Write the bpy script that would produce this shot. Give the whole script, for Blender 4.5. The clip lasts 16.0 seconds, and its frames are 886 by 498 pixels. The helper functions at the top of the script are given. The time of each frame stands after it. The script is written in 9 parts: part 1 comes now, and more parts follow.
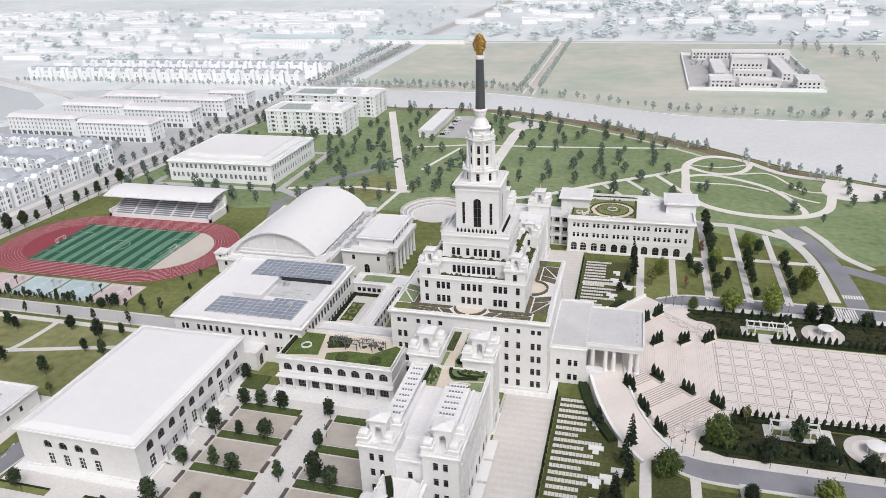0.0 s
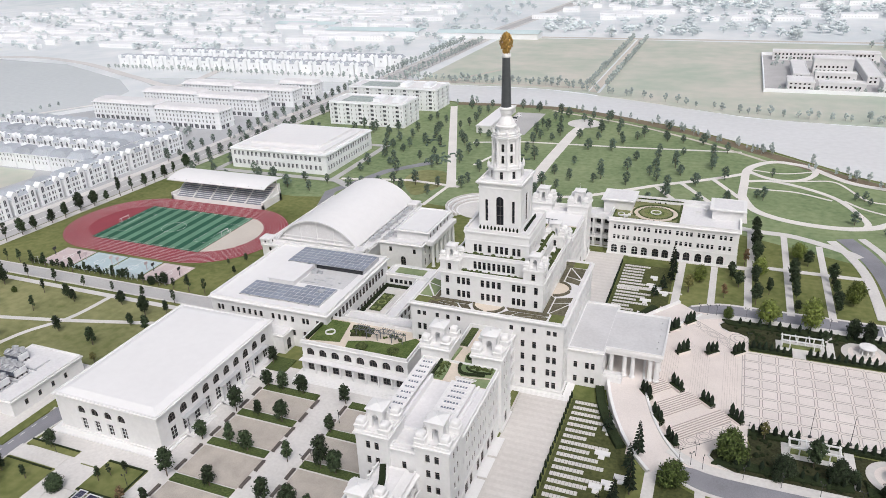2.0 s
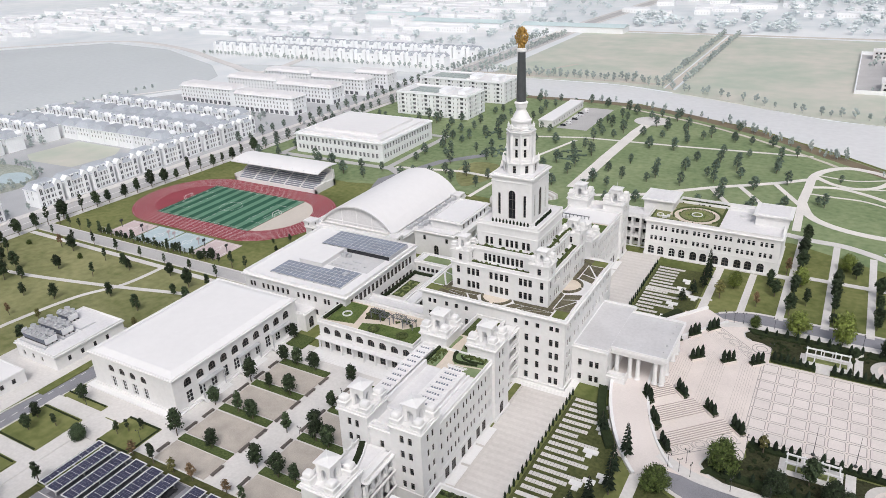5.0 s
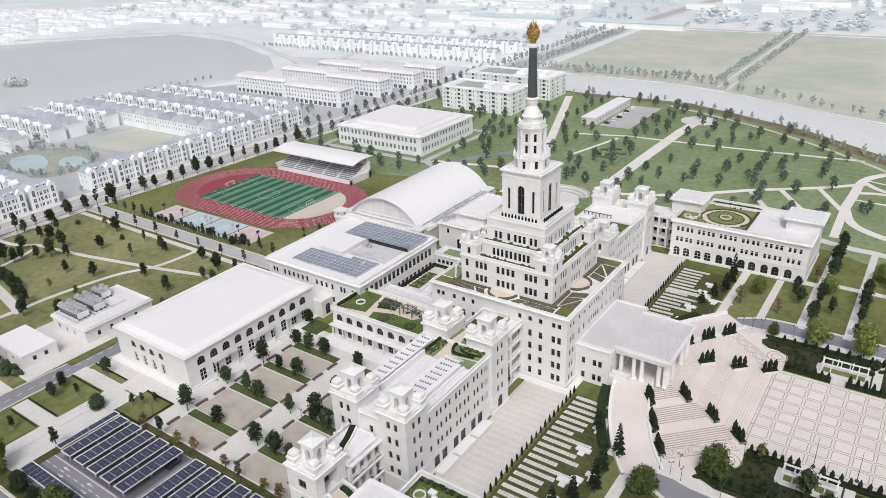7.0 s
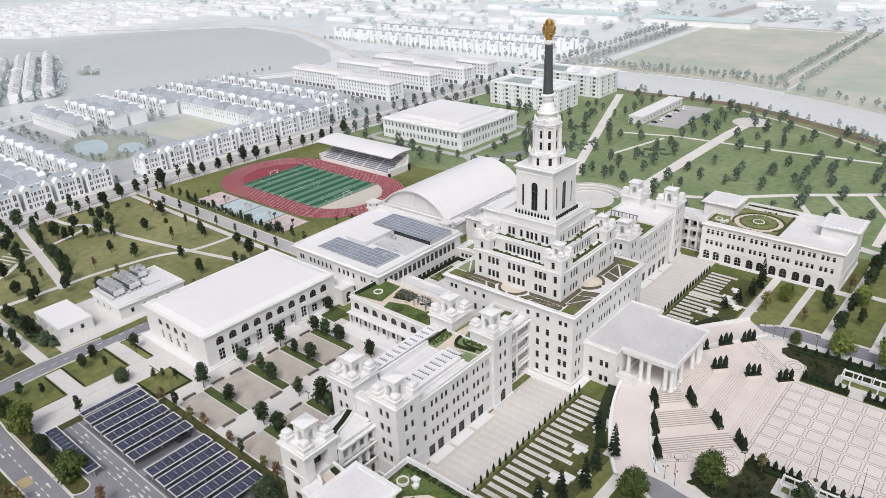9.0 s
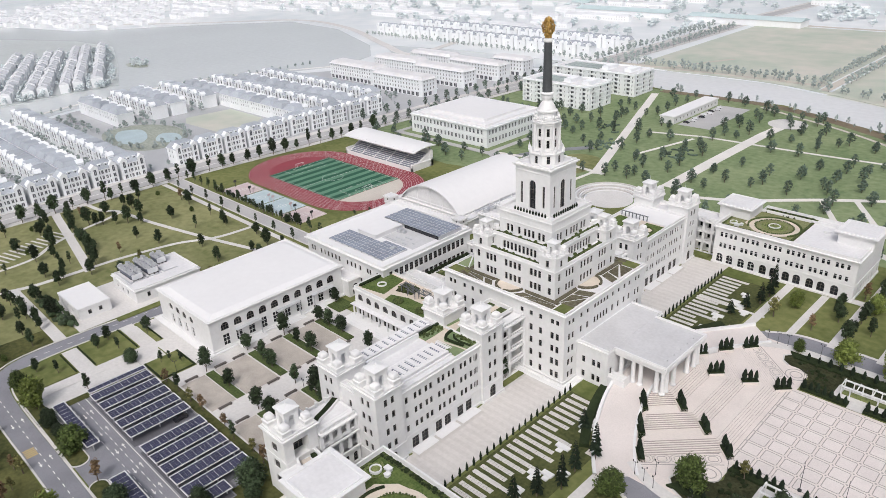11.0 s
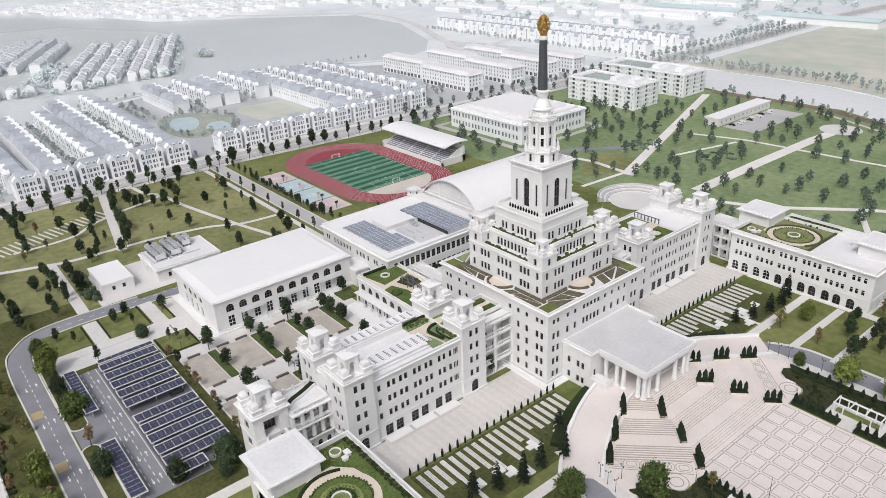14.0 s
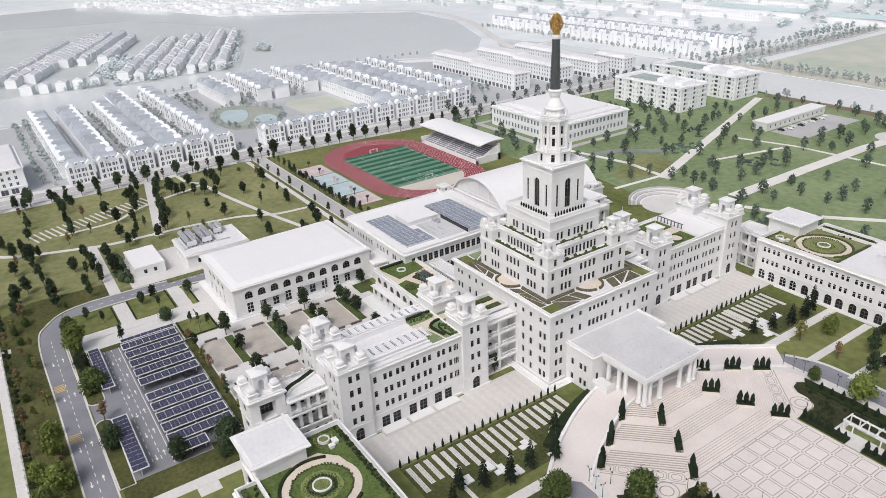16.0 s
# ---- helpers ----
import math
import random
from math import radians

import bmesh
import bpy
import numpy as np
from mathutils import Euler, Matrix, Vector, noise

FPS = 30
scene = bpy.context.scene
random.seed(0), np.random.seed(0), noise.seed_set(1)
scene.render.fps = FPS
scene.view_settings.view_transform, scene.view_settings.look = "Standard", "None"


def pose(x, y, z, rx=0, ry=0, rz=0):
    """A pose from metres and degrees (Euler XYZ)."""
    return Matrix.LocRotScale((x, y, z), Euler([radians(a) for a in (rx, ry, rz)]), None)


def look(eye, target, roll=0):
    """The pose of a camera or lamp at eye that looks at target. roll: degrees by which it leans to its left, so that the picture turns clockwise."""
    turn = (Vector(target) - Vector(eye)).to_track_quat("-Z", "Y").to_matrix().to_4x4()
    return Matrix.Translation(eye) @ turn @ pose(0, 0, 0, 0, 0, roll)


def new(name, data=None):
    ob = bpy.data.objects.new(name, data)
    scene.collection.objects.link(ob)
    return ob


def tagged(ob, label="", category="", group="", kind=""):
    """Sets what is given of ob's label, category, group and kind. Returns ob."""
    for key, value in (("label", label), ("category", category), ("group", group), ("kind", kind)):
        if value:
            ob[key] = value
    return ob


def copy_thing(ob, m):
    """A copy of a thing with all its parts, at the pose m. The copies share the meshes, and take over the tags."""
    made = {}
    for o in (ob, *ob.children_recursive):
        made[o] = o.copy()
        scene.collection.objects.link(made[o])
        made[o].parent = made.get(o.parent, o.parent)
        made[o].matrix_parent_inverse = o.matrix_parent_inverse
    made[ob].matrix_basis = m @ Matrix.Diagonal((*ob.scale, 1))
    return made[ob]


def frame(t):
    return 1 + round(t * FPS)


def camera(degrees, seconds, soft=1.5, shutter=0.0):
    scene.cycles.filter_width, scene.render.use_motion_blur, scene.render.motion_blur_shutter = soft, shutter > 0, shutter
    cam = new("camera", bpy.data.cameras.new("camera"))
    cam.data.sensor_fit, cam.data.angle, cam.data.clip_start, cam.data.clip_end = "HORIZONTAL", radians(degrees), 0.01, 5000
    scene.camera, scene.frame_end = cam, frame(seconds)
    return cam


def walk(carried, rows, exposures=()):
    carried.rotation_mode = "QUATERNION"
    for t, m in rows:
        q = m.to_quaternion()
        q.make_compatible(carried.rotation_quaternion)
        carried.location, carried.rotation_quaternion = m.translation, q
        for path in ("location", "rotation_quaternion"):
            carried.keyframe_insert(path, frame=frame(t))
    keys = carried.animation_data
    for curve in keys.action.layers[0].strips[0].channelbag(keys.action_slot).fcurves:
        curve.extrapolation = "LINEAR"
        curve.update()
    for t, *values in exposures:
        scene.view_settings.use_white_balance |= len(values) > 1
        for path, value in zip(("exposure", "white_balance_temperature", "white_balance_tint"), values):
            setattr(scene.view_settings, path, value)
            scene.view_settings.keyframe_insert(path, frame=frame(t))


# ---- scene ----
EXPOSURE = 0.05
cam = camera(63.7, 16.0, soft=0.7)
METRES, EYE, TILT, LEAN, TURN = 132.6, 132.5, 0.0, 0.0, 15.7
ROWS = [
    (0.0, 0.0, 0.0, 0.0, -0.89, -24.11, 1.99),
    (0.5, 0.0323, -0.0023, 0.0021, 1.36, -24.16, 2.0),
    (1.0, 0.0656, -0.0046, 0.0029, 3.4, -24.18, 2.04),
    (1.5, 0.098, -0.0062, 0.0042, 4.63, -24.26, 2.04),
    (2.0, 0.1297, -0.0081, 0.0053, 5.82, -24.34, 2.04),
    (2.5, 0.1615, -0.0094, 0.0059, 7.1, -24.4, 2.05),
    (3.0, 0.1933, -0.0105, 0.0061, 8.34, -24.45, 2.07),
    (3.5, 0.2249, -0.0108, 0.0062, 9.61, -24.51, 2.08),
    (4.0, 0.257, -0.0103, 0.0068, 11.01, -24.57, 2.12),
    (6.5, 0.4164, 0.0041, 0.005, 17.79, -24.81, 2.28),
    (7.0, 0.4473, 0.0088, 0.0042, 19.11, -24.84, 2.32),
    (7.5, 0.4782, 0.0145, 0.0042, 20.44, -24.88, 2.36),
    (8.0, 0.5083, 0.0209, 0.0041, 21.77, -24.92, 2.39),
    (8.5, 0.5379, 0.0277, 0.0033, 23.2, -24.94, 2.4),
    (9.0, 0.5672, 0.0355, 0.0025, 24.62, -24.97, 2.45),
    (11.5, 0.7118, 0.0864, 0.0016, 29.79, -25.13, 2.52),
    (12.0, 0.7401, 0.0987, 0.0011, 30.77, -25.16, 2.53),
    (12.5, 0.7679, 0.1117, 0.0007, 31.76, -25.17, 2.55),
    (13.0, 0.7956, 0.1254, 0.0003, 32.76, -25.19, 2.56),
    (13.5, 0.8229, 0.1397, -0.0002, 33.84, -25.19, 2.57),
    (14.0, 0.8499, 0.1543, -0.0006, 34.96, -25.19, 2.59),
    (14.5, 0.8761, 0.1698, -0.0015, 36.09, -25.18, 2.61),
    (15.0, 0.9017, 0.1858, -0.0026, 37.31, -25.18, 2.61),
    (15.5, 0.9267, 0.2022, -0.0038, 38.69, -25.16, 2.61),
    (16.0, 0.9518, 0.2192, -0.005, 40.19, -25.12, 2.62),
]
walk(cam, [(t, pose(0, 0, EYE, TILT, LEAN, TURN) @ pose(METRES * x, METRES * y, METRES * z, 90 + pitch, roll, yaw)) for t, x, y, z, yaw, pitch, roll in ROWS],
     exposures=[(0.0, EXPOSURE), (16.0, EXPOSURE)])

# ---- world and sun: a bright overcast day ----
world = bpy.data.worlds.new("overcast_sky")
scene.world = world
world.use_nodes = True
wn, wl = world.node_tree.nodes, world.node_tree.links
wn.clear()
sky = wn.new("ShaderNodeTexSky")
sky.sky_type = "NISHITA"
sky.sun_disc = False
sky.sun_elevation, sky.sun_rotation = radians(52), radians(148)
sky.air_density, sky.dust_density, sky.ozone_density = 1.0, 6.0, 1.0
hsv = wn.new("ShaderNodeHueSaturation")
hsv.inputs["Saturation"].default_value = 0.58
bg = wn.new("ShaderNodeBackground")
bg.inputs["Strength"].default_value = 0.132
wout = wn.new("ShaderNodeOutputWorld")
wl.new(sky.outputs["Color"], hsv.inputs["Color"])
wl.new(hsv.outputs["Color"], bg.inputs["Color"])
wl.new(bg.outputs["Background"], wout.inputs["Surface"])

sun_data = bpy.data.lights.new("sun", "SUN")
sun_data.energy, sun_data.angle, sun_data.color = 1.05, radians(14), (0.97, 0.965, 1.03)
sun = new("sun", sun_data)
sun.matrix_world = look((60, 0, 200), (60 - 100 * math.sin(radians(148)), 0 - 100 * math.cos(radians(148)), 200 - 128))


# ---- materials ----
def material(name, col, rough=0.6, var=0.12, fine=2.0, broad=0.06, bump=0.15, metal=0.0, spec=0.5, col2=None, mix=0.5, rnd=0.0, bump_dist=0.05, leafy=0.0):
    """A procedural surface: two scales of noise shade the base colour, the fine one also gives relief."""
    m = bpy.data.materials.new(name)
    m.use_nodes = True
    n, l = m.node_tree.nodes, m.node_tree.links
    b = n["Principled BSDF"]
    b.inputs["Roughness"].default_value, b.inputs["Metallic"].default_value = rough, metal
    b.inputs["Specular IOR Level"].default_value = spec
    geo = n.new("ShaderNodeNewGeometry")
    nf, nb = n.new("ShaderNodeTexNoise"), n.new("ShaderNodeTexNoise")
    for node, sc, det in ((nf, fine, 6), (nb, broad, 4)):
        node.inputs["Scale"].default_value, node.inputs["Detail"].default_value = sc, det
        l.new(geo.outputs["Position"], node.inputs["Vector"])
    c2 = col2 or tuple(min(1, c * (1 + var)) for c in col)
    c1 = col if col2 else tuple(c * (1 - var) for c in col)
    mx = n.new("ShaderNodeMath"); mx.operation = "MULTIPLY_ADD"
    l.new(nf.outputs["Fac"], mx.inputs[0]); mx.inputs[1].default_value = 1 - mix
    mb = n.new("ShaderNodeMath"); mb.operation = "MULTIPLY"
    l.new(nb.outputs["Fac"], mb.inputs[0]); mb.inputs[1].default_value = mix
    l.new(mb.outputs[0], mx.inputs[2])
    ramp = n.new("ShaderNodeValToRGB")
    ramp.color_ramp.elements[0].position, ramp.color_ramp.elements[1].position = 0.36, 0.64
    ramp.color_ramp.elements[0].color, ramp.color_ramp.elements[1].color = (*c1, 1), (*c2, 1)
    l.new(mx.outputs[0], ramp.inputs["Fac"])
    out = ramp.outputs["Color"]
    if rnd:
        info, hs, mp = n.new("ShaderNodeObjectInfo"), n.new("ShaderNodeHueSaturation"), n.new("ShaderNodeMapRange")
        mp.inputs["To Min"].default_value, mp.inputs["To Max"].default_value = 1 - rnd, 1 + rnd
        l.new(info.outputs["Random"], mp.inputs["Value"])
        l.new(mp.outputs["Result"], hs.inputs["Value"])
        l.new(out, hs.inputs["Color"])
        out = hs.outputs["Color"]
    if leafy:
        hs2, mp2 = n.new("ShaderNodeHueSaturation"), n.new("ShaderNodeMapRange")
        mp2.inputs["To Min"].default_value, mp2.inputs["To Max"].default_value = 1 - leafy, 1 + 1.5 * leafy
        l.new(geo.outputs["Random Per Island"], mp2.inputs["Value"])
        l.new(mp2.outputs["Result"], hs2.inputs["Value"])
        l.new(out, hs2.inputs["Color"])
        out = hs2.outputs["Color"]
    l.new(out, b.inputs["Base Color"])
    if bump:
        bp = n.new("ShaderNodeBump")
        bp.inputs["Strength"].default_value, bp.inputs["Distance"].default_value = bump, bump_dist
        l.new(nf.outputs["Fac"], bp.inputs["Height"])
        l.new(bp.outputs["Normal"], b.inputs["Normal"])
    return m


WHITE = material("white_render", (0.695, 0.695, 0.695), 0.65, 0.05, 0.9, 0.12, 0.05)
TRIM = material("white_stone_trim", (0.71, 0.71, 0.71), 0.6, 0.04, 1.5, 0.2, 0.05)
MEMBRANE = material("white_roof_membrane", (0.735, 0.73, 0.735), 0.55, 0.02, 0.4, 0.05, 0.05)
DECK = material("grey_roof_deck", (0.52, 0.52, 0.53), 0.7, 0.08, 1.2, 0.1, 0.1)
PALE_DECK = material("pale_roof_deck", (0.66, 0.655, 0.665), 0.7, 0.07, 1.0, 0.1, 0.1)
GLASS = material("dark_window_glass", (0.018, 0.02, 0.024), 0.12, 0.3, 0.5, 0.2, 0.0)
FRAME = material("brown_window_frame", (0.10, 0.085, 0.075), 0.45, 0.15, 3.0, 0.3, 0.0)
PAVE = material("pale_paving", (0.59, 0.575, 0.56), 0.7, 0.09, 1.1, 0.07, 0.1)
PINK = material("pinkish_granite", (0.66, 0.60, 0.565), 0.6, 0.09, 2.4, 0.08, 0.1)
JOINT = material("grey_granite_band", (0.33, 0.31, 0.295), 0.6, 0.1, 1.5, 0.1, 0.05)
# Granite darkened to the tone of risers in shade.
RISER_SHADE = material("shaded_step_riser", (0.36, 0.32, 0.295), 0.6, 0.1, 1.5, 0.1, 0.05)
PALE_PATH = material("pale_sandy_paving", (0.68, 0.655, 0.625), 0.7, 0.08, 1.1, 0.07, 0.1)
FORE = material("grey_forecourt_slabs", (0.53, 0.51, 0.49), 0.7, 0.08, 0.9, 0.06, 0.1)
GRAVEL = material("brown_gravel", (0.41, 0.375, 0.335), 0.9, 0.18, 6.0, 0.2, 0.3)
ASPHALT = material("asphalt", (0.218, 0.219, 0.243), 0.8, 0.2, 5.0, 0.08, 0.2)
PALE_ROAD = material("concrete_road", (0.42, 0.415, 0.415), 0.8, 0.12, 2.0, 0.05, 0.1)
LINE = material("white_road_paint", (0.7, 0.7, 0.68), 0.6, 0.1, 4.0, 0.3, 0.0)
YELLOW = material("yellow_road_paint", (0.6, 0.42, 0.10), 0.6, 0.1, 4.0, 0.3, 0.0)
GRASS = material("lawn_grass", (0.085, 0.108, 0.032), 0.95, 0.0, 0.35, 0.03, 0.4, spec=0.2, col2=(0.19, 0.2, 0.078), mix=0.55, bump_dist=0.2)
# Park green lightened part of the way for haze, in the base colour.
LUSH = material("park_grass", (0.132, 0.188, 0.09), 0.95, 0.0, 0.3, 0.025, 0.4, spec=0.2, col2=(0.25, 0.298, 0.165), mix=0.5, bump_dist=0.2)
# Meadow and plain carry the distance haze in their pale base colours.
FIELD = material("haze_paled_meadow", (0.38, 0.44, 0.36), 0.55, 0.0, 0.06, 0.012, 0.2, spec=0.5, col2=(0.57, 0.54, 0.48), mix=0.6, bump_dist=0.3)
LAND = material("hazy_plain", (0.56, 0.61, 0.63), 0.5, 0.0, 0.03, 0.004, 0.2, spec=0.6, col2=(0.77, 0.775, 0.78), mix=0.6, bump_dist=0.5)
SAND = material("pale_sand", (0.52, 0.48, 0.43), 0.9, 0.12, 1.5, 0.05, 0.2)
SOIL = material("brown_soil", (0.17, 0.135, 0.09), 0.95, 0.25, 2.0, 0.1, 0.3)
HEDGE = material("clipped_hedge", (0.02, 0.03, 0.012), 0.9, 0.35, 3.0, 0.3, 0.6, spec=0.2, rnd=0.15, bump_dist=0.2)
BED = material("ground_cover_bed", (0.04, 0.06, 0.02), 0.95, 0.35, 2.0, 0.2, 0.5, spec=0.2, col2=(0.10, 0.13, 0.045), mix=0.3, bump_dist=0.2)
LEAF = material("broad_leaves", (0.031, 0.047, 0.023), 0.75, 0.4, 1.4, 0.05, 0.0, spec=0.3, rnd=0.4, leafy=0.5)
FRESH_LEAF = material("fresh_yellow_green_leaves", (0.115, 0.145, 0.034), 0.75, 0.35, 1.4, 0.05, 0.0, spec=0.3, rnd=0.25, leafy=0.4)
OLIVE_LEAF = material("thin_olive_leaves", (0.13, 0.125, 0.045), 0.75, 0.35, 1.4, 0.05, 0.0, spec=0.3, rnd=0.25, leafy=0.4)
GREEN_LEAF = material("mid_green_leaves", (0.062, 0.088, 0.024), 0.75, 0.4, 1.4, 0.05, 0.0, spec=0.3, rnd=0.2, leafy=0.5)
RUST_LEAF = material("reddish_brown_leaves", (0.15, 0.10, 0.055), 0.75, 0.35, 1.4, 0.05, 0.0, spec=0.3, rnd=0.25, leafy=0.4)
CONIFER = material("dark_conifer_needles", (0.014, 0.023, 0.013), 0.85, 0.4, 2.5, 0.1, 0.0, spec=0.2, rnd=0.2)
# Far foliage and bark are paled: distance haze put into the colour.
FAR_LEAF = material("haze_paled_leaves", (0.33, 0.38, 0.365), 0.8, 0.3, 0.5, 0.01, 0.0, spec=0.4)
FAR_WOOD = material("haze_paled_woodland", (0.58, 0.635, 0.65), 0.8, 0.2, 0.3, 0.01, 0.0, spec=0.4)
FAR_BARK = material("haze_paled_bark", (0.30, 0.29, 0.285), 0.9, 0.2, 2.0, 0.2, 0.0)
BARK = material("grey_brown_bark", (0.11, 0.085, 0.065), 0.9, 0.3, 6.0, 0.5, 0.3)
# Pale base colour stands in for the sky that the river reflects.
WATER = material("sky_paled_water", (0.69, 0.69, 0.69), 0.16, 0.06, 0.25, 0.01, 0.04, spec=0.5)
TRACK = material("red_running_track", (0.255, 0.045, 0.06), 0.8, 0.12, 1.5, 0.1, 0.05)
TURF = material("dark_artificial_turf", (0.024, 0.096, 0.06), 0.8, 0.12, 2.0, 0.1, 0.1, spec=0.2)
TURF_LIGHT = material("light_artificial_turf", (0.12, 0.235, 0.16), 0.8, 0.12, 2.0, 0.1, 0.1, spec=0.2)
COURT_BLUE = material("pale_blue_court", (0.40, 0.49, 0.52), 0.7, 0.1, 1.0, 0.1, 0.05)
COURT_PINK = material("pale_pink_court", (0.52, 0.43, 0.43), 0.7, 0.1, 1.0, 0.1, 0.05)
SOLAR = material("solar_cells", (0.046, 0.047, 0.082), 0.25, 0.15, 1.0, 0.1, 0.0, rnd=0.1)
# Darker than ASPHALT: canopy shade put into the bay colour.
BAY_SHADE = material("shade_darkened_bay", (0.105, 0.105, 0.12), 0.85, 0.2, 4.0, 0.1, 0.2)
SOLAR_LINE = material("grey_cell_line", (0.2, 0.2, 0.24), 0.4, 0.05, 2.0, 0.2, 0.0)
SOLAR_FRAME = material("white_aluminium_frame", (0.68, 0.69, 0.70), 0.4, 0.05, 2.0, 0.2, 0.0)
# LEAF paled and cooled: the northern park's haze put into the colour.
PARK_LEAF = material("haze_tinted_leaves", (0.092, 0.128, 0.1), 0.75, 0.4, 1.2, 0.03, 0.0, spec=0.3, leafy=0.35)
SEAT_BLUE = material("grey_blue_seats", (0.20, 0.22, 0.27), 0.5, 0.1, 3.0, 0.2, 0.0)
STEEL = material("galvanised_steel", (0.50, 0.51, 0.53), 0.45, 0.12, 2.0, 0.2, 0.05, metal=0.3)
DARK_METAL = material("dark_lamp_metal", (0.03, 0.03, 0.032), 0.5, 0.2, 3.0, 0.3, 0.0)
SPIRE = material("dark_grey_granite_shaft", (0.055, 0.06, 0.064), 0.4, 0.2, 1.0, 0.2, 0.05)
GOLD = material("gilded_bronze", (0.5, 0.31, 0.09), 0.35, 0.25, 2.5, 0.4, 0.1, metal=0.8)
# Slate colour lightened with some of the estate's haze.
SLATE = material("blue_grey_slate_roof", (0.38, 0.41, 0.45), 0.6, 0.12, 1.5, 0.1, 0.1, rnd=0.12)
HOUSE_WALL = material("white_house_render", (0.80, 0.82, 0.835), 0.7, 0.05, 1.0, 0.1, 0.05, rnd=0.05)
# Window glass greyed: haze put into its base colour.
FAR_GLASS = material("haze_greyed_house_window", (0.12, 0.125, 0.14), 0.25, 0.2, 0.5, 0.1, 0.0)
TERRACE_BED = material("dry_brown_ground_cover", (0.075, 0.066, 0.045), 0.95, 0.0, 1.2, 0.15, 0.4, spec=0.2, col2=(0.15, 0.14, 0.095), mix=0.3, bump_dist=0.1)
FAINT = material("faint_paler_band", (0.56, 0.54, 0.52), 0.7, 0.08, 0.9, 0.06, 0.1)
# Far walls and roofs: haze put in as pale, low-contrast colours.
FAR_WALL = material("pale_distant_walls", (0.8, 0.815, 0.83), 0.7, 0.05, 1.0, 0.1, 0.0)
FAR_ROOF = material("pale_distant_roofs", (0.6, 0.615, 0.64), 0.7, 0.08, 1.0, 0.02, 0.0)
ROOF_CELL = material("weathered_solar_cells", (0.22, 0.245, 0.30), 0.3, 0.12, 1.0, 0.1, 0.0, rnd=0.1)
GARDEN = material("dense_garden_planting", (0.026, 0.04, 0.014), 0.95, 0.0, 2.0, 0.3, 0.5, spec=0.2, col2=(0.10, 0.125, 0.045), mix=0.3, bump_dist=0.15)
VERGE = material("rough_brown_green_verge", (0.042, 0.05, 0.018), 0.95, 0.0, 0.8, 0.08, 0.5, spec=0.2, col2=(0.115, 0.115, 0.042), mix=0.5, bump_dist=0.2)
CREAM = material("cream_garden_path", (0.60, 0.53, 0.45), 0.8, 0.08, 2.0, 0.2, 0.1)
FLOWER = material("pale_yellow_flower_bed", (0.17, 0.2, 0.07), 0.9, 0.4, 5.0, 0.4, 0.4, bump_dist=0.1)

PALE_LAWN = material("pale_yellow_green_lawn", (0.13, 0.145, 0.065), 0.95, 0.0, 1.6, 0.25, 0.4, spec=0.2, col2=(0.24, 0.245, 0.125), mix=0.4, bump_dist=0.12)
ROOF_LAWN = material("green_roof_lawn", (0.052, 0.088, 0.022), 0.95, 0.0, 1.6, 0.25, 0.4, spec=0.2, col2=(0.13, 0.165, 0.055), mix=0.4, bump_dist=0.12)
PLAZA_SLAB = material("pale_rose_stone_panel", (0.655, 0.605, 0.58), 0.6, 0.09, 2.6, 0.08, 0.08, rnd=0.05)
DARK_LAWN = material("dark_lawn_between_slabs", (0.042, 0.05, 0.02), 0.95, 0.0, 1.0, 0.1, 0.4, spec=0.2, col2=(0.1, 0.11, 0.04), mix=0.4, bump_dist=0.15)
COIL = material("blue_grey_cooling_coil", (0.14, 0.16, 0.21), 0.5, 0.2, 3.0, 0.3, 0.1)
# Concrete tinted blue-grey so that the estate streets look hazed.
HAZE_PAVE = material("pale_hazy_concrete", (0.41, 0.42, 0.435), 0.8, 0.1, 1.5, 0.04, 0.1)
BARE_BED = material("dark_shrubby_soil", (0.02, 0.023, 0.011), 0.95, 0.0, 1.5, 0.25, 0.6, spec=0.2, col2=(0.055, 0.058, 0.028), mix=0.35, bump_dist=0.25)
# Lake base colour holds the reflected sky and the haze over it.
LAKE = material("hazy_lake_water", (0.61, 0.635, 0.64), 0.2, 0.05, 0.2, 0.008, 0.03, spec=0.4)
# Lighter GRASS for the farther lawn: its haze is put into the colour.
WEST_GRASS = material("haze_paled_olive_grass", (0.135, 0.15, 0.06), 0.95, 0.0, 0.3, 0.035, 0.4, spec=0.2, col2=(0.265, 0.262, 0.13), mix=0.55, bump_dist=0.2)
TEAL_ROOF = material("pale_teal_sheet_roof", (0.50, 0.60, 0.61), 0.6, 0.06, 0.5, 0.02, 0.05)
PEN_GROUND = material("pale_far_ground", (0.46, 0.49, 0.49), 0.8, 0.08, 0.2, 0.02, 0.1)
# Bank green paled so that it sits in the distance haze.
BANK = material("haze_paled_green_bank", (0.24, 0.27, 0.23), 0.95, 0.0, 0.6, 0.06, 0.4, spec=0.2, col2=(0.40, 0.42, 0.37), mix=0.4, bump_dist=0.2)
TRELLIS = material("dark_grey_trellis", (0.13, 0.14, 0.15), 0.5, 0.2, 3.0, 0.3, 0.0)


# ---- building tools ----
def thing(name, x, y, z=0.0, label="", category="", group="", kind=""):
    """An Empty at a thing's base."""
    ob = new(name)
    ob.location = (x, y, z)
    return tagged(ob, label, category, group, kind)


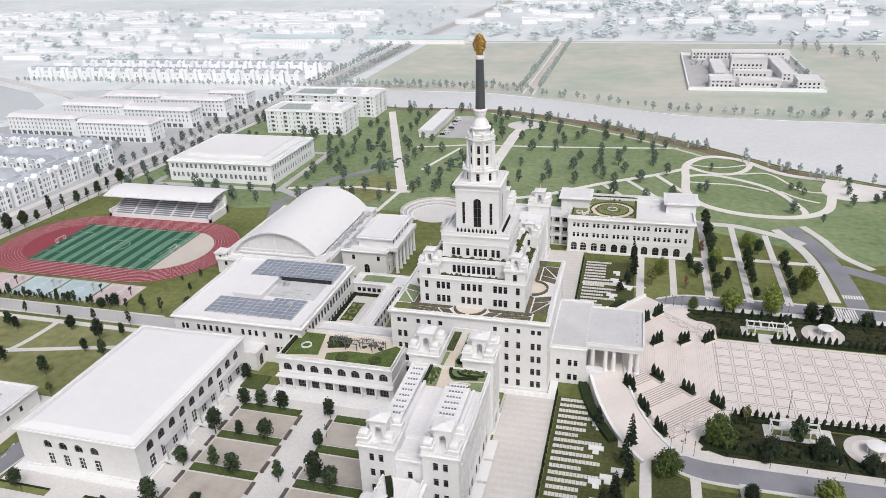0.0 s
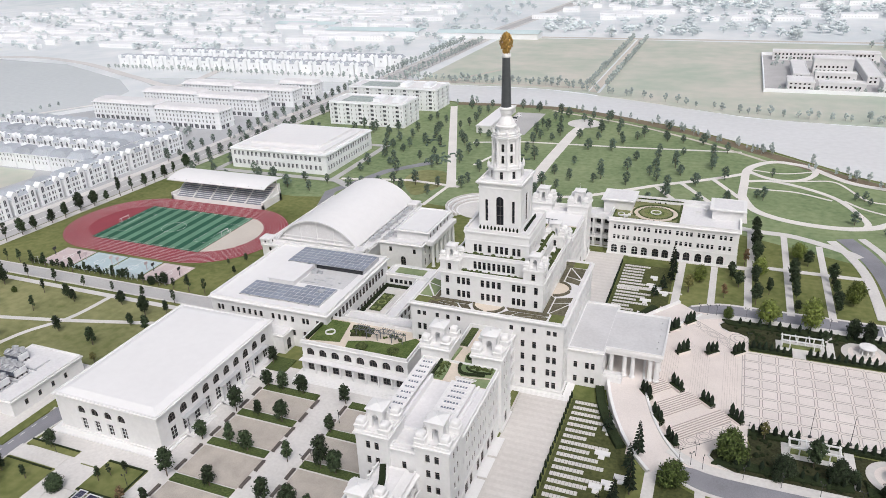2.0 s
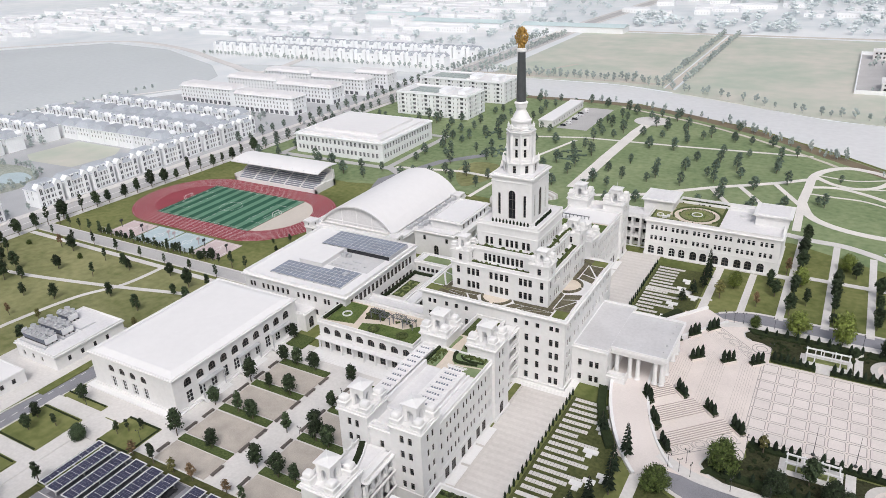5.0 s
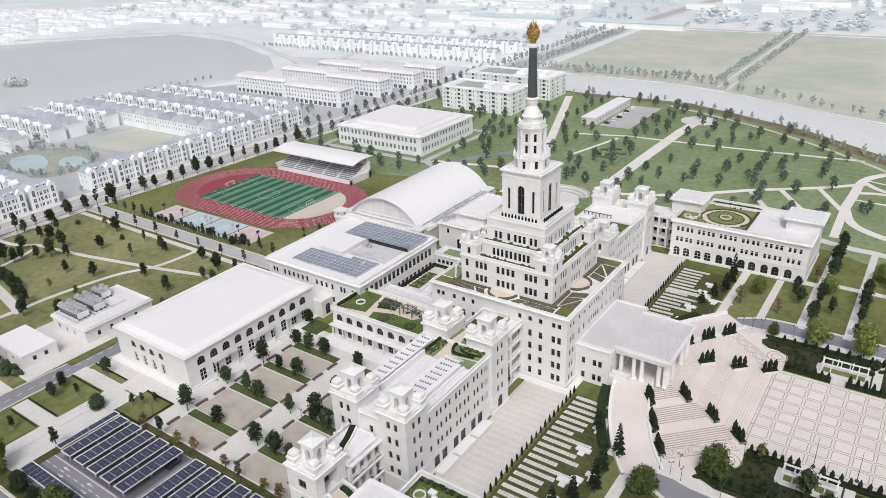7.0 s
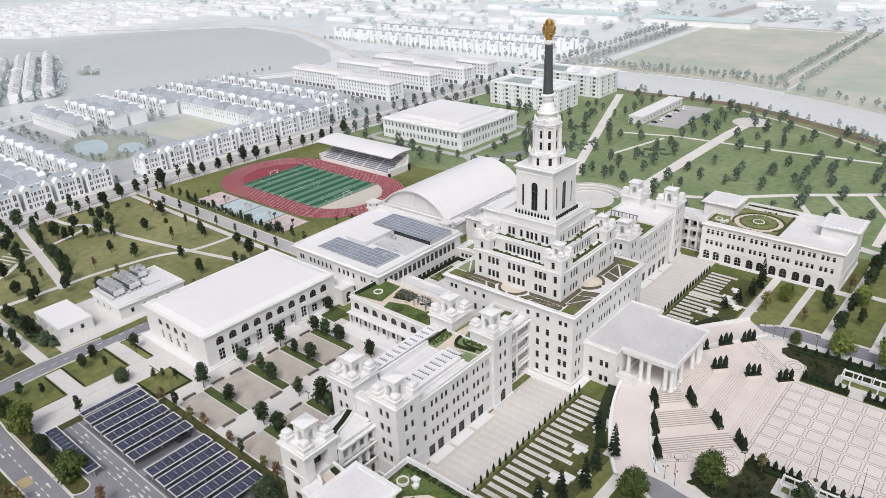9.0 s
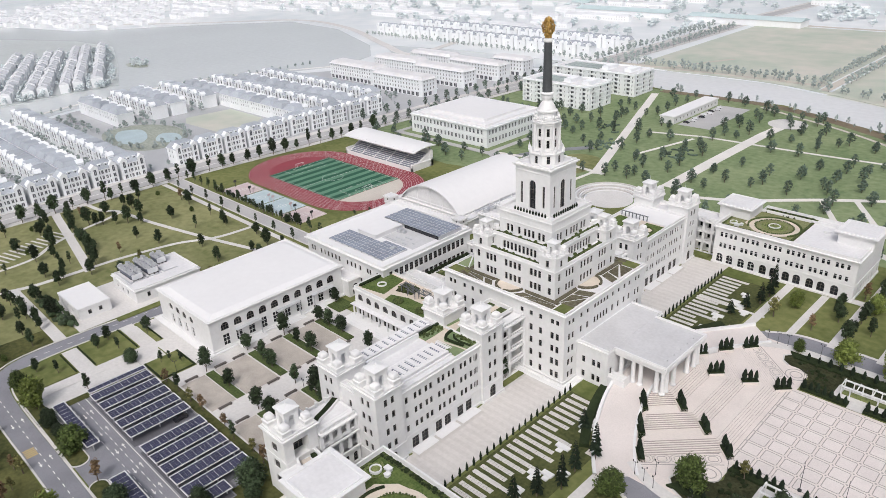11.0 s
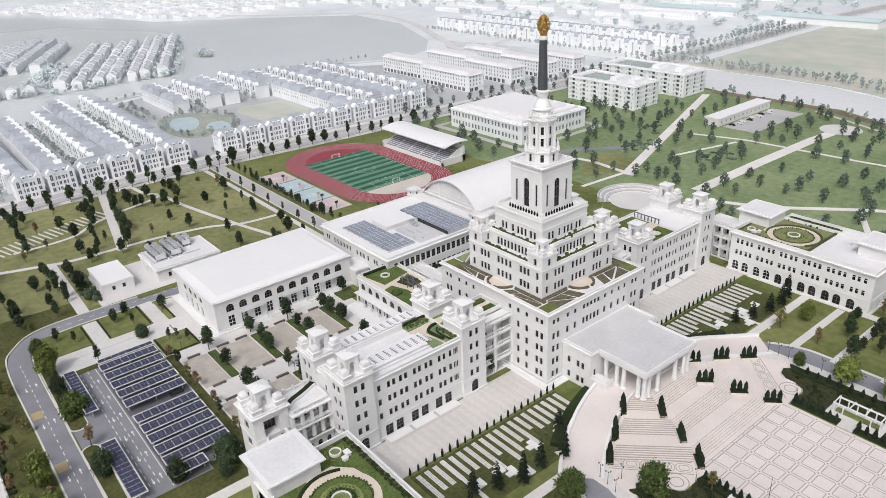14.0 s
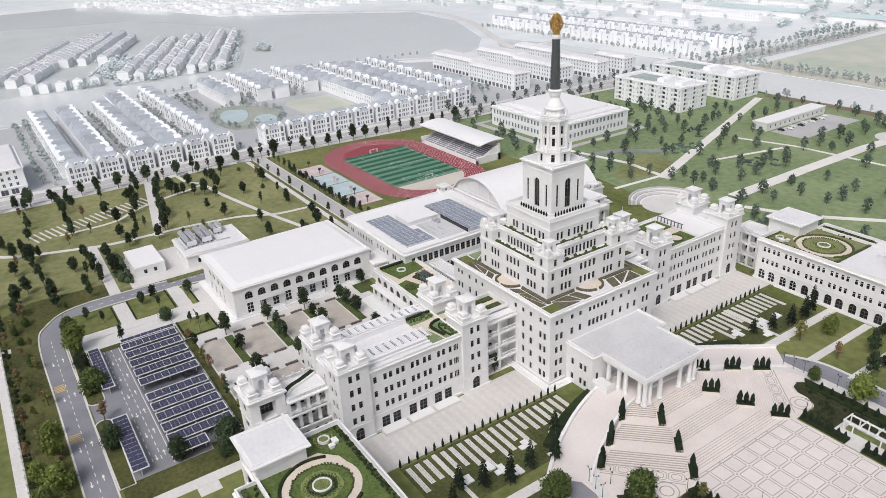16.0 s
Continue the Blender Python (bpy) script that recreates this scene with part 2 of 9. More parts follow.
def mesh_of(name, bm, mats):
    me = bpy.data.meshes.new(name)
    bmesh.ops.recalc_face_normals(bm, faces=bm.faces[:]) if len(bm.faces) < 4000 else None
    bm.to_mesh(me)
    bm.free()
    for m in mats if isinstance(mats, (list, tuple)) else [mats]:
        me.materials.append(m)
    return me


def part(name, bm, mats, parent=None, label=""):
    """Links a bmesh in world coordinates as one mesh under its thing."""
    ob = new(name, mesh_of(name, bm, mats))
    if parent:
        root = parent.location if parent.parent is None else Vector((0, 0, 0))
        ob.data.transform(Matrix.Translation(-root))
        ob.parent = parent
    return tagged(ob, label)


def place(name, me, parent, x, y, z, rz=0.0):
    """A piece on shared mesh data, at a world place, under its thing."""
    ob = new(name, me)
    ob.parent = parent
    ob.matrix_basis = Matrix.Translation(Vector((x, y, z)) - parent.location) @ Matrix.Rotation(rz, 4, "Z")
    return ob


def solid(name, bm, mats, label="", category="", kind="", group=""):
    return tagged(new(name, mesh_of(name, bm, mats)), label, category, group, kind)


def box(bm, x0, y0, z0, x1, y1, z1, mi=0):
    v = [bm.verts.new((x, y, z)) for z in (z0, z1) for x, y in ((x0, y0), (x1, y0), (x1, y1), (x0, y1))]
    for q in ((3, 2, 1, 0), (4, 5, 6, 7), (0, 1, 5, 4), (1, 2, 6, 5), (2, 3, 7, 6), (3, 0, 4, 7)):
        bm.faces.new([v[i] for i in q]).material_index = mi


def prism(bm, pts, z0, z1, mi=0, zt=None):
    """An upright prism over a plan outline."""
    n = len(pts)
    a = [bm.verts.new((p[0], p[1], z0)) for p in pts]
    b = [bm.verts.new((p[0], p[1], z1)) for p in pts]
    bm.faces.new(b).material_index = mi
    bm.faces.new(a[::-1]).material_index = mi
    for i in range(n):
        bm.faces.new((a[i], a[(i + 1) % n], b[(i + 1) % n], b[i])).material_index = mi


def lathe(bm, x, y, rings, n=16, mi=0, turn=0.0):
    """A turned form: rings of (radius, height)."""
    loops = [[bm.verts.new((x + r * math.cos(turn + 2 * math.pi * k / n), y + r * math.sin(turn + 2 * math.pi * k / n), z)) for k in range(n)] for r, z in rings]
    for a, b in zip(loops, loops[1:]):
        for k in range(n):
            bm.faces.new((a[k], a[(k + 1) % n], b[(k + 1) % n], b[k])).material_index = mi
    bm.faces.new(loops[0][::-1]).material_index = mi
    bm.faces.new(loops[-1]).material_index = mi


def strip(bm, pts, width, z0, z1, mi=0, closed=False):
    """A band of even width along a plan line."""
    n, left, right = len(pts), [], []
    for i, p in enumerate(pts):
        a, c = (pts[i - 1] if i or closed else p), (pts[(i + 1) % n] if i < n - 1 or closed else p)
        d = Vector((c[0] - a[0], c[1] - a[1])).normalized()
        left.append((p[0] - d.y * width / 2, p[1] + d.x * width / 2))
        right.append((p[0] + d.y * width / 2, p[1] - d.x * width / 2))
    ends = range(n if closed else n - 1)
    vs = [[bm.verts.new((*q, z)) for q in side] for side in (left, right) for z in (z0, z1)]
    l0, l1, r0, r1 = vs
    for i in ends:
        j = (i + 1) % n
        for q in ((r1[i], r1[j], l1[j], l1[i]), (l0[i], l1[i], l1[j], l0[j]), (r0[j], r1[j], r1[i], r0[i])):
            bm.faces.new(q).material_index = mi
    if not closed:
        for q in ((l0[0], r0[0], r1[0], l1[0]), (r0[-1], l0[-1], l1[-1], r1[-1])):
            bm.faces.new(q).material_index = mi


def curve_pts(pts, steps=8, closed=False):
    """A smooth line through a few plan points."""
    out, n = [], len(pts)
    for i in range(n if closed else n - 1):
        p0, p1, p2, p3 = (Vector(pts[k % n] if closed else pts[min(max(k, 0), n - 1)]) for k in (i - 1, i, i + 1, i + 2))
        for s in range(steps):
            t = s / steps
            out.append(tuple(0.5 * ((2 * p1) + (p2 - p0) * t + (2 * p0 - 5 * p1 + 4 * p2 - p3) * t * t + (3 * p1 - p0 - 3 * p2 + p3) * t ** 3)))
    return out if closed else out + [tuple(pts[-1])]


def arc(cx, cy, r, a0, a1, n=24, ry=None):
    return [(cx + r * math.cos(radians(a0 + (a1 - a0) * k / n)), cy + (ry or r) * math.sin(radians(a0 + (a1 - a0) * k / n))) for k in range(n + 1)]


WINDOWS = {}


def window_mesh(w, h, kind):
    """Glass with a frame, mullions and transoms; the sill stands proud."""
    key = (round(w, 2), round(h, 2), kind)
    if key not in WINDOWS:
        bm = bmesh.new()
        cols = max(1, round(w / 1.1))
        rows = 1 if h < 1.8 else 2 if h < 3 else 3
        xb = [(-w / 2, -w / 2 + 0.11)] + [(-w / 2 + w * k / cols - 0.05, -w / 2 + w * k / cols + 0.05) for k in range(1, cols)] + [(w / 2 - 0.11, w / 2)]
        mids = [h * 0.65] if rows == 2 else [h * k / rows for k in range(1, rows)]
        zb = [(0, 0.1)] + [(z - 0.05, z + 0.05) for z in mids] + [(h - 0.1, h)]
        xs, zs = [e for pair_x in xb for e in pair_x], [e for pair_z in zb for e in pair_z]
        nx, nz = len(xs) - 1, len(zs) - 1
        deep = lambda i, j: 0.06 if not (0 <= i < nx and 0 <= j < nz) else -0.08 if i % 2 == 0 or j % 2 == 0 else 0.0
        for i in range(nx):
            for j in range(nz):
                d = deep(i, j)
                bar = 1 if d < 0 else 0
                bm.faces.new([bm.verts.new((x, d, z)) for x, z in ((xs[i], zs[j]), (xs[i + 1], zs[j]), (xs[i + 1], zs[j + 1]), (xs[i], zs[j + 1]))]).material_index = bar
                for di, dj, p, q in ((-1, 0, (xs[i], zs[j]), (xs[i], zs[j + 1])), (1, 0, (xs[i + 1], zs[j]), (xs[i + 1], zs[j + 1])), (0, -1, (xs[i], zs[j]), (xs[i + 1], zs[j])), (0, 1, (xs[i], zs[j + 1]), (xs[i + 1], zs[j + 1]))):
                    e = deep(i + di, j + dj)
                    if e > d:
                        bm.faces.new([bm.verts.new(c) for c in ((p[0], d, p[1]), (q[0], d, q[1]), (q[0], e, q[1]), (p[0], e, p[1]))]).material_index = 1
        bmesh.ops.remove_doubles(bm, verts=bm.verts[:], dist=0.0005)
        WINDOWS[key] = mesh_of("window", bm, [GLASS, TRIM if kind.endswith("white") else FRAME])
    return WINDOWS[key]


def plain_window(w, h, kind):
    key = (round(w, 2), round(h, 2), kind + " plain")
    if key not in WINDOWS:
        bm = bmesh.new()
        if kind == "arch":
            pts = [(-w / 2, 0), (w / 2, 0)] + [(w / 2 * math.cos(math.pi * k / 8), h - w / 2 + w / 2 * math.sin(math.pi * k / 8)) for k in range(9)]
            for a, b in zip(pts, pts[1:] + pts[:1]):
                bm.faces.new([bm.verts.new(c) for c in ((a[0], 0, a[1]), (b[0], 0, b[1]), (b[0], 0.06, b[1]), (a[0], 0.06, a[1]))])
            bm.faces.new([bm.verts.new((x, 0, z)) for x, z in pts])
        else:
            box(bm, -w / 2, 0.0, 0, w / 2, 0.06, h, 0)
        box(bm, -0.05, -0.05, 0, 0.05, 0, h, 1)
        box(bm, -w / 2 - 0.12, -0.34, -0.14, w / 2 + 0.12, 0, 0.0, 1)
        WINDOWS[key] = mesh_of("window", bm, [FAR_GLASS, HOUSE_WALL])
    return WINDOWS[key]


def facade(root, bm, p, q, z0, z1, ops=(), rec=0.4, name="window", make=None):
    """A wall from p to q (outside on its right hand) with openings that go in by rec; each op is (u, sill, w, h, kind)."""
    L = math.hypot(q[0] - p[0], q[1] - p[1])
    d = ((q[0] - p[0]) / L, (q[1] - p[1]) / L)
    o = (d[1], -d[0])
    at = lambda u, z, k=0.0: bm.verts.new((p[0] + d[0] * u - o[0] * k, p[1] + d[1] * u - o[1] * k, z))
    us, zs = {0.0, L}, {z0, z1}
    ops = [t for t in ops if t[0] - t[2] / 2 > 0.05 and t[0] + t[2] / 2 < L - 0.05 and z0 < t[1] and t[1] + t[3] < z1]
    for u, s, w, h, kind in ops:
        us |= {round(u - w / 2, 4), round(u + w / 2, 4)}
        zs |= {round(s, 4), round(s + h, 4)}
    us, zs = sorted(us), sorted(zs)
    for a, b in zip(zs, zs[1:]):
        run = None
        for c, e in zip(us, us[1:]):
            hole = any(abs((c + e) / 2 - t[0]) < t[2] / 2 and t[1] < (a + b) / 2 < t[1] + t[3] for t in ops)
            if not hole:
                run = (run[0], e) if run else (c, e)
            if run and (hole or e == us[-1]):
                bm.faces.new((at(run[0], a), at(run[1], a), at(run[1], b), at(run[0], b)))
                run = None
    for u, s, w, h, kind in ops:
        a, b, t = u - w / 2, u + w / 2, s + h
        for c, e in (((a, s), (b, s)), ((b, s), (b, t)), ((b, t), (a, t)), ((a, t), (a, s))):
            bm.faces.new((at(*c), at(*e), at(*e, rec), at(*c, rec)))
        if kind.startswith("arch"):
            r, n = w / 2, 6
            pts = [(u - r * math.cos(math.pi * k / (2 * n)), t - r + r * math.sin(math.pi * k / (2 * n))) for k in range(n + 1)]
            for sgn in (1, -1):
                ps = [(u + sgn * (x - u), z) for x, z in pts]
                corner = (u - sgn * r, t)
                for c, e in zip(ps, ps[1:]):
                    bm.faces.new((at(*corner), at(*c), at(*e)))
                    bm.faces.new((at(*c), at(*e), at(*e, rec), at(*c, rec)))
        ang = math.atan2(d[1], d[0])
        k = rec - 0.02
        if kind == "portal":
            # Dark glass added deep in the portal to stand for its unlit interior.
            place("door", window_mesh(w, h, "rect"), root, p[0] + d[0] * u - o[0] * 3.4, p[1] + d[1] * u - o[1] * 3.4, s, math.atan2(d[1], d[0]))
            for c, e in (((a, s), (b, s)), ((b, s), (b, t)), ((b, t), (a, t)), ((a, t), (a, s))):
                bm.faces.new((at(*c, rec), at(*e, rec), at(*e, 5), at(*c, 5)))
            continue
        place("door" if kind == "door" else name, (make or window_mesh)(w, h, kind), root, p[0] + d[0] * u - o[0] * k, p[1] + d[1] * u - o[1] * k, s, ang)


def clump(bm, c, r, seed, mi=0, flat=0.75, fine=1):
    """A ragged lump of foliage."""
    m = Matrix.Translation(c) @ Euler((seed * 1.7, seed * 2.3, seed)).to_matrix().to_4x4() @ Matrix.Diagonal((1, 1, flat, 1))
    out = bmesh.ops.create_icosphere(bm, subdivisions=fine, radius=r, matrix=m)
    for v in out["verts"]:
        v.co += Vector((random.uniform(-1, 1), random.uniform(-1, 1), random.uniform(-1, 1))) * r * (0.3 if fine == 1 else 0.2)
    for f in {f for v in out["verts"] for f in v.link_faces}:
        f.material_index = mi


def grid(us, sills, w, h, kind="rect"):
    return [(u, s, w, h, kind) for s in sills for u in us]


def even(L, n, margin):
    return [margin + (L - 2 * margin) * k / (n - 1) for k in range(n)]


def loft(bm, x0, y0, x1, y1, prof):
    """A closed moulding round a rectangle: prof is a loop of (offset outwards, height)."""
    loops = [[bm.verts.new(c) for c in ((x0 - o, y0 - o, z), (x1 + o, y0 - o, z), (x1 + o, y1 + o, z), (x0 - o, y1 + o, z))] for o, z in prof]
    for a, b in zip(loops, loops[1:] + loops[:1]):
        for k in range(4):
            bm.faces.new((a[k], a[(k + 1) % 4], b[(k + 1) % 4], b[k]))


def cornice(bm, x0, y0, x1, y1, z, t=0.5, out=0.5, inner=1.0):
    """A moulded band round a block, in two steps."""
    loft(bm, x0, y0, x1, y1, [(-inner, z - t * 1.6), (out * 0.5, z - t * 1.6), (out * 0.5, z - t), (out, z - t * 0.8), (out, z), (-inner, z)])


def ring(bm, x0, y0, x1, y1, z0, z1, t=0.4):
    loft(bm, x0, y0, x1, y1, [(0, z0), (0, z1), (-t, z1), (-t, z0)])


def block(root, x0, y0, x1, y1, z0, z1, S=(), E=(), N=(), W=(), par=0.8, deck=None, out=0.5, wall=None, bands=(), plinth=0.0, make=None, trim=None):
    """A rectangular storey block: walls with openings, cornice, parapet and roof deck, each a part."""
    bm = bmesh.new()
    for p, q, ops in (((x0, y0), (x1, y0), S), ((x1, y0), (x1, y1), E), ((x1, y1), (x0, y1), N), ((x0, y1), (x0, y0), W)):
        facade(root, bm, p, q, z0, z1, ops, make=make)
    part("wall", bm, wall or WHITE, root)
    bm = bmesh.new()
    cornice(bm, x0, y0, x1, y1, z1, 0.5, out)
    part("cornice", bm, trim or TRIM, root)
    for z in bands:
        bm = bmesh.new()
        ring(bm, x0 - 0.16, y0 - 0.16, x1 + 0.16, y1 + 0.16, z, z + 0.35, 0.3)
        part("string_course", bm, trim or TRIM, root)
    if plinth:
        bm = bmesh.new()
        ring(bm, x0 - 0.35, y0 - 0.35, x1 + 0.35, y1 + 0.35, z0, z0 + plinth, 0.34)
        part("plinth", bm, trim or TRIM, root)
    if par:
        bm = bmesh.new()
        ring(bm, x0 - 0.1, y0 - 0.1, x1 + 0.1, y1 + 0.1, z1, z1 + par, 0.45)
        part("parapet", bm, trim or TRIM, root)
    bm = bmesh.new()
    box(bm, x0 + 0.3, y0 + 0.3, z1 - 0.3, x1 - 0.3, y1 - 0.3, z1 + 0.06)
    part("roof_deck", bm, deck or PALE_DECK, root)


# ---- the ground, water, roads and paving ----
bm = bmesh.new()
for (xa, xb), (ya, yb) in [((a, a + 1500), (b, b + 1500)) for a in range(-6000, 6000, 1500) for b in range(-3000, 9000, 1500)]:
    bm.faces.new([bm.verts.new((x, y, -0.25)) for x, y in ((xa, ya), (xb, ya), (xb, yb), (xa, yb))])
bmesh.ops.remove_doubles(bm, verts=bm.verts[:], dist=0.01)
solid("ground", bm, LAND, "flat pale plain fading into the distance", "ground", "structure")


PATHS, PLOTS = [], []


def sheet(name, pts, z, mat, label, category, depth=0.3, kind="structure"):
    bm = bmesh.new()
    prism(bm, pts, z - depth, z)
    bmesh.ops.triangulate(bm, faces=[f for f in bm.faces if len(f.verts) > 4])
    return solid(name, bm, mat, label, category, kind)


def band(name, lines, z, mat, label, category, depth=0.2):
    """Paths or roads of one surface: (points, width, closed)."""
    bm = bmesh.new()
    PATHS.extend((pts, w) for pts, w, closed in lines)
    for k, (pts, w, closed) in enumerate(lines):
        strip(bm, pts, w, z - depth, z + 0.006 * k, 0, closed)
    return solid(name, bm, mat, label, category, "structure")


def rects(name, qs, z, mat, label, category, depth=0.2):
    bm = bmesh.new()
    PLOTS.extend(qs)
    for k, (x0, y0, x1, y1) in enumerate(qs):
        box(bm, x0, y0, z - depth - 0.01 * k, x1, y1, z + 0.012 * k)
    return solid(name, bm, mat, label, category, "structure")


sheet("ground_lawn", [(-312, -60), (220, -60), (260, 372), (131, 409), (89, 432), (45, 473), (-9, 516), (-98, 558), (-192, 558), (-270, 575), (-296, 480), (-304, 400), (-312, 250)], 0.0, GRASS,
      "broad mown campus lawn, olive green with dry patches", "lawn")
sheet("ground_lawn_west", [(-311, 30), (-188, 30), (-188, 62), (-174, 92), (-171, 193), (-308, 193)], 0.03, WEST_GRASS, "olive park lawn with dry patches and tree rows", "lawn", 0.1)
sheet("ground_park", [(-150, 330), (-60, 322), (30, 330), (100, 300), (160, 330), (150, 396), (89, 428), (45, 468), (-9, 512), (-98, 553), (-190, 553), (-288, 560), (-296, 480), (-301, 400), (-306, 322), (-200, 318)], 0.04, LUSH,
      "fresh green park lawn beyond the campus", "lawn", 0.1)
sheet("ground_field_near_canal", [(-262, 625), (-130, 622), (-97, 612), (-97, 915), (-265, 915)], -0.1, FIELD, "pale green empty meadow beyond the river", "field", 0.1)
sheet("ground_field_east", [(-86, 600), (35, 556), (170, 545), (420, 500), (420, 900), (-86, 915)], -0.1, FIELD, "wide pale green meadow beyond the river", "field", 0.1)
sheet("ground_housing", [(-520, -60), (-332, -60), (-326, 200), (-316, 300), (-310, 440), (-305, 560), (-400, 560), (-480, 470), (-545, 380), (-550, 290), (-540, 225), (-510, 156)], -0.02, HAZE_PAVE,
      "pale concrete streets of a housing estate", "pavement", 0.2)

water = bmesh.new()
prism(water, [(-290, 580), (-192, 556), (-98, 557), (-9, 515), (45, 472), (89, 431), (131, 408), (300, 350), (700, 280), (700, 420), (330, 500), (166, 541), (107, 545), (31, 553), (-57, 592), (-134, 618), (-225, 620), (-290, 612)], -0.3, 0.02)
bmesh.ops.triangulate(water, faces=[f for f in water.faces if len(f.verts) > 4])
solid("water_river", water, WATER, "calm grey river, reflected sky put into its pale colour", "water", "structure")
sheet("water_canal", [(-302, 580), (-302, 612), (-470, 604), (-560, 585), (-500, 545), (-400, 552)], 0.02, LAKE, "calm grey canal beside the housing", "water")
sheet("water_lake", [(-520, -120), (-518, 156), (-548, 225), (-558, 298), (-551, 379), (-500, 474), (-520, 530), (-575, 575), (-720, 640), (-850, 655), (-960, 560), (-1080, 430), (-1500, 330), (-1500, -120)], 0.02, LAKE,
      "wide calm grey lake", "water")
sheet("ground_estate_green", [(-440, 276), (-425, 268), (-384, 270), (-380, 300), (-390, 312), (-436, 312)], 0.05, FIELD, "small green lawn inside the housing estate", "lawn", 0.1)
sheet("ground_estate_bank", curve_pts([(-452, 218), (-420, 207), (-385, 212), (-376, 232), (-390, 252), (-425, 258), (-450, 244)], 5, True), 0.06, BANK, "planted bank round the estate pools", "planting bed", 0.1)
for pts in ([(-444, 226), (-428, 216), (-408, 214), (-402, 224), (-416, 234), (-436, 238)], [(-412, 242), (-398, 232), (-386, 236), (-388, 246), (-404, 250)]):
    sheet("water_pool", curve_pts(pts, 5, True), 0.12, COURT_BLUE, "pale blue swimming pool with a curved edge", "pool", 0.1)
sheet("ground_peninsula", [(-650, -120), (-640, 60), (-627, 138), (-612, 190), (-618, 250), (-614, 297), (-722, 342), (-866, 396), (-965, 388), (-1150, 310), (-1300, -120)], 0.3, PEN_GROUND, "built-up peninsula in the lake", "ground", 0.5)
sheet("ground_islet", arc(-706, 356, 20, 0, 360, 18, 9)[:-1], 0.2, BANK, "small green islet in the lake", "islet", 0.4)
band("embankment", [(curve_pts([(-500, 640), (-490, 560), (-570, 590), (-720, 655), (-860, 668), (-1000, 560), (-1200, 440)]), 9, False),
                    (curve_pts([(-540, 170), (-562, 228), (-570, 298), (-562, 379), (-505, 474)]), 4, False)], 0.25, PAVE, "pale stone lake embankment", "embankment", 0.4)
band("ground_river_bank", [(curve_pts([(-190, 551), (-98, 549), (-12, 507), (42, 463), (86, 424), (131, 400), (260, 362)]), 9, False)], 0.08, SOIL, "bare brown soil along the river bank", "ground", 0.2)
band("ground_far_bank", [(curve_pts([(-225, 625), (-134, 624), (-57, 598), (31, 560), (107, 551), (166, 548), (330, 512)]), 6, False)], 0.1, FIELD, "grassy far river bank", "ground", 0.3)

AVENUE = [(-324, -60), (-321, 60), (-318, 200), (-310, 300), (-302, 420), (-297, 500), (-293, 615), (-289, 750), (-287, 1000), (-250, 1500)]
band("road_avenue", [(AVENUE, 15, False)], 0.12, PALE_ROAD, "pale grey tree-lined avenue", "road")
band("pavement_avenue", [([(x + 11, y) for x, y in AVENUE], 4.5, False), ([(x - 11, y) for x, y in AVENUE], 5.5, False)], 0.22, PAVE, "pale paved footway along the avenue", "pavement")
band("marking_avenue", [(AVENUE[:7], 0.5, False)], 0.16, LINE, "white centre line on the avenue", "road marking", 0.02)
band("road_courts", [([(-306, 200), (-240, 200), (-158, 200)], 7, False)], 0.11, PALE_ROAD, "pale grey road beside the courts", "road")
band("road_campus_west", [
                          (curve_pts([(-40, 62.5), (-100, 62.5), (-146, 62.5), (-159, 66), (-166.5, 76), (-167, 100), (-164, 130), (-164, 190)]), 7, False),
                          ([(-158, 196), (-158, 250), (-185, 330), (-170, 372), (-150, 395)], 6, False)], 0.1, ASPHALT, "grey asphalt campus road", "road")
band("kerb_campus_west", [(curve_pts([(-40, 66.3), (-100, 66.3), (-143, 66.4), (-156, 69), (-162.5, 77), (-163, 100), (-160, 128)]), 0.5, False),
                          (curve_pts([(-40, 58.7), (-100, 58.7), (-148, 58.7), (-162, 63), (-170.5, 74), (-171, 100), (-168, 128)]), 0.5, False),
                          ([(-304, 196.2), (-160, 196.2)], 0.6, False), ([(-304, 203.9), (-170, 203.9)], 0.6, False)], 0.24, PAVE, "pale stone kerb", "kerb", 0.3)
bm = bmesh.new()
for k in range(30):
    box(bm, -148 + 3.6 * k, 62.4, 0.1, -146.4 + 3.6 * k, 62.6, 0.125)
for k in range(12):
    box(bm, -166.9, 78 + 4 * k, 0.1, -166.7, 79.8 + 4 * k, 0.125)
for x in (-132, -108, -79, -62):
    for y, s in ((61.0, 1), (64.2, -1)):
        box(bm, x, y - 0.12, 0.1, x + 1.6, y + 0.12, 0.127)
        tip = x + 1.6 if s > 0 else x
        prism(bm, [(tip, y - 0.45), (tip + s * 1.2, y), (tip, y + 0.45)][::s], 0.1, 0.128)
solid("marking_campus_road", bm, LINE, "white dashed lane line", "road marking", "structure")
bm = bmesh.new()
for x in (-116, -86):
    for k in range(5):
        box(bm, x + 0.9 * k, 59.2, 0.1, x + 0.4 + 0.9 * k, 62.2, 0.125)
solid("marking_hump", bm, YELLOW, "yellow painted speed hump bars", "road marking", "structure")

sheet("ground_verge", [(-178, 47.5), (-40, 47.5), (-40, 58.2), (-148, 58.2), (-163, 62.5), (-171.5, 74), (-172, 90), (-184, 90), (-186, 60)], 0.05, VERGE, "rough brown-green verge beside the road", "verge", 0.1)
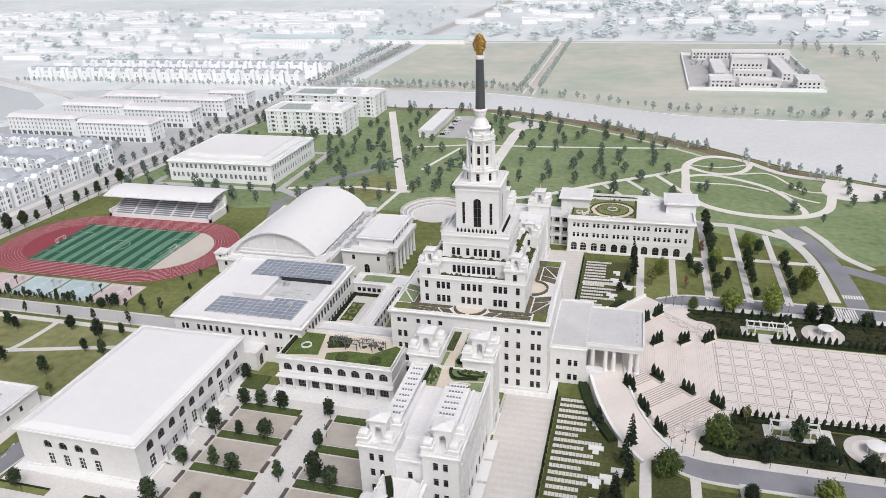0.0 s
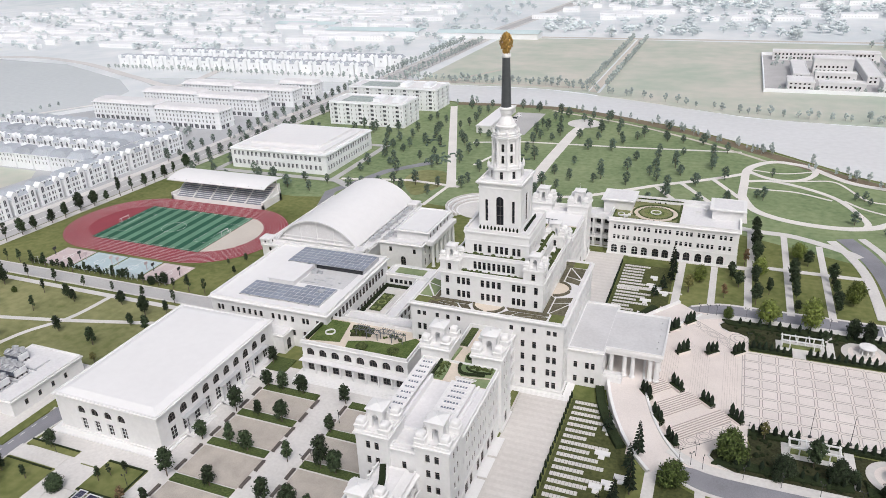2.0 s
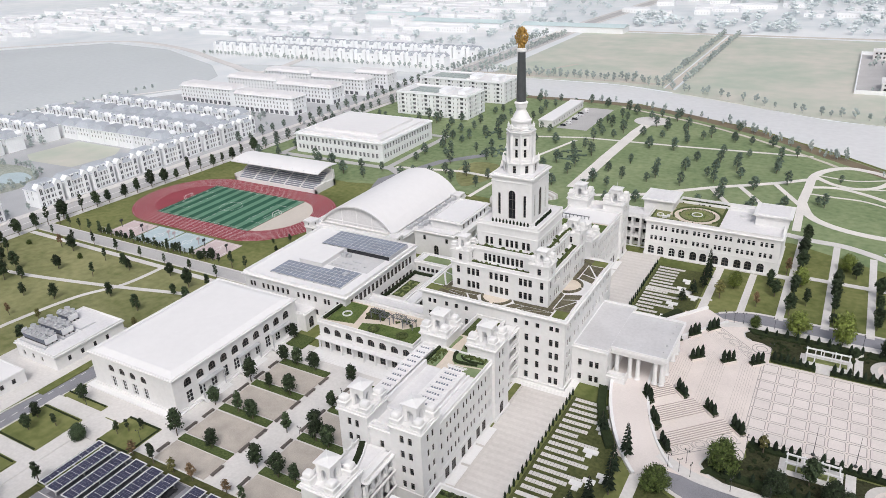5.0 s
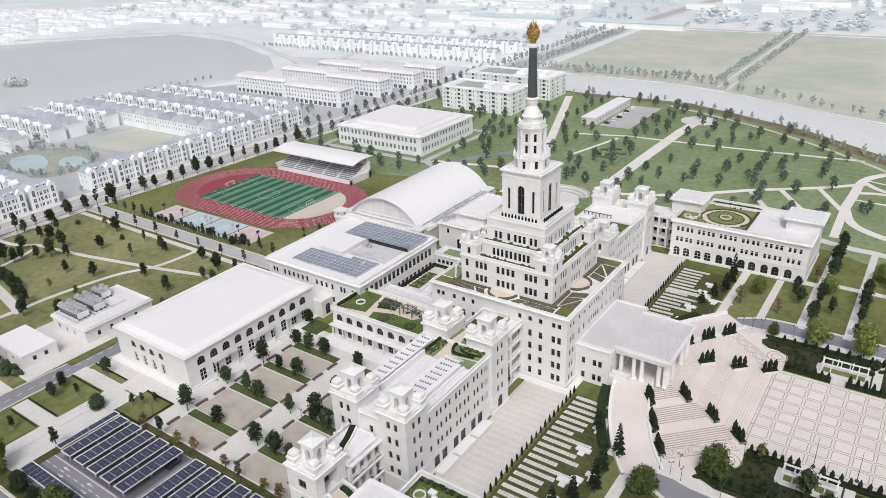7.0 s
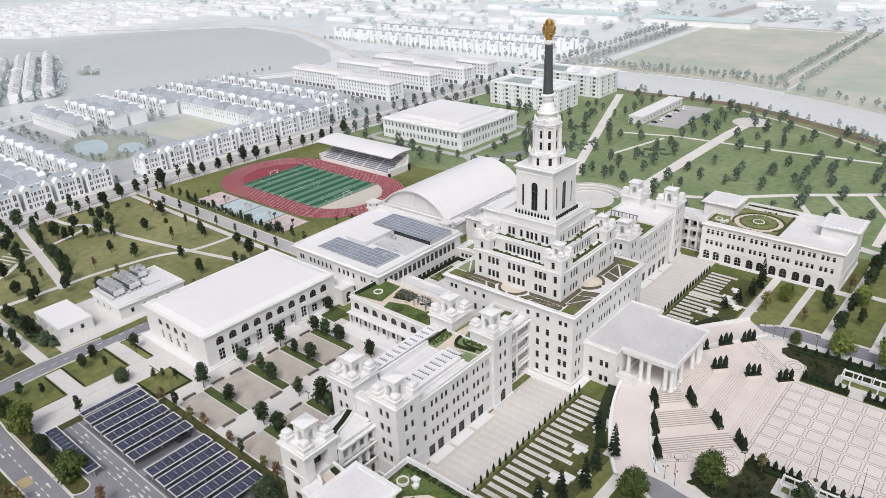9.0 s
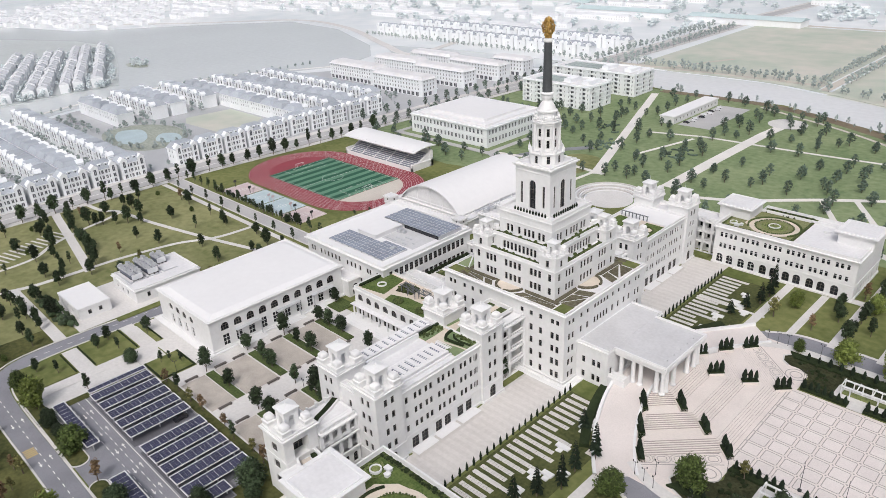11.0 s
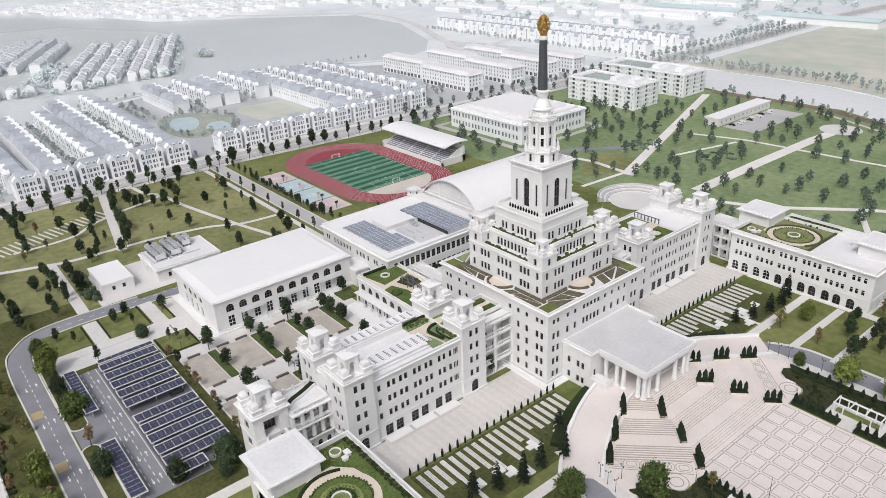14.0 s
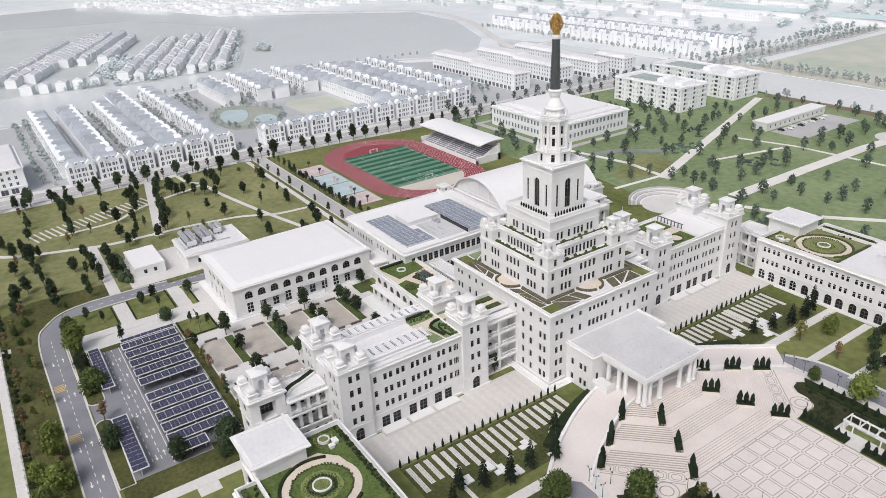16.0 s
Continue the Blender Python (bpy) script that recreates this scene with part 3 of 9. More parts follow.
ISLANDS = [[(-139, 66.8)] + arc(-100, 69.0, 2.6, -70, 80, 8) + [(-139, 71.4)], arc(-85.5, 68.8, 2.4, 90, 260, 8) + [(-54, 66.8), (-54, 70.8)]]
for isl in ISLANDS:
    sheet("ground_parking_island", isl, 0.24, VERGE, "planted island with stone kerb in the parking", "planting bed", 0.2)
    bm = bmesh.new()
    strip(bm, isl, 0.35, 0.05, 0.32, 0, True)
    solid("kerb_island", bm, PAVE, "pale kerb round a planted island", "kerb", "structure")
rects("pavement_parking_path", [(-139.4, 69.2, -131.4, 101.7)], 0.106, PAVE, "pale paved path beside the parking", "pavement")
rects("pavement_end_path", [(-46.0, 67.2, -42.4, 104.5), (-42.3, 83.4, -38.6, 89.0)], 0.112, PAVE, "pale paved path beside the end building", "pavement")
rects("ground_parking_strip", [(-131.2, 69.6, -128.2, 83), (-118.4, 101.7, -57, 104.4)], 0.2, VERGE, "rough grass strip along the parking", "verge")
rects("hedge_parking", [(-131.1, 83.2, -129.3, 101.2)], 0.8, HEDGE, "low dark hedge between path and carports", "hedge")
sheet("ground_parking_edge", [(-55, 67.4), (-46.2, 67.4), (-46.2, 101.5), (-57.8, 101.5), (-57.8, 92), (-55, 92)], 0.06, VERGE, "dark planted edge of the parking area", "planting bed", 0.1)

fence = thing("boundary_fence", -110, 47, 0, "low white boundary fence with stone posts", "fence", kind="structure")
bm = bmesh.new()
box(bm, -186, 46.75, 0, -40, 47.05, 0.5)
part("fence_plinth", bm, PAVE, fence)
bm = bmesh.new()
box(bm, -0.22, -0.22, 0, 0.22, 0.22, 1.5)
box(bm, -0.3, -0.3, 1.5, 0.3, 0.3, 1.62)
FENCE_POST = mesh_of("fence_post", bm, PAVE)
for k in range(42):
    place("fence_post", FENCE_POST, fence, -185.5 + 3.5 * k, 46.9, 0.02)
bm = bmesh.new()
for z in (0.7, 1.3):
    box(bm, -186, 46.86, z, -40, 46.94, z + 0.08)
part("fence_rail", bm, STEEL, fence)
bm = bmesh.new()
random.seed(88)
for k in range(110):
    clump(bm, (random.uniform(-186, -42), 48.2 + random.uniform(-0.5, 0.7), 0.4), random.uniform(0.5, 1.1), k)
tagged(solid("fence_shrubs", bm, HEDGE, "dark shrubs along the boundary fence", "shrubs"), kind="stuff")

sheet("ground_ramp_lawn", [(10, 140), (40, 140), (40, 152), (24, 152.6), (17, 156), (12, 161.5), (10, 162)], 0.06, DARK_LAWN, "dark turf below the drive", "lawn", 0.1)
# Dark sheets under the carports paint the shade between the canopy rows.
rects("pavement_bays", [(-125.2, 82.0, -93.6, 101.0), (-90, 82.0, -61, 101.02), (-60.9, 82.0, -55.4, 91.6)], 0.155, BAY_SHADE, "parking bay paving darkened for canopy shade", "car park")
# ring road and plaza
PX, PY, RI, RO = 67.0, 207.3, 65.5, 75.5
for sgn, nm in ((-1, "road_ring_south"), (1, "road_ring_north")):
    line = curve_pts([(13, PY + sgn * 43), (22, PY + sgn * 47.5), (34, PY + sgn * 48.4), (60, PY + sgn * 48.4), (120, PY + sgn * 48.4), (220, PY + sgn * 48.4)])
    band(nm, [(line, 7.5, False)], 0.1, ASPHALT, "curved grey asphalt ring road", "road")
    band("kerb_ring", [([(x, y - sgn * 5.3) for x, y in line], 3.2, False), ([(x, y + sgn * 4.2) for x, y in line], 1.0, False)], 0.22, PAVE, "pale stone kerb of the ring road", "kerb", 0.3)
band("road_east", [(curve_pts([(72, 338), (78.5, 322), (83, 300), (84.5, 275), (84.5, 254)]), 7.5, False), ([(86, 296), (130, 268), (160, 255)], 7, False)], 0.13, ASPHALT, "grey asphalt side road with crossing", "road")
band("pavement_east", [(curve_pts([(66.5, 334), (72.5, 318), (76.5, 298), (77.5, 264)]), 4, False), (curve_pts([(79, 340), (85, 325), (89.5, 308), (98, 296)]), 3.5, False)], 0.21, PAVE, "pale footway beside the road", "pavement")
bm = bmesh.new()
for k in range(8):
    box(bm, 81.0 + 0.95 * k, 268, 0.13, 81.6 + 0.95 * k, 271, 0.16)
for k in range(8):
    box(bm, 76 + 0.9 * k, 252.4, 0.1, 76.5 + 0.9 * k, 259, 0.165)
solid("marking_crossing", bm, LINE, "white zebra crossing bars", "road marking", "structure")

rects("pavement_forecourt", [(-32.5, 100, -17.6, 184.5), (-32.5, 230, -17.6, 293), (-25, 293, 34, 296)], 0.12, FORE, "greyish slab forecourt beside the white wings", "pavement")
bm = bmesh.new()
for sgn in (-1, 1):
    for k in range(22):
        y = PY + sgn * (26 + 2.7 * k)
        box(bm, -32, y - 0.65, 0.1, -17.8, y + 0.65, 0.15)
solid("pavement_bands", bm, FAINT, "paler stone bands across the forecourt", "pavement", "structure")
rects("pavement_court", [(-119, 101.6, -57.5, 171), (-104, 165, -66, 190), (-160, 111, -118, 121.5), (-162, 86, -144, 91), (-144.6, 68, -139.5, 121), (-139.6, 101.8, -60, 110.5), (-163, 106.8, -144.7, 111.6)], 0.1, PAVE, "pale paved court between the hall and the wings", "pavement")
rects("pavement_gravel", [(x0, y0, x1, y1) for x0, x1 in ((-111, -91.5), (-80, -59)) for y0, y1 in ((105.0, 113.2), (117.0, 128.8), (133.0, 143.0), (147.2, 156.8))], 0.22, GRAVEL, "brown gravel planting lot", "gravel")
rects("bed_court", [(x0, y - 1.4, x1, y + 1.4) for x0, x1 in ((-111, -91.5), (-80, -59)) for y in (115, 130.9, 145.1, 158.8)] + [(-117, 167.5, -109.5, 175)], 0.42, BED, "low dark green planted strip", "planting bed", 0.4)
rects("bed_lawn_plots", [(-162, 71, -145, 85.5), (-162, 91.2, -144.3, 106.4), (-161.5, 112, -143.2, 114.6), (-132.4, 102.2, -118.8, 114.6), (-36.4, 172.5, -33.2, 182), (-36.4, 233, -33.2, 242), (-170.4, 109, -168, 127), (-36, 294, -27.5, 298.4)], 0.3, GRASS, "mown lawn plot edged by pale paths", "lawn")
rects("pavement_wing_gap", [(-40, 170.5, -32.6, 186), (-40, 228, -32.6, 244)], 0.11, FORE, "slab paving between wing and centre", "pavement")
rects("hedge_plot_edges", [(-160.6, 71.2, -145.4, 71.7), (-160.6, 85, -145.4, 85.4), (-162, 91.1, -145, 91.6), (-162, 105.6, -145, 106.1), (-132.3, 102.4, -119.2, 103.0), (-132.2, 113.8, -119, 114.4), (-161.4, 113.9, -143.4, 114.4), (-119.5, 103.2, -119, 113.6)], 0.5, HEDGE, "low dark clipped edging hedge", "hedge")
plaza = rects("pavement_plaza", [(31, 186, 170, 228.6), (2, 164, 33, 251)], 0.1, PINK, "pinkish granite plaza", "pavement")
bm = bmesh.new()
for i in range(27):
    for j in range(8):
        x, y = 34.1 + 5.05 * i, 189.54 + 5.08 * j
        strip(bm, [(x - 2.12, y - 1.82), (x - 1.82, y - 2.12), (x + 1.82, y - 2.12), (x + 2.12, y - 1.82), (x + 2.12, y + 1.82), (x + 1.82, y + 2.12), (x - 1.82, y + 2.12), (x - 2.12, y + 1.82)], 0.23, 0.08, 0.128, 0, True)
for i in range(28):
    for j in range(9):
        x, y = 31.58 + 5.05 * i, 187.0 + 5.08 * j
        prism(bm, [(x - 0.32, y), (x, y - 0.32), (x + 0.32, y), (x, y + 0.32)], 0.08, 0.127)
for x in (31.2, 31.9):
    box(bm, x - 0.1, 187, 0.08, x + 0.1, 227.6, 0.126)
solid("pavement_plaza_bands", bm, JOINT, "grey granite outlines round the plaza panels", "pavement", "structure")
bm = bmesh.new()
prism(bm, [(-2.0, -1.78), (-1.78, -2.0), (1.78, -2.0), (2.0, -1.78), (2.0, 1.78), (1.78, 2.0), (-1.78, 2.0), (-2.0, 1.78)], 0.08, 0.118)
PANEL_MESH = mesh_of("stone_panel", bm, PLAZA_SLAB)
for i in range(27):
    for j in range(8):
        place("stone_panel", PANEL_MESH, plaza, 34.1 + 5.05 * i, 189.54 + 5.08 * j, 0)
bm = bmesh.new()
for sgn in (-1, 1):
    for r in (3.0, 1.7):
        strip(bm, arc(30, PY + sgn * 28.7, r, 0, 360, 24)[:-1], 0.28, 0.08, 0.135, 0, True)
    # chain of long octagons between the steps and the garden
    ax, ay, bx, by = 13.5, 36.0, 30.0, 21.6
    ux, uy = (bx - ax) / 21.9, (by - ay) / 21.9
    for k in range(5):
        cx, cy = ax + ux * (2.1 + 4.4 * k), ay + uy * (2.1 + 4.4 * k)
        for grow, zz in ((1.0, 0.14), (0.62, 0.142)):
            ring_pts = [(cx + ux * p * grow - uy * q * grow, PY + sgn * (cy + uy * p * grow + ux * q * grow)) for p, q in ((-2.0, -0.8), (-1.3, -1.5), (1.3, -1.5), (2.0, -0.8), (2.0, 0.8), (1.3, 1.5), (-1.3, 1.5), (-2.0, 0.8))]
            strip(bm, ring_pts, 0.2, 0.08, zz, 0, True)
    for off in (-2.2, 2.2):
        strip(bm, [(ax - uy * off, PY + sgn * (ay + ux * off)), (bx - uy * off, PY + sgn * (by + ux * off))], 0.26, 0.08, 0.138)
solid("pavement_curved_bands", bm, JOINT, "grey granite ornamental bands on the plaza flank", "pavement", "structure")

# steps down from the porch to the plaza, in three flights
stairs = thing("plaza_steps", 14, PY, 0, "broad pinkish granite steps fanning down to the plaza", "steps", kind="structure")
TOP_Z = 3.1
levels = [(6.9 + 0.7 * k, 7.4 + 0.36 * k, 4.0 + 0.5 * k) for k in range(8)]
levels += [(16.2 + 0.7 * k, 11.2 + 0.36 * k, 9.2 + 0.45 * k) for k in range(8)]
levels += [(25.6 + 0.7 * k, 15.9 + 0.36 * k, 13.8 + 0.4 * k) for k in range(8)]
for k, (X, w, L) in enumerate(levels):
    z = TOP_Z * (1 - (k + 1) / 24.6)
    bm = bmesh.new()
    prism(bm, [(0.5, PY - 11), (X - L, PY - w - L), (X, PY - w), (X, PY + w), (X - L, PY + w + L), (0.5, PY + 11)], -0.1, z)
    part("step", bm, PINK, stairs)
    # Thin dark strips paint the risers' shade along the step edges.
    bm = bmesh.new()
    strip(bm, [(X, PY - w), (X - L, PY - w - L)], 0.24, z - 0.12, z + 0.012)
    part("nosing", bm, RISER_SHADE, stairs)
    for pts in ([(X + 0.01, PY - w), (X + 0.01, PY + w)], [(X, PY + w), (X - L, PY + w + L)]):
        bm = bmesh.new()
        strip(bm, pts, 0.09, z - 0.124, z - 0.004)
        part("riser", bm, RISER_SHADE, stairs)
ramp = thing("ramp_drive", 0, PY, 0, "curved pale concrete drive rising to the porch", "ramp", kind="structure")


def ramp_z(a):
    s = min(1, max(0, (abs(a) - 9) / 27))
    return 0.14 + TOP_Z * (1 - s * s * (3 - 2 * s))


bm, wall_bm = bmesh.new(), bmesh.new()
for mesh, ri, ro, up in ((bm, RI, RO, 0.0), (wall_bm, RO, RO + 0.9, 0.9), (wall_bm, RI - 0.7, RI, 0.55)):
    rows = []
    for k in range(49):
        a = -40 + 80 * k / 48
        c, s, z = math.cos(radians(180 + a)), math.sin(radians(180 + a)), ramp_z(a) + up
        rows.append([mesh.verts.new((PX + r * c, PY + r * s, zz)) for r, zz in ((ri, z), (ro, z), (ro, -0.1), (ri, -0.1))])
    for a, b in zip(rows, rows[1:]):
        for i in range(4):
            mesh.faces.new((a[i], a[(i + 1) % 4], b[(i + 1) % 4], b[i]))
part("deck", bm, PLAZA_SLAB, ramp)
for a0, a1 in ((185, 212), (148, 175)):
    hb = bmesh.new()
    strip(hb, arc(PX, PY, RO + 2.9, a0, a1, 24), 2.6, 0, 1.3)
    solid("hedge_ramp", hb, HEDGE, "dark shrub border along the curved drive", "hedge", "structure")
part("side_wall", wall_bm, TRIM, ramp)
bm = bmesh.new()
box(bm, -21, PY - 13.4, 0, -4, PY + 13.4, TOP_Z + 0.1)
part("porch_terrace", bm, PINK, ramp)

# striped lawns either side of the porch
for sgn, nm in ((-1, "lawn_slabs_south"), (1, "lawn_slabs_north")):
    root = thing(nm, -10, PY + sgn * 52, 0, "white stone slabs laid in stripes across a lawn", "garden paving", kind="structure")
    random.seed(7)
    bm = bmesh.new()
    box(bm, -16.6, min(PY + sgn * 23, PY + sgn * 78), -0.1, 4.5, max(PY + sgn * 23, PY + sgn * 78), 0.035)
    part("dark_turf", bm, DARK_LAWN, root)
    for k in range(20):
        y, x1 = PY + sgn * (24.5 + 2.72 * k), random.choice((-7.0, -5.0, -3.5, -6.5, -1.6, -4.5, -8.5))
        bm = bmesh.new()
        n = int((x1 + 15.6) / 0.95)
        for i in range(n):
            for j in (-0.5, 0.0, 0.5):
                box(bm, -15.6 + 0.95 * i, y + j - 0.21, 0, -15.6 + 0.95 * i + 0.86, y + j + 0.21, 0.12)
        part("slab", bm, PAVE, root)
    for k in range(9):
        x, y = random.uniform(-6.5, 1), PY + sgn * random.uniform(24, 76)
        bm = bmesh.new()
        box(bm, x, y, 0, x + random.uniform(2.5, 4.5), y + 1.7, 0.40 + 0.012 * k)
        box(bm, x + 1.2, y - 1.6, 0, x + 2.9, y - 0.02, 0.28 + 0.012 * k)
        part("stone_bench_slab", bm, TRIM, root)
    x, y = -1, PY + sgn * 62
    bm = bmesh.new()
    strip(bm, [(-16, y - 6), (9, y - 6)], 1.2, -0.1, 0.1)
    part("cross_path", bm, PAVE, root)
band("pavement_lawn_edge", [([(9.5, 131), (9.5, 163)], 3, False), ([(6.8, 252), (6.8, 294)], 3, False), ([(19.6, 258), (19.6, 292)], 2.6, False), ([(32.6, 258), (32.6, 296)], 2.8, False), ([(47.2, 258), (47.2, 334)], 2.6, False),
                            ([(61, 258), (61, 326)], 2.6, False), ([(-16, 294), (33, 294)], 3, False), ([(33, 297.2), (76, 297)], 2.8, False), ([(33.5, 296), (33.5, 338)], 3, False), (curve_pts([(20, 341), (36, 336.5), (51.5, 334.5), (70, 324), (76, 318)]), 4.4, False), ([(22, 130), (22, 156)], 2.6, False),
                            ([(34, 130), (34, 156)], 2.6, False), ([(3, 131), (40, 131)], 3, False)], 0.12, PAVE, "pale straight garden path", "path")

# park paths west and north
band("path_west", [(curve_pts([(-312, 135), (-297, 132), (-264, 126.4), (-222, 119)]), 4, False), (curve_pts([(-262, 38), (-243, 56), (-236, 70), (-230.5, 85), (-226.3, 98), (-225, 120)]), 2.6, False),
                   (curve_pts([(-254, 80), (-255, 104.6), (-265.7, 118.7), (-273, 134.6), (-277, 148), (-281, 157)]), 2.0, False), (curve_pts([(-311, 150), (-292.4, 152), (-282, 157.5), (-254.7, 161.7), (-215.4, 170), (-189.8, 176.5), (-172, 181)]), 2.2, False),
                   (curve_pts([(-224.8, 121), (-224, 134.6), (-219.4, 157.5), (-210.8, 173.7), (-208.7, 193)]), 2.2, False), ([(-229, 90), (-172, 89.2)], 4.2, False), ([(-304, 192.5), (-165, 192.5)], 2.6, False),
                   ([(-150, 50), (-150, 20)], 3, False), ([(-185, 45.5), (-40, 45.5)], 2.6, False)], 0.1, PAVE, "pale winding park path", "path")
bm = bmesh.new()
for k in range(22):
    x, y = -257.4 - 0.9 * k, 67.8 + 2.7 * k
    prism(bm, [(x - 6, y - 1.1), (x + 6, y + 2.5), (x + 6, y + 3.5), (x - 6, y - 0.1)], 0, 0.11)
solid("pavement_park_stripes", bm, PAVE, "diagonal pale paving stripes in the park", "pavement", "structure")
band("path_north", [([(-190, 540), (-136, 393), (-122, 355)], 5.5, False), ([(-78.5, 503), (-80.5, 480), (-81.5, 420), (-81.5, 360)], 7, False), ([(-140, 444), (-108, 453.5), (-43, 457), (28, 464)], 2.4, False), ([(-123, 397), (-110.5, 446)], 2.2, False), ([(-126.6, 325), (-123.4, 368)], 2.2, False), (curve_pts([(-70, 352), (-45, 364), (-15, 388), (14, 408), (34, 425)]), 3.4, False),
                    ([(-14, 386), (4, 355)], 2.6, False), ([(-2, 396), (16, 366)], 2.6, False), ([(14, 407), (28, 380)], 2.6, False), ([(-190, 352), (-150, 360), (-118, 357)], 3, False)], 0.14, PALE_PATH, "pale straight park path", "path")
band("path_circles", [(curve_pts([(29, 384), (30, 405), (31.2, 428), (38, 442), (47, 448.5), (56, 447), (65, 441.4), (83, 419.6), (106, 410.8), (134, 398)]), 4.4, False),
                      (curve_pts([(29, 384), (35.4, 363.8), (52.7, 352.6), (76.8, 351.3), (93.9, 362.9), (101, 385), (106, 410)]), 4.4, False),
                      (curve_pts([(31.2, 428), (40, 418), (51.4, 414.3), (61, 420), (66.5, 431), (66, 440)]), 3.2, False), (curve_pts([(30, 408), (46.9, 411.2), (71.8, 393.8), (83.3, 363.9), (82, 353)]), 3.0, False),
                      (curve_pts([(33, 430), (50, 427), (65, 434)]), 1.2, False), (curve_pts([(30, 398), (42, 397), (55.9, 396.2), (71.2, 388)]), 1.4, False), (curve_pts([(51.4, 414.3), (61.6, 416.6), (75.8, 418), (87.5, 393.1), (99.7, 390.2)]), 1.4, False),
                      (curve_pts([(77, 389.1), (84, 380), (93, 374)]), 1.4, False), ([(30, 345), (29, 384)], 3.6, False)], 0.18, PALE_PATH, "pale curving garden path in loops", "path")
sheet("pavement_garden_court", curve_pts([(101, 383), (98, 396), (106, 412), (120, 406), (128, 392), (116, 380)], 5, True), 0.255, PALE_PATH, "wide pale paved garden court", "pavement", 0.2)
band("road_exhibition", [([(-276, 348), (-194, 348), (-194, 421), (-276, 421)], 6, True), ([(-194, 350), (-178, 340), (-160, 330)], 5, False)], 0.2, PALE_ROAD, "pale grey drive round the exhibition hall", "road")
band("path_river", [(curve_pts([(-109, 543), (-49, 516), (-8, 490), (28, 461), (41, 449)]), 2.4, False)], 0.16, SAND, "sandy track along the river", "path")
bm = bmesh.new()
lathe(bm, -78, 510, [(12, 0.0), (12, 0.2)], 32)
solid("pavement_statue_circle", bm, PAVE, "round pale paved circle at the end of a path", "pavement", "structure")
sheet("ground_dry_lawn", curve_pts([(-149, 352), (-154, 366), (-150, 379), (-136, 380), (-127, 366), (-131, 347), (-138, 338)], 5, True), 0.13, WEST_GRASS, "dry yellow-brown oval lawn", "lawn", 0.1)
bm = bmesh.new()
random.seed(19)
for cxh, cyh, n in ((-147, 403, 16), (-103, 416, 12), (-165, 440, 10)):
    for k in range(n):
        hx, hy = cxh + random.uniform(-8, 8), cyh + random.uniform(-11, 11)
        a = random.uniform(0, 6.28)
        strip(bm, arc(hx, hy, random.uniform(1.6, 3.0), math.degrees(a), math.degrees(a) + 130, 6), 0.8, 0.0, 0.9)
tagged(solid("park_hedges", bm, PARK_LEAF, "short curved clipped hedges on the park lawn", "hedges"), kind="stuff")
rects("pavement_car_park", [(-134, 470, -112, 532)], 0.12, PALE_ROAD, "grey car park beside a long shed", "car park")
rects("pavement_parking", [(-130, 67, -55, 81.5), (-128, 81, -55.05, 92), (-128, 91.9, -58, 101.5)], 0.13, ASPHALT, "asphalt parking area under solar canopies", "car park")
bm = bmesh.new()
for k in range(20):
    box(bm, -128 + 3.5 * k, 78.9, 0.1, -126.2 + 3.5 * k, 79.1, 0.165)
    box(bm, -128 + 3.5 * k, 76.5, 0.1, -126.2 + 3.5 * k, 76.7, 0.165)
for k in range(6):
    x = -120 + 11.5 * k
    for y, s in ((77.8, 1), (80.2, -1)):
        prism(bm, [(x, y - 0.12), (x + 1.6, y - 0.12), (x + 1.6, y + 0.12), (x, y + 0.12)], 0.1, 0.166)
        tip = x + 1.6 if s > 0 else x
        prism(bm, [(tip, y - 0.45), (tip + s * 1.1, y), (tip, y + 0.45)][::s], 0.1, 0.168)
box(bm, -129.5, 81.35, 0.1, -56, 81.55, 0.167)
box(bm, -98.2, 67.4, 0.1, -98.0, 71.0, 0.164)
solid("marking_parking", bm, LINE, "white lane dashes and arrows in the parking area", "road marking", "structure")
rects("pavement_plant_yard", [(-204, 96, -172, 150)], 0.09, PAVE, "pale paved service yard", "pavement")
band("road_far", [([(-92, 615), (-91, 920)], 7, False), ([(-280, 925), (460, 925)], 8, False), ([(160, 905), (330, 640), (420, 560)], 8, False), ([(-286, 632), (-97, 632)], 6, False), ([(-230, 640), (-200, 700)], 5, False)], 0.0, SAND, "pale far field road", "road")


# ---- the white campus buildings ----
CX, CY = -45.0, 207.3


def pillow(bm, x, y, rings, n=20):
    """A soft-cornered square form: rings of (half width, height)."""
    loops = []
    for r, z in rings:
        loop = []
        for k in range(n):
            a = 2 * math.pi * (k + 0.5) / n
            c, q = math.cos(a), math.sin(a)
            w = r / (c ** 6 + q ** 6) ** (1 / 6)
            loop.append(bm.verts.new((x + w * c, y + w * q, z)))
        loops.append(loop)
    for a, b in zip(loops, loops[1:]):
        for k in range(n):
            bm.faces.new((a[k], a[(k + 1) % n], b[(k + 1) % n], b[k]))
    bm.faces.new(loops[0][::-1]), bm.faces.new(loops[-1])


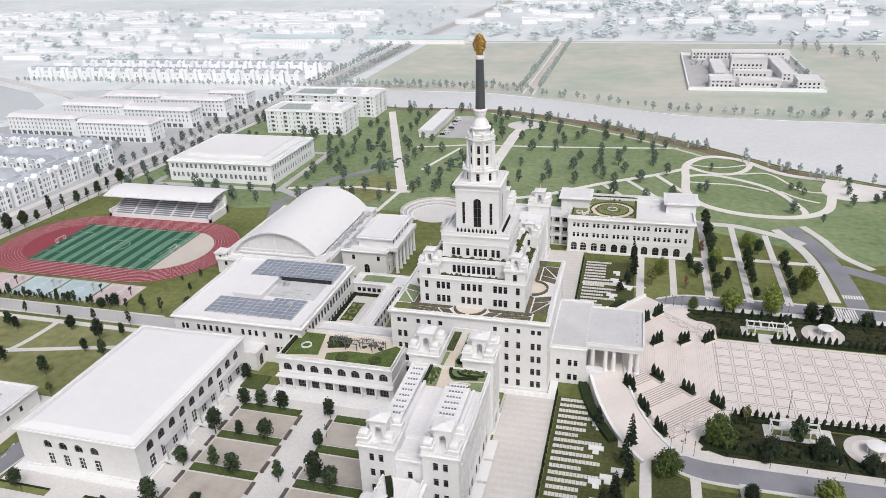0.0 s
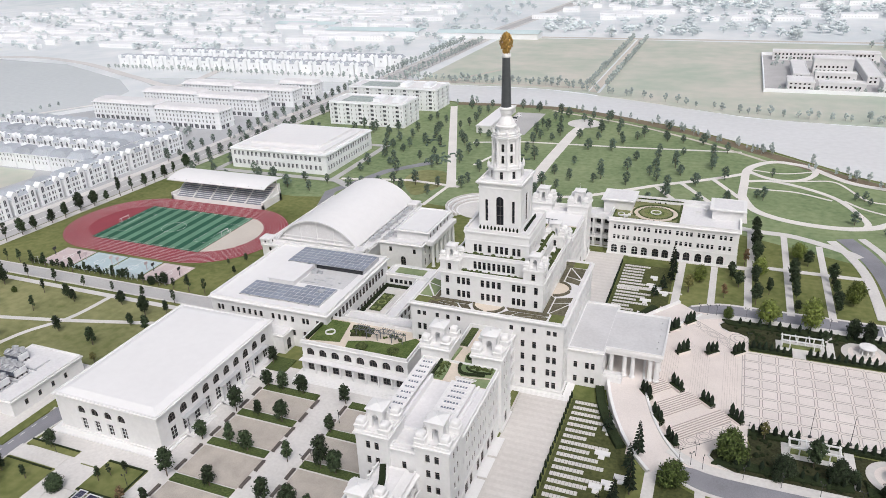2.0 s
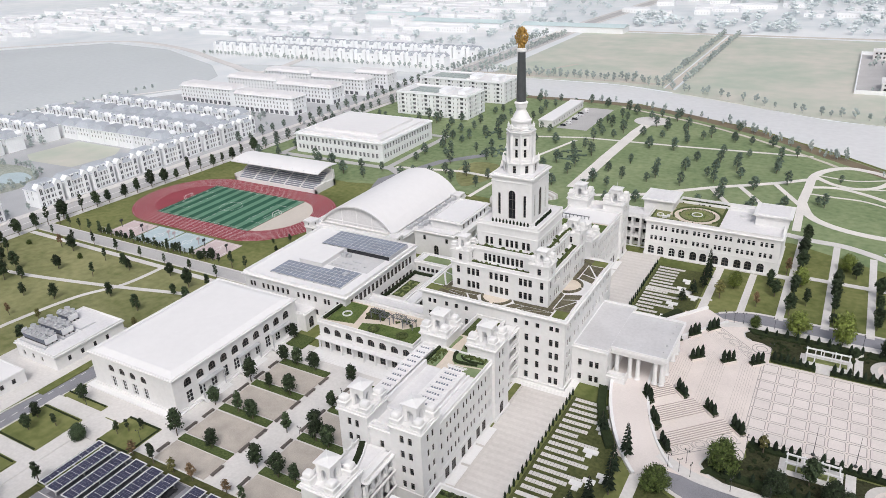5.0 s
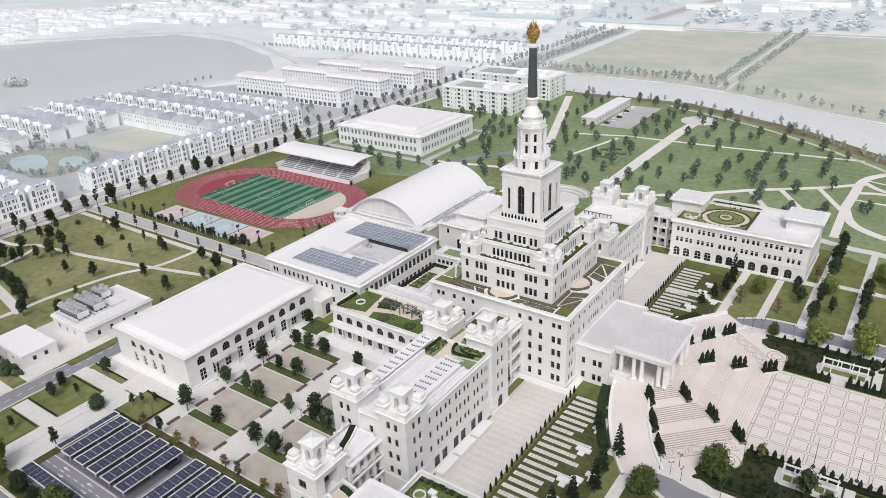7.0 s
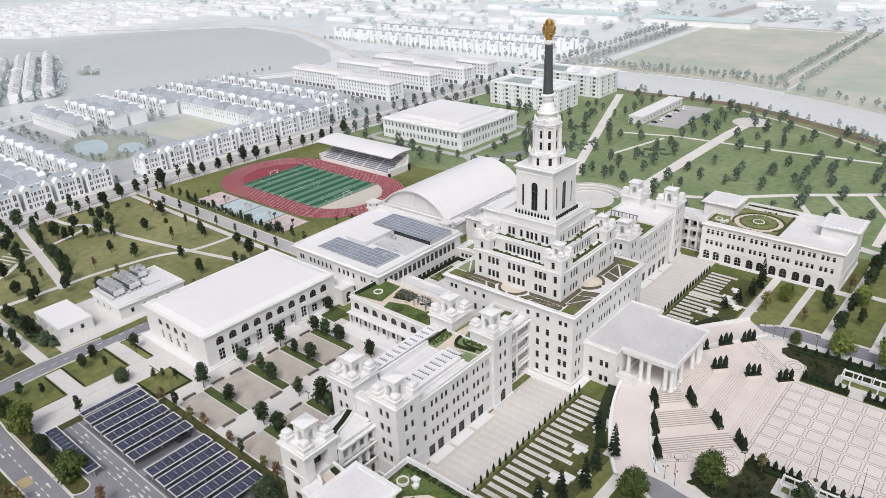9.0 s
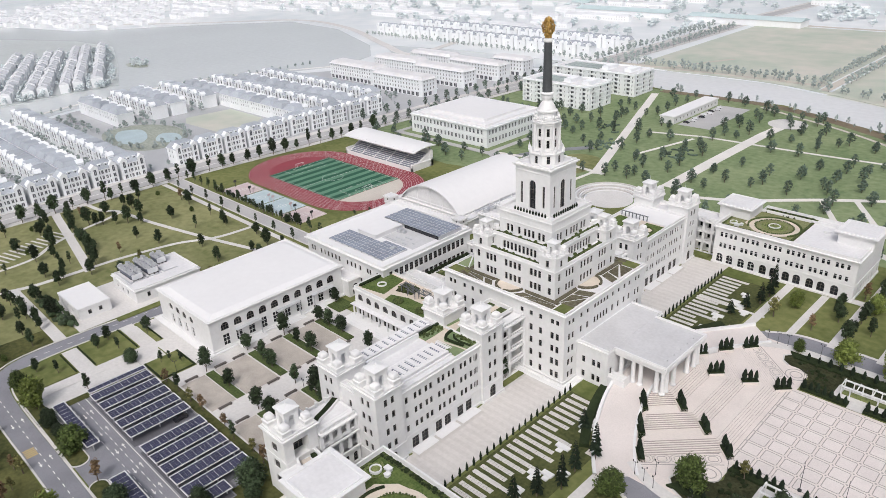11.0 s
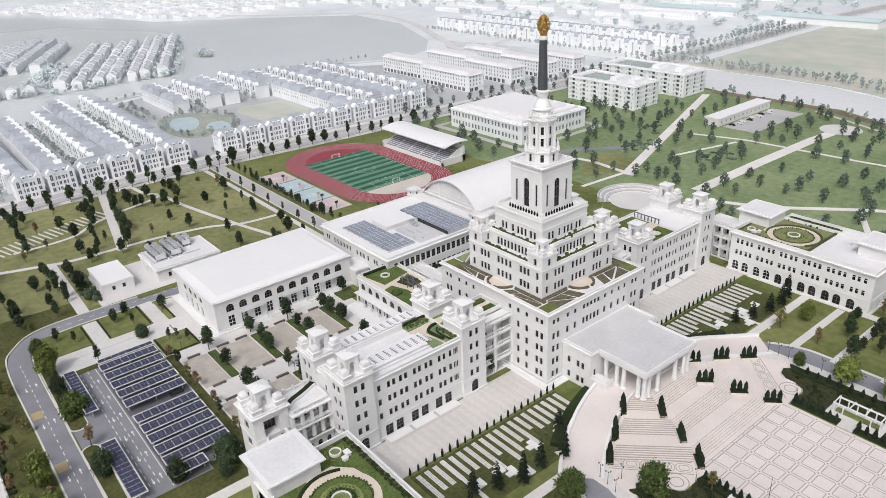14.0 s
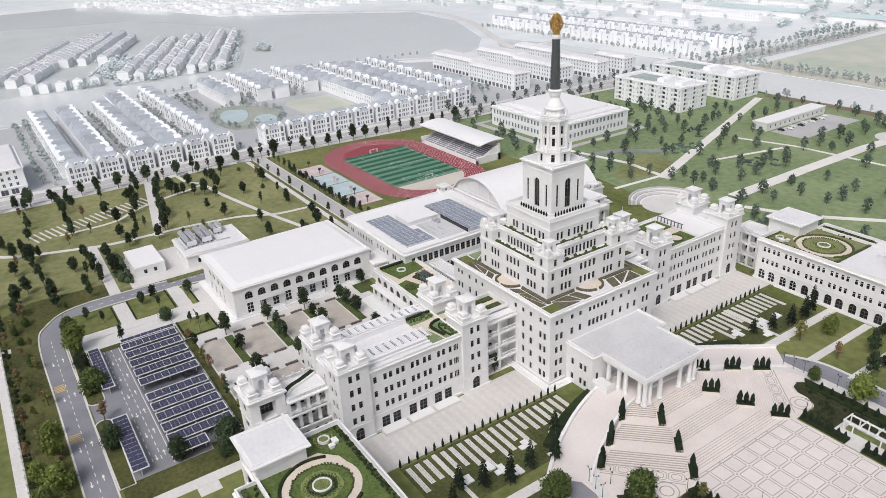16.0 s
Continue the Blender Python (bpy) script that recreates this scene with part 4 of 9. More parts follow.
def belvedere_meshes(s):
    """A rooftop lantern: a square kiosk with an arch on each side under a flat cap; and the heavy soft-topped block for the corners."""
    bm = bmesh.new()
    a, pier, spring, top = 1.55 * s, 0.45 * s, 2.9 * s, 4.7 * s
    for x, y in ((-1, -1), (1, -1), (1, 1), (-1, 1)):
        box(bm, x * a - pier, y * a - pier, 0, x * a + pier, y * a + pier, top)
        box(bm, x * a - pier * 1.2, y * a - pier * 1.2, 0, x * a + pier * 1.2, y * a + pier * 1.2, 0.55 * s)
    box(bm, -3.4 * s, -3.4 * s, -0.05, 3.4 * s, 3.4 * s, 0.12 * s)
    w = a - pier
    for k in range(4):
        m = Matrix.Rotation(math.pi / 2 * k, 4, "Z")
        n = 8
        r = w * 0.72
        for sx in (-1, 1):
            for yy in (-a - 0.38 * s, -a + 0.38 * s):
                bm.faces.new([bm.verts.new(m @ Vector((x, yy, z))) for x, z in ((sx * r, 0), (sx * w, 0), (sx * w, top), (sx * r, top))])
            bm.faces.new([bm.verts.new(m @ Vector((sx * r, yy, z))) for yy, z in ((-a - 0.38 * s, 0), (-a + 0.38 * s, 0), (-a + 0.38 * s, spring), (-a - 0.38 * s, spring))])
        for i in range(n):
            p = [(-r * math.cos(math.pi * j / n), spring + r * math.sin(math.pi * j / n)) for j in (i, i + 1)]
            for yy in (-a - 0.38 * s, -a + 0.38 * s):
                bm.faces.new([bm.verts.new(m @ Vector((x, yy, z))) for x, z in (p[0], p[1], (p[1][0], top), (p[0][0], top))])
            bm.faces.new([bm.verts.new(m @ Vector((x, yy, z))) for (x, z), yy in ((p[0], -a - 0.38 * s), (p[1], -a - 0.38 * s), (p[1], -a + 0.38 * s), (p[0], -a + 0.38 * s))])
    loft(bm, 0, 0, 0, 0, [(0.02 * s, top), (2.0 * s, top), (2.1 * s, top + 0.2 * s), (2.4 * s, top + 0.4 * s), (2.4 * s, top + 0.75 * s), (2.0 * s, top + 0.85 * s), (0.3 * s, top + 1.35 * s), (0.02 * s, top + 1.4 * s)])
    lathe(bm, 0, 0, [(0.3 * s, top + 1.2 * s), (0.22 * s, top + 1.6 * s), (0.06 * s, top + 1.8 * s), (0.03 * s, top + 3.6 * s)], 8)
    kiosk = mesh_of("belvedere", bm, TRIM)
    bm = bmesh.new()
    lathe(bm, 0, 0, [(2.05 * s, 0), (2.05 * s, 0.35 * s), (1.85 * s, 0.45 * s), (1.85 * s, 1.35 * s), (2.05 * s, 1.5 * s), (2.05 * s, 1.8 * s), (1.7 * s, 1.9 * s)], 4, 0, math.pi / 4)
    pillow(bm, 0, 0, [(1.0 * s, 1.85 * s), (1.12 * s, 2.05 * s), (1.15 * s, 2.5 * s), (1.08 * s, 2.95 * s), (0.85 * s, 3.25 * s), (0.45 * s, 3.38 * s)])
    return kiosk, mesh_of("corner_block", bm, TRIM)


BELVEDERE, SMALL_BELVEDERE = belvedere_meshes(1.0), belvedere_meshes(0.72)


def lantern(meshes, root, x, y, z, s):
    ob = place("belvedere", meshes[0], root, x, y, z)
    for sx in (-1, 1):
        for sy in (-1, 1):
            c = new("corner_block", meshes[1])
            c.parent = ob
            c.matrix_basis = Matrix.Translation((sx * 3.1 * s, sy * 3.1 * s, 0.02))


# central building
main = thing("central_building", CX, CY, 0, "tall stepped white university building with a tower", "building")
mx0, mx1, my0, my1 = -70.0, -20.5, 185.0, 229.6
SILLS5 = (1.4, 5.9, 10.4, 14.9)
pair = lambda L: [2.7, 4.6, L - 4.6, L - 2.7]
eE = [2.7, 4.6, 8.8, 12.2, 16.2, 17.9, 19.6, 21.3, 23.0, 26.2, 29.6, 33, 36, 40, 41.9]
eS = [2.7, 4.6, 9.0, 12.6, 16.2, 33.4, 37, 40.6, 45, 46.9]
block(main, mx0, my0, mx1, my1, 0, 24.4, S=grid(eS, SILLS5, 1.25, 2.4) + grid(eS, (20.2,), 1.25, 1.7), E=grid(eE, SILLS5[2:], 1.25, 2.4) + grid(eE, (20.2,), 1.25, 1.7) + grid(pair(44.6) + [8.8, 35.8], SILLS5[:2], 1.25, 2.4),
      N=grid(eS, SILLS5[2:], 1.25, 2.4), W=grid(eE, SILLS5[2:], 1.25, 2.4), par=0.6, plinth=1.0, out=0.7)
# roof terrace garden
hz = 24.46
TH = 16.6
for k in range(4):
    m = Matrix.Translation((CX - 0.3, CY, 0)) @ Matrix.Rotation(math.pi / 2 * k, 4, "Z")
    half_w = 24.2 if k % 2 == 0 else 21.7      # half length of this side
    dist = 21.7 if k % 2 == 0 else 24.2        # from the axis to the parapet
    c = half_w - 4.6
    quads = [("terrace_lawn", GRASS, 0.14, [(c + 0.3, -dist + 0.3), (half_w - 0.3, -dist + 0.3), (half_w - 0.3, -TH + 0.4), (c + 0.3, -TH + 0.4)])]
    bed_mat = LUSH if k == 3 else TERRACE_BED
    for sg in (1, -1):
        quads += [("terrace_hedge", TERRACE_BED, 0.35, [(sg * 5.6, -TH - 0.4), (sg * (c - 0.4), -TH - 0.4), (sg * (c - 0.4), -TH - 1.7), (sg * 6.6, -TH - 1.7)]),
                  ("terrace_bed", bed_mat, 0.18, [(sg * 6.4, -TH - 2.2), (sg * 9.6, -TH - 2.2), (sg * 7.6, -dist + 0.5), (sg * 4.6, -dist + 0.5)]),
                  ("terrace_bed", bed_mat, 0.22, [(sg * 10.2, -TH - 2.2), (sg * (c - 0.9), -TH - 2.2), (sg * 8.6, -dist + 0.7)]),
                  ("terrace_bed", bed_mat, 0.18, [(sg * (c - 0.4), -TH - 2.5), (sg * (c - 0.4), -dist + 0.5), (sg * 9.6, -dist + 0.5)])]
    for nm, mt, up, pts in quads:
        bed_bm = bmesh.new()
        prism(bed_bm, [(m @ Vector((x, y, 0)))[:2] for x, y in pts], hz, hz + up)
        part(nm, bed_bm, mt, main)
    wpts = [(m @ Vector((x, y, 0)))[:2] for x, y in arc(0, -TH - 0.3, 4.6, 180, 360, 18)]
    bm = bmesh.new()
    prism(bm, wpts, hz, hz + 0.1)
    part("terrace_path", bm, CREAM, main, "half-round cream paved seat")
    for a0, a1 in ((185, 262), (278, 355)):
        bm = bmesh.new()
        strip(bm, [(m @ Vector((x, y, 0)))[:2] for x, y in arc(0, -TH - 0.3, 4.9, a0, a1, 12)], 0.7, hz, hz + 0.6)
        part("curved_hedge", bm, TERRACE_BED, main, "curved brown hedging round the seats")
# upper storeys: two full, then turrets with set-back storeys
x0, x1, y0, y1 = CX - TH, CX + TH, CY - TH, CY + TH
W2 = 2 * TH
tri_us = [2.2] + [W2 / 2 + o for o in (-10.6, -9.0, -7.4, -2.7, -0.9, 0.9, 2.7, 7.4, 9.0, 10.6)] + [W2 - 2.2]
ops = grid(tri_us, (25.6, 30.2), 1.2, 2.5)
block(main, x0, y0, x1, y1, 24.4, 34.0, ops, ops, ops[:12], ops[:12], par=0.9, bands=(33.0,), out=0.35)
T = 6.2
for ax, ay in ((x0, y0), (x1 - T, y0), (x1 - T, y1 - T), (x0, y1 - T)):
    o1 = grid([T / 2], (34.9,), 1.2, 2.2)
    block(main, ax, ay, ax + T, ay + T, 34.0, 38.4, o1, o1, o1, o1, par=0.3, out=0.35)
    lantern(SMALL_BELVEDERE, main, ax + T / 2, ay + T / 2, 38.5, 0.72)
A3 = TH - 3.4
u3 = [A3 + o for o in (-6.2, -4.7, -3.2, -1.6, 0, 1.6, 3.2, 4.7, 6.2)]
o3 = grid(u3, (34.5,), 1.1, 2.7)
block(main, CX - A3, CY - A3, CX + A3, CY + A3, 34.0, 38.6, o3, o3, (), (), par=0.8, out=0.3)
A4 = 10.4
u4 = [A4 + o for o in (-7, -5.4, -2.4, 0, 1.6, 3.2, 5.6, 7.2)]
o4 = grid(u4, (39.3,), 1.1, 2.6)
block(main, CX - A4, CY - A4, CX + A4, CY + A4, 38.6, 46.2, o4, o4, o4, o4, par=1.0, out=0.3, bands=(43.0,))
bm = bmesh.new()
for k in range(4):
    m = Matrix.Translation((CX, CY, 0)) @ Matrix.Rotation(math.pi / 2 * k, 4, "Z")
    for d, z, half in ((TH - 1.5, 34.1, TH - T - 0.4), (A3 - 1.2, 38.7, A3 - 1.4)):
        pts = [(-half, -d - 0.7), (half, -d - 0.7), (half, -d + 0.5), (-half, -d + 0.5)]
        prism(bm, [(m @ Vector((x, y, 0)))[:2] for x, y in pts], z, z + 0.4)
        for j in range(17):
            if random.random() < 0.25:
                continue
            cx, cy = (m @ Vector((-half + 0.6 + (2 * half - 1.2) * j / 16, -d, 0)))[:2]
            bmesh.ops.create_icosphere(bm, subdivisions=1, radius=random.uniform(0.3, 0.85), matrix=Matrix.Translation((cx + random.uniform(-0.9, 0.9), cy + random.uniform(-0.35, 0.35), z + 0.55)))
tagged(part("planter_hedge", bm, GARDEN, main), "dark planting in the set-back terraces", kind="stuff")
# square tower stage
A5 = 6.75
o5 = [(A5, 47.6, 2.4, 9.4, "arch"), (A5 - 4.3, 48.6, 0.9, 7.2, "rect"), (A5 + 4.3, 48.6, 0.9, 7.2, "rect")]
block(main, CX - A5, CY - A5, CX + A5, CY + A5, 46.2, 61.6, o5, o5, o5, o5, par=0.5, out=0.75, bands=(59.4,), plinth=0.6)
bm = bmesh.new()
lathe(bm, 0, 0, [(0.26, 0), (0.32, 0.3), (0.34, 0.6), (0.24, 1.0), (0.05, 1.4)], 7)
POT = mesh_of("potted_conifer", bm, CONIFER)
for k in range(4):
    m = Matrix.Translation((CX, CY, 0)) @ Matrix.Rotation(math.pi / 2 * k, 4, "Z")
    for j in range(11):
        cx, cy = (m @ Vector((-6 + 1.2 * j, -A5 - 1.2, 0)))[:2]
        if k < 2:
            place("potted_conifer", POT, main, cx, cy, 46.3, 0.7 * j)
# octagonal stages, cupola, shaft
bm = bmesh.new()
OT = math.pi / 8


def oct_stage(r, z0, z1, sill, w, h, kind="rect"):
    pts = [(CX + r * math.cos(OT + math.pi / 4 * k), CY + r * math.sin(OT + math.pi / 4 * k)) for k in range(8)]
    side = 2 * r * math.sin(OT)
    for k in range(8):
        facade(main, bm, pts[k], pts[(k + 1) % 8], z0, z1, [(side / 2, s, w, h, kind) for s in sill], 0.35)


oct_stage(5.5, 61.6, 65.0, (62.0,), 1.1, 2.4)
oct_stage(3.85, 65.0, 75.0, (66.6, 70.2), 0.95, 2.5)
part("octagon_wall", bm, WHITE, main)
bm = bmesh.new()
for r, za, zb in ((5.9, 64.7, 65.3), (4.4, 65.3, 65.9), (4.05, 69.4, 69.7), (4.35, 73.6, 74.2), (4.7, 74.2, 74.8), (4.3, 74.8, 75.3), (3.7, 75.3, 75.9)):
    lathe(bm, CX, CY, [(r - 0.2, za), (r, (za + zb) / 2), (r, zb)], 8, 0, OT)
for k in range(8):
    a = OT + math.pi / 4 * k
    px, py = CX + 4.1 * math.cos(a), CY + 4.1 * math.sin(a)
    lathe(bm, px, py, [(0.55, 65.4), (0.42, 66), (0.38, 73.2), (0.55, 73.8)], 8)
    px, py = CX + 5.4 * math.cos(a), CY + 5.4 * math.sin(a)
    lathe(bm, px, py, [(0.45, 65.2), (0.45, 66.2), (0.2, 66.8), (0.05, 67.4)], 8)
    px, py = CX + 3.8 * math.cos(a), CY + 3.8 * math.sin(a)
    lathe(bm, px, py, [(0.4, 75.6), (0.4, 76.4), (0.15, 76.8), (0.04, 77.2)], 8)
part("octagon_moulding", bm, TRIM, main)
bm = bmesh.new()
lathe(bm, CX, CY, [(3.1, 75.6), (2.8, 76.0), (2.75, 77.2), (3.2, 77.5), (3.25, 77.9), (2.75, 78.2), (2.5, 78.9), (1.9, 80.0), (1.45, 80.7), (1.5, 81.3), (1.75, 81.6), (1.85, 82.5), (2.1, 82.8), (2.1, 83.1), (1.7, 83.4)], 20)
part("cupola", bm, TRIM, main, "bell-shaped white cupola")
bm = bmesh.new()
lathe(bm, CX, CY, [(1.55, 83.3), (1.5, 84.0), (1.15, 98.0)], 16)
part("spire_shaft", bm, SPIRE, main, "tall dark grey tapering shaft")
bm = bmesh.new()
lathe(bm, CX, CY, [(1.25, 97.9), (1.4, 98.3), (1.3, 98.8), (0.7, 99.1)], 16)
part("capital", bm, TRIM, main, "small white capital")
random.seed(3)
bm = bmesh.new()
for k in range(64):
    a, t = k * 2.4, (k + 0.5) / 64
    z = 99.6 + 5.0 * t
    r = 1.75 * math.sin(math.pi * (0.08 + 0.86 * t)) ** 0.8
    m = Matrix.Translation((CX + r * math.cos(a), CY + r * math.sin(a), z)) @ Euler((random.uniform(-0.5, 0.5), random.uniform(-0.9, 0.9), a)).to_matrix().to_4x4() @ Matrix.Diagonal((0.22, 0.42, 0.62, 1))
    bmesh.ops.create_icosphere(bm, subdivisions=1, radius=1.0, matrix=m)
for k in range(7):
    a = 2 * math.pi * k / 7
    lathe(bm, CX + 0.9 * math.cos(a), CY + 0.9 * math.sin(a), [(0.14, 99.0), (0.1, 102), (0.16, 104.6)], 6)
lathe(bm, CX, CY, [(0.8, 98.9), (0.45, 99.8), (0.3, 102), (0.25, 104.5), (0.1, 105.2)], 10)
solid("gilded_finial_sculpture", bm, GOLD, "gilded openwork sculpture on top of the spire", "sculpture")

# porch
porch = thing("entrance_porch", -7, CY, 0, "white flat-roofed entrance porch with columns", "porch")
po = grid([2.6, 6.2, 8.0], (1.2, 6.4), 1.2, 2.3)
block(porch, -20.4, CY - 15.6, -9.4, CY + 15.6, 0, 12.9, S=po, E=grid([2.2], (4.5,), 1.2, 2.5), N=po, par=0.0, deck=DECK, out=0.4)
bm = bmesh.new()
box(bm, -9.2, CY - 11.8, 11.0, 7.4, CY + 11.8, 12.3)
box(bm, -9.2, CY - 12.3, 12.3, 7.9, CY + 12.3, 12.9)
part("canopy_beam", bm, TRIM, porch)
bm = bmesh.new()
strip(bm, [(-20.3, CY - 15.3), (-9.3, CY - 15.3), (-9.3, CY - 12.0), (7.6, CY - 12.0), (7.6, CY + 12.0), (-9.3, CY + 12.0), (-9.3, CY + 15.3), (-20.3, CY + 15.3)], 0.5, 12.9, 13.6)
part("canopy_parapet", bm, TRIM, porch)
bm = bmesh.new()
box(bm, -9.6, CY - 11.7, 12.9, 7.3, CY + 11.7, 13.0)
for k in range(5):
    lathe(bm, 5.6, CY - 8 + 4 * k, [(0.18, 13.0), (0.18, 13.5)], 8)
part("canopy_deck", bm, DECK, porch, "grey flat roof deck")
bm = bmesh.new()
lathe(bm, 0, 0, [(0.95, 0), (0.95, 0.4), (0.7, 0.6), (0.62, 7.2), (0.8, 7.5), (0.95, 7.8)], 14)
COLUMN = mesh_of("column", bm, TRIM)
for x, y in [(x, CY + s * y) for s in (-1, 1) for x, y in ((6.2, 10.6), (4.2, 10.6), (6.2, 8.6), (6.2, 4.2), (-1, 10.6), (-3.5, 10.6), (-7.5, 10.6))]:
    place("column", COLUMN, porch, x, y, TOP_Z + 0.05)
for s in (-1, 1):
    bm = bmesh.new()
    box(bm, -9.4, CY + s * 13.5 - 1.9, 0, -3.6, CY + s * 13.5 + 1.7, 4.9)
    part("side_balcony", bm, WHITE, porch)
    bm = bmesh.new()
    strip(bm, [(-9.2, CY + s * 15.0), (-3.8, CY + s * 15.0), (-3.8, CY + s * 12.0)], 0.3, 4.9, 5.9)
    part("balustrade", bm, TRIM, porch)
# broad base step round the centre
bm = bmesh.new()
for k in range(3):
    ring(bm, mx0 - 3.0 + 0.8 * k, my0 - 3.0 + 0.8 * k, mx1 + 3.0 - 0.8 * k, my1 + 3.0 - 0.8 * k, 0, 0.17 * (k + 1), 0.82)
part("base_step", bm, TRIM, main)


def wing(name, sgn, label):
    """A five-storey wing along the avenue front, with four corner towers carrying lanterns."""
    ya, yb = sorted((CY + sgn * 36.3, CY + sgn * 85.3))
    root = thing(name, -45, (ya + yb) / 2, 0, label, "building")
    xa, xb, tw = -56.6, -32.6, 9.0
    L = yb - ya
    rows4 = (6.3, 10.9, 15.5, 20.0)
    far = ya if sgn > 0 else yb
    mid_us = [11.0] + [14.2 + k * 1.75 + (k // 2) * 0.55 + (k // 4) * 0.8 for k in range(12)] + [38.4]
    mid_us = [u - tw for u in mid_us]
    if sgn > 0:
        mid_us = [L - 2 * tw - u for u in mid_us]
    Lm = L - 2 * tw
    doors = [(Lm / 2 + o, 0.5, 2.6, 3.7, "rect") for o in (-11.2, -7.6, -2.2, 1.4, 6.6, 10.2)]
    ops = grid(mid_us, (6.9, 11.5, 16.1), 1.15, 2.2) + doors
    block(root, xa + 0.9, ya + tw, xb - 0.9, yb - tw, 0, 20.6, E=ops, W=doors, par=0.8, bands=(5.4,), plinth=0.8, deck=PALE_DECK)
    for ax in (xa, xb - 8.6):
        for ay in (ya, yb - tw):
            us = [8.6 / 2 - 1.15, 8.6 / 2 + 1.15]
            o = grid(us, rows4, 1.2, 2.3)
            oe = grid([tw / 2 - 1.15, tw / 2 + 1.15], rows4, 1.2, 2.3) + [(tw / 2, 0.4, 2.7, 4.2, "arch")]
            block(root, ax, ay, ax + 8.6, ay + tw, 0, 24.4, S=o if ay == ya else (), N=o if ay != ya else (), E=oe if ax > -45 else (), W=oe if ax < -45 else (), par=0.7, bands=(5.4,), plinth=0.8)
            lantern(BELVEDERE, root, ax + 4.3, ay + tw / 2, 24.5, 1.0)
    for ay in (ya + 0.9, yb - 3):
        near = (ay > ya + 1) == (sgn < 0)
        block(root, xa + 8.6, ay, xb - 8.6, ay + 2.1, 0, 20.65 if near else 21.2, par=0.1 if near else 0.6, S=grid([3.4], rows4[:3], 1.2, 2.3), N=grid([3.4], rows4[:3], 1.2, 2.3))
    for da, db in ((ya + 3, ya + tw), (yb - tw, yb - 3)):
        bm = bmesh.new()
        box(bm, xa + 8.6, da, 20.0, xb - 8.6, db, 20.7)
        part("roof_deck", bm, PALE_DECK, root)
    for k in range(3):
        yc = (ya + yb) / 2 - 9.2 + 8.8 * k
        for j in range(3):
            bm = bmesh.new()
            box(bm, xb - 0.9, yc - 3.9 - 0.2 * (2 - j), 0, xb + 2.9 - 0.45 * j, yc + 3.9 + 0.2 * (2 - j), 0.22 + 0.2 * j)
            part("entrance_step", bm, TRIM if j == 2 else FORE, root)
    # roof lights: sloping white ribs in two long runs
    ga, gb = (ya + tw + 0.8, yb - tw - 9.4) if sgn < 0 else (yb - 21.8, yb - tw - 1)
    if sgn < 0:
        # west strip: a raised kerb with paired dark roof lights; then a flat plateau; then slatted louvres over glass
        bm = bmesh.new()
        box(bm, xa + 1.6, ga, 20.6, xa + 5.6, gb + 6.8, 21.9)
        box(bm, xa + 1.3, ga - 0.2, 21.9, xa + 5.9, gb + 6.8, 22.1)
        box(bm, xa + 6.9, ga + 1, 20.6, xa + 7.6, gb, 22.5)
        part("roof_light_kerb", bm, MEMBRANE, root, "long white raised roof kerb")
        def slot(x0, x1, y, z, n):
            """A dark slot of small lights between white ribs."""
            bm = bmesh.new()
            box(bm, x0, y - 0.36, z - 0.02, x1, y + 0.26, z + 0.06, 0)
            for j in range(n + 1):
                x = x0 + (x1 - x0) * j / n
                box(bm, x - 0.12, y - 0.3, z - 0.02, x + 0.12, y + 0.3, z + 0.16, 1)
            box(bm, x0 - 0.5, y + 0.27, z - 0.02, x1 + 0.5, y + 0.75, z + 0.34, 1)
            part("roof_light", bm, [COIL, MEMBRANE], root, "narrow dark roof light between white ribs")
        for k in range(11):
            slot(xa + 2.2, xa + 5.2, ga + 1.4 + 2.5 * k, 22.1, 4)
        bm = bmesh.new()
        box(bm, xb - 11.0, ga + 0.6, 20.6, xb - 4.2, gb, 21.7)
        box(bm, xb - 3.6, ga + 0.6, 20.6, xb - 3.0, gb, 21.4)
        part("louvre_kerb", bm, MEMBRANE, root, "white ribbed roof over the upper hall")
        for k in range(9):
            slot(xb - 9.6, xb - 5.6, ga + 1.8 + 2.4 * k, 21.7, 5)
            bm = bmesh.new()
            for d in (1.0, 1.5):
                box(bm, xb - 10.6, ga + 1.8 + 2.4 * k + d, 21.69, xb - 4.6, ga + 1.95 + 2.4 * k + d, 21.85)
            part("roof_rib", bm, MEMBRANE, root)
    else:
        bm = bmesh.new()
        box(bm, xa + 2, ga, 20.6, xb - 2, gb, 20.75)
        part("roof_screed", bm, MEMBRANE, root, "plain pale roof screed")
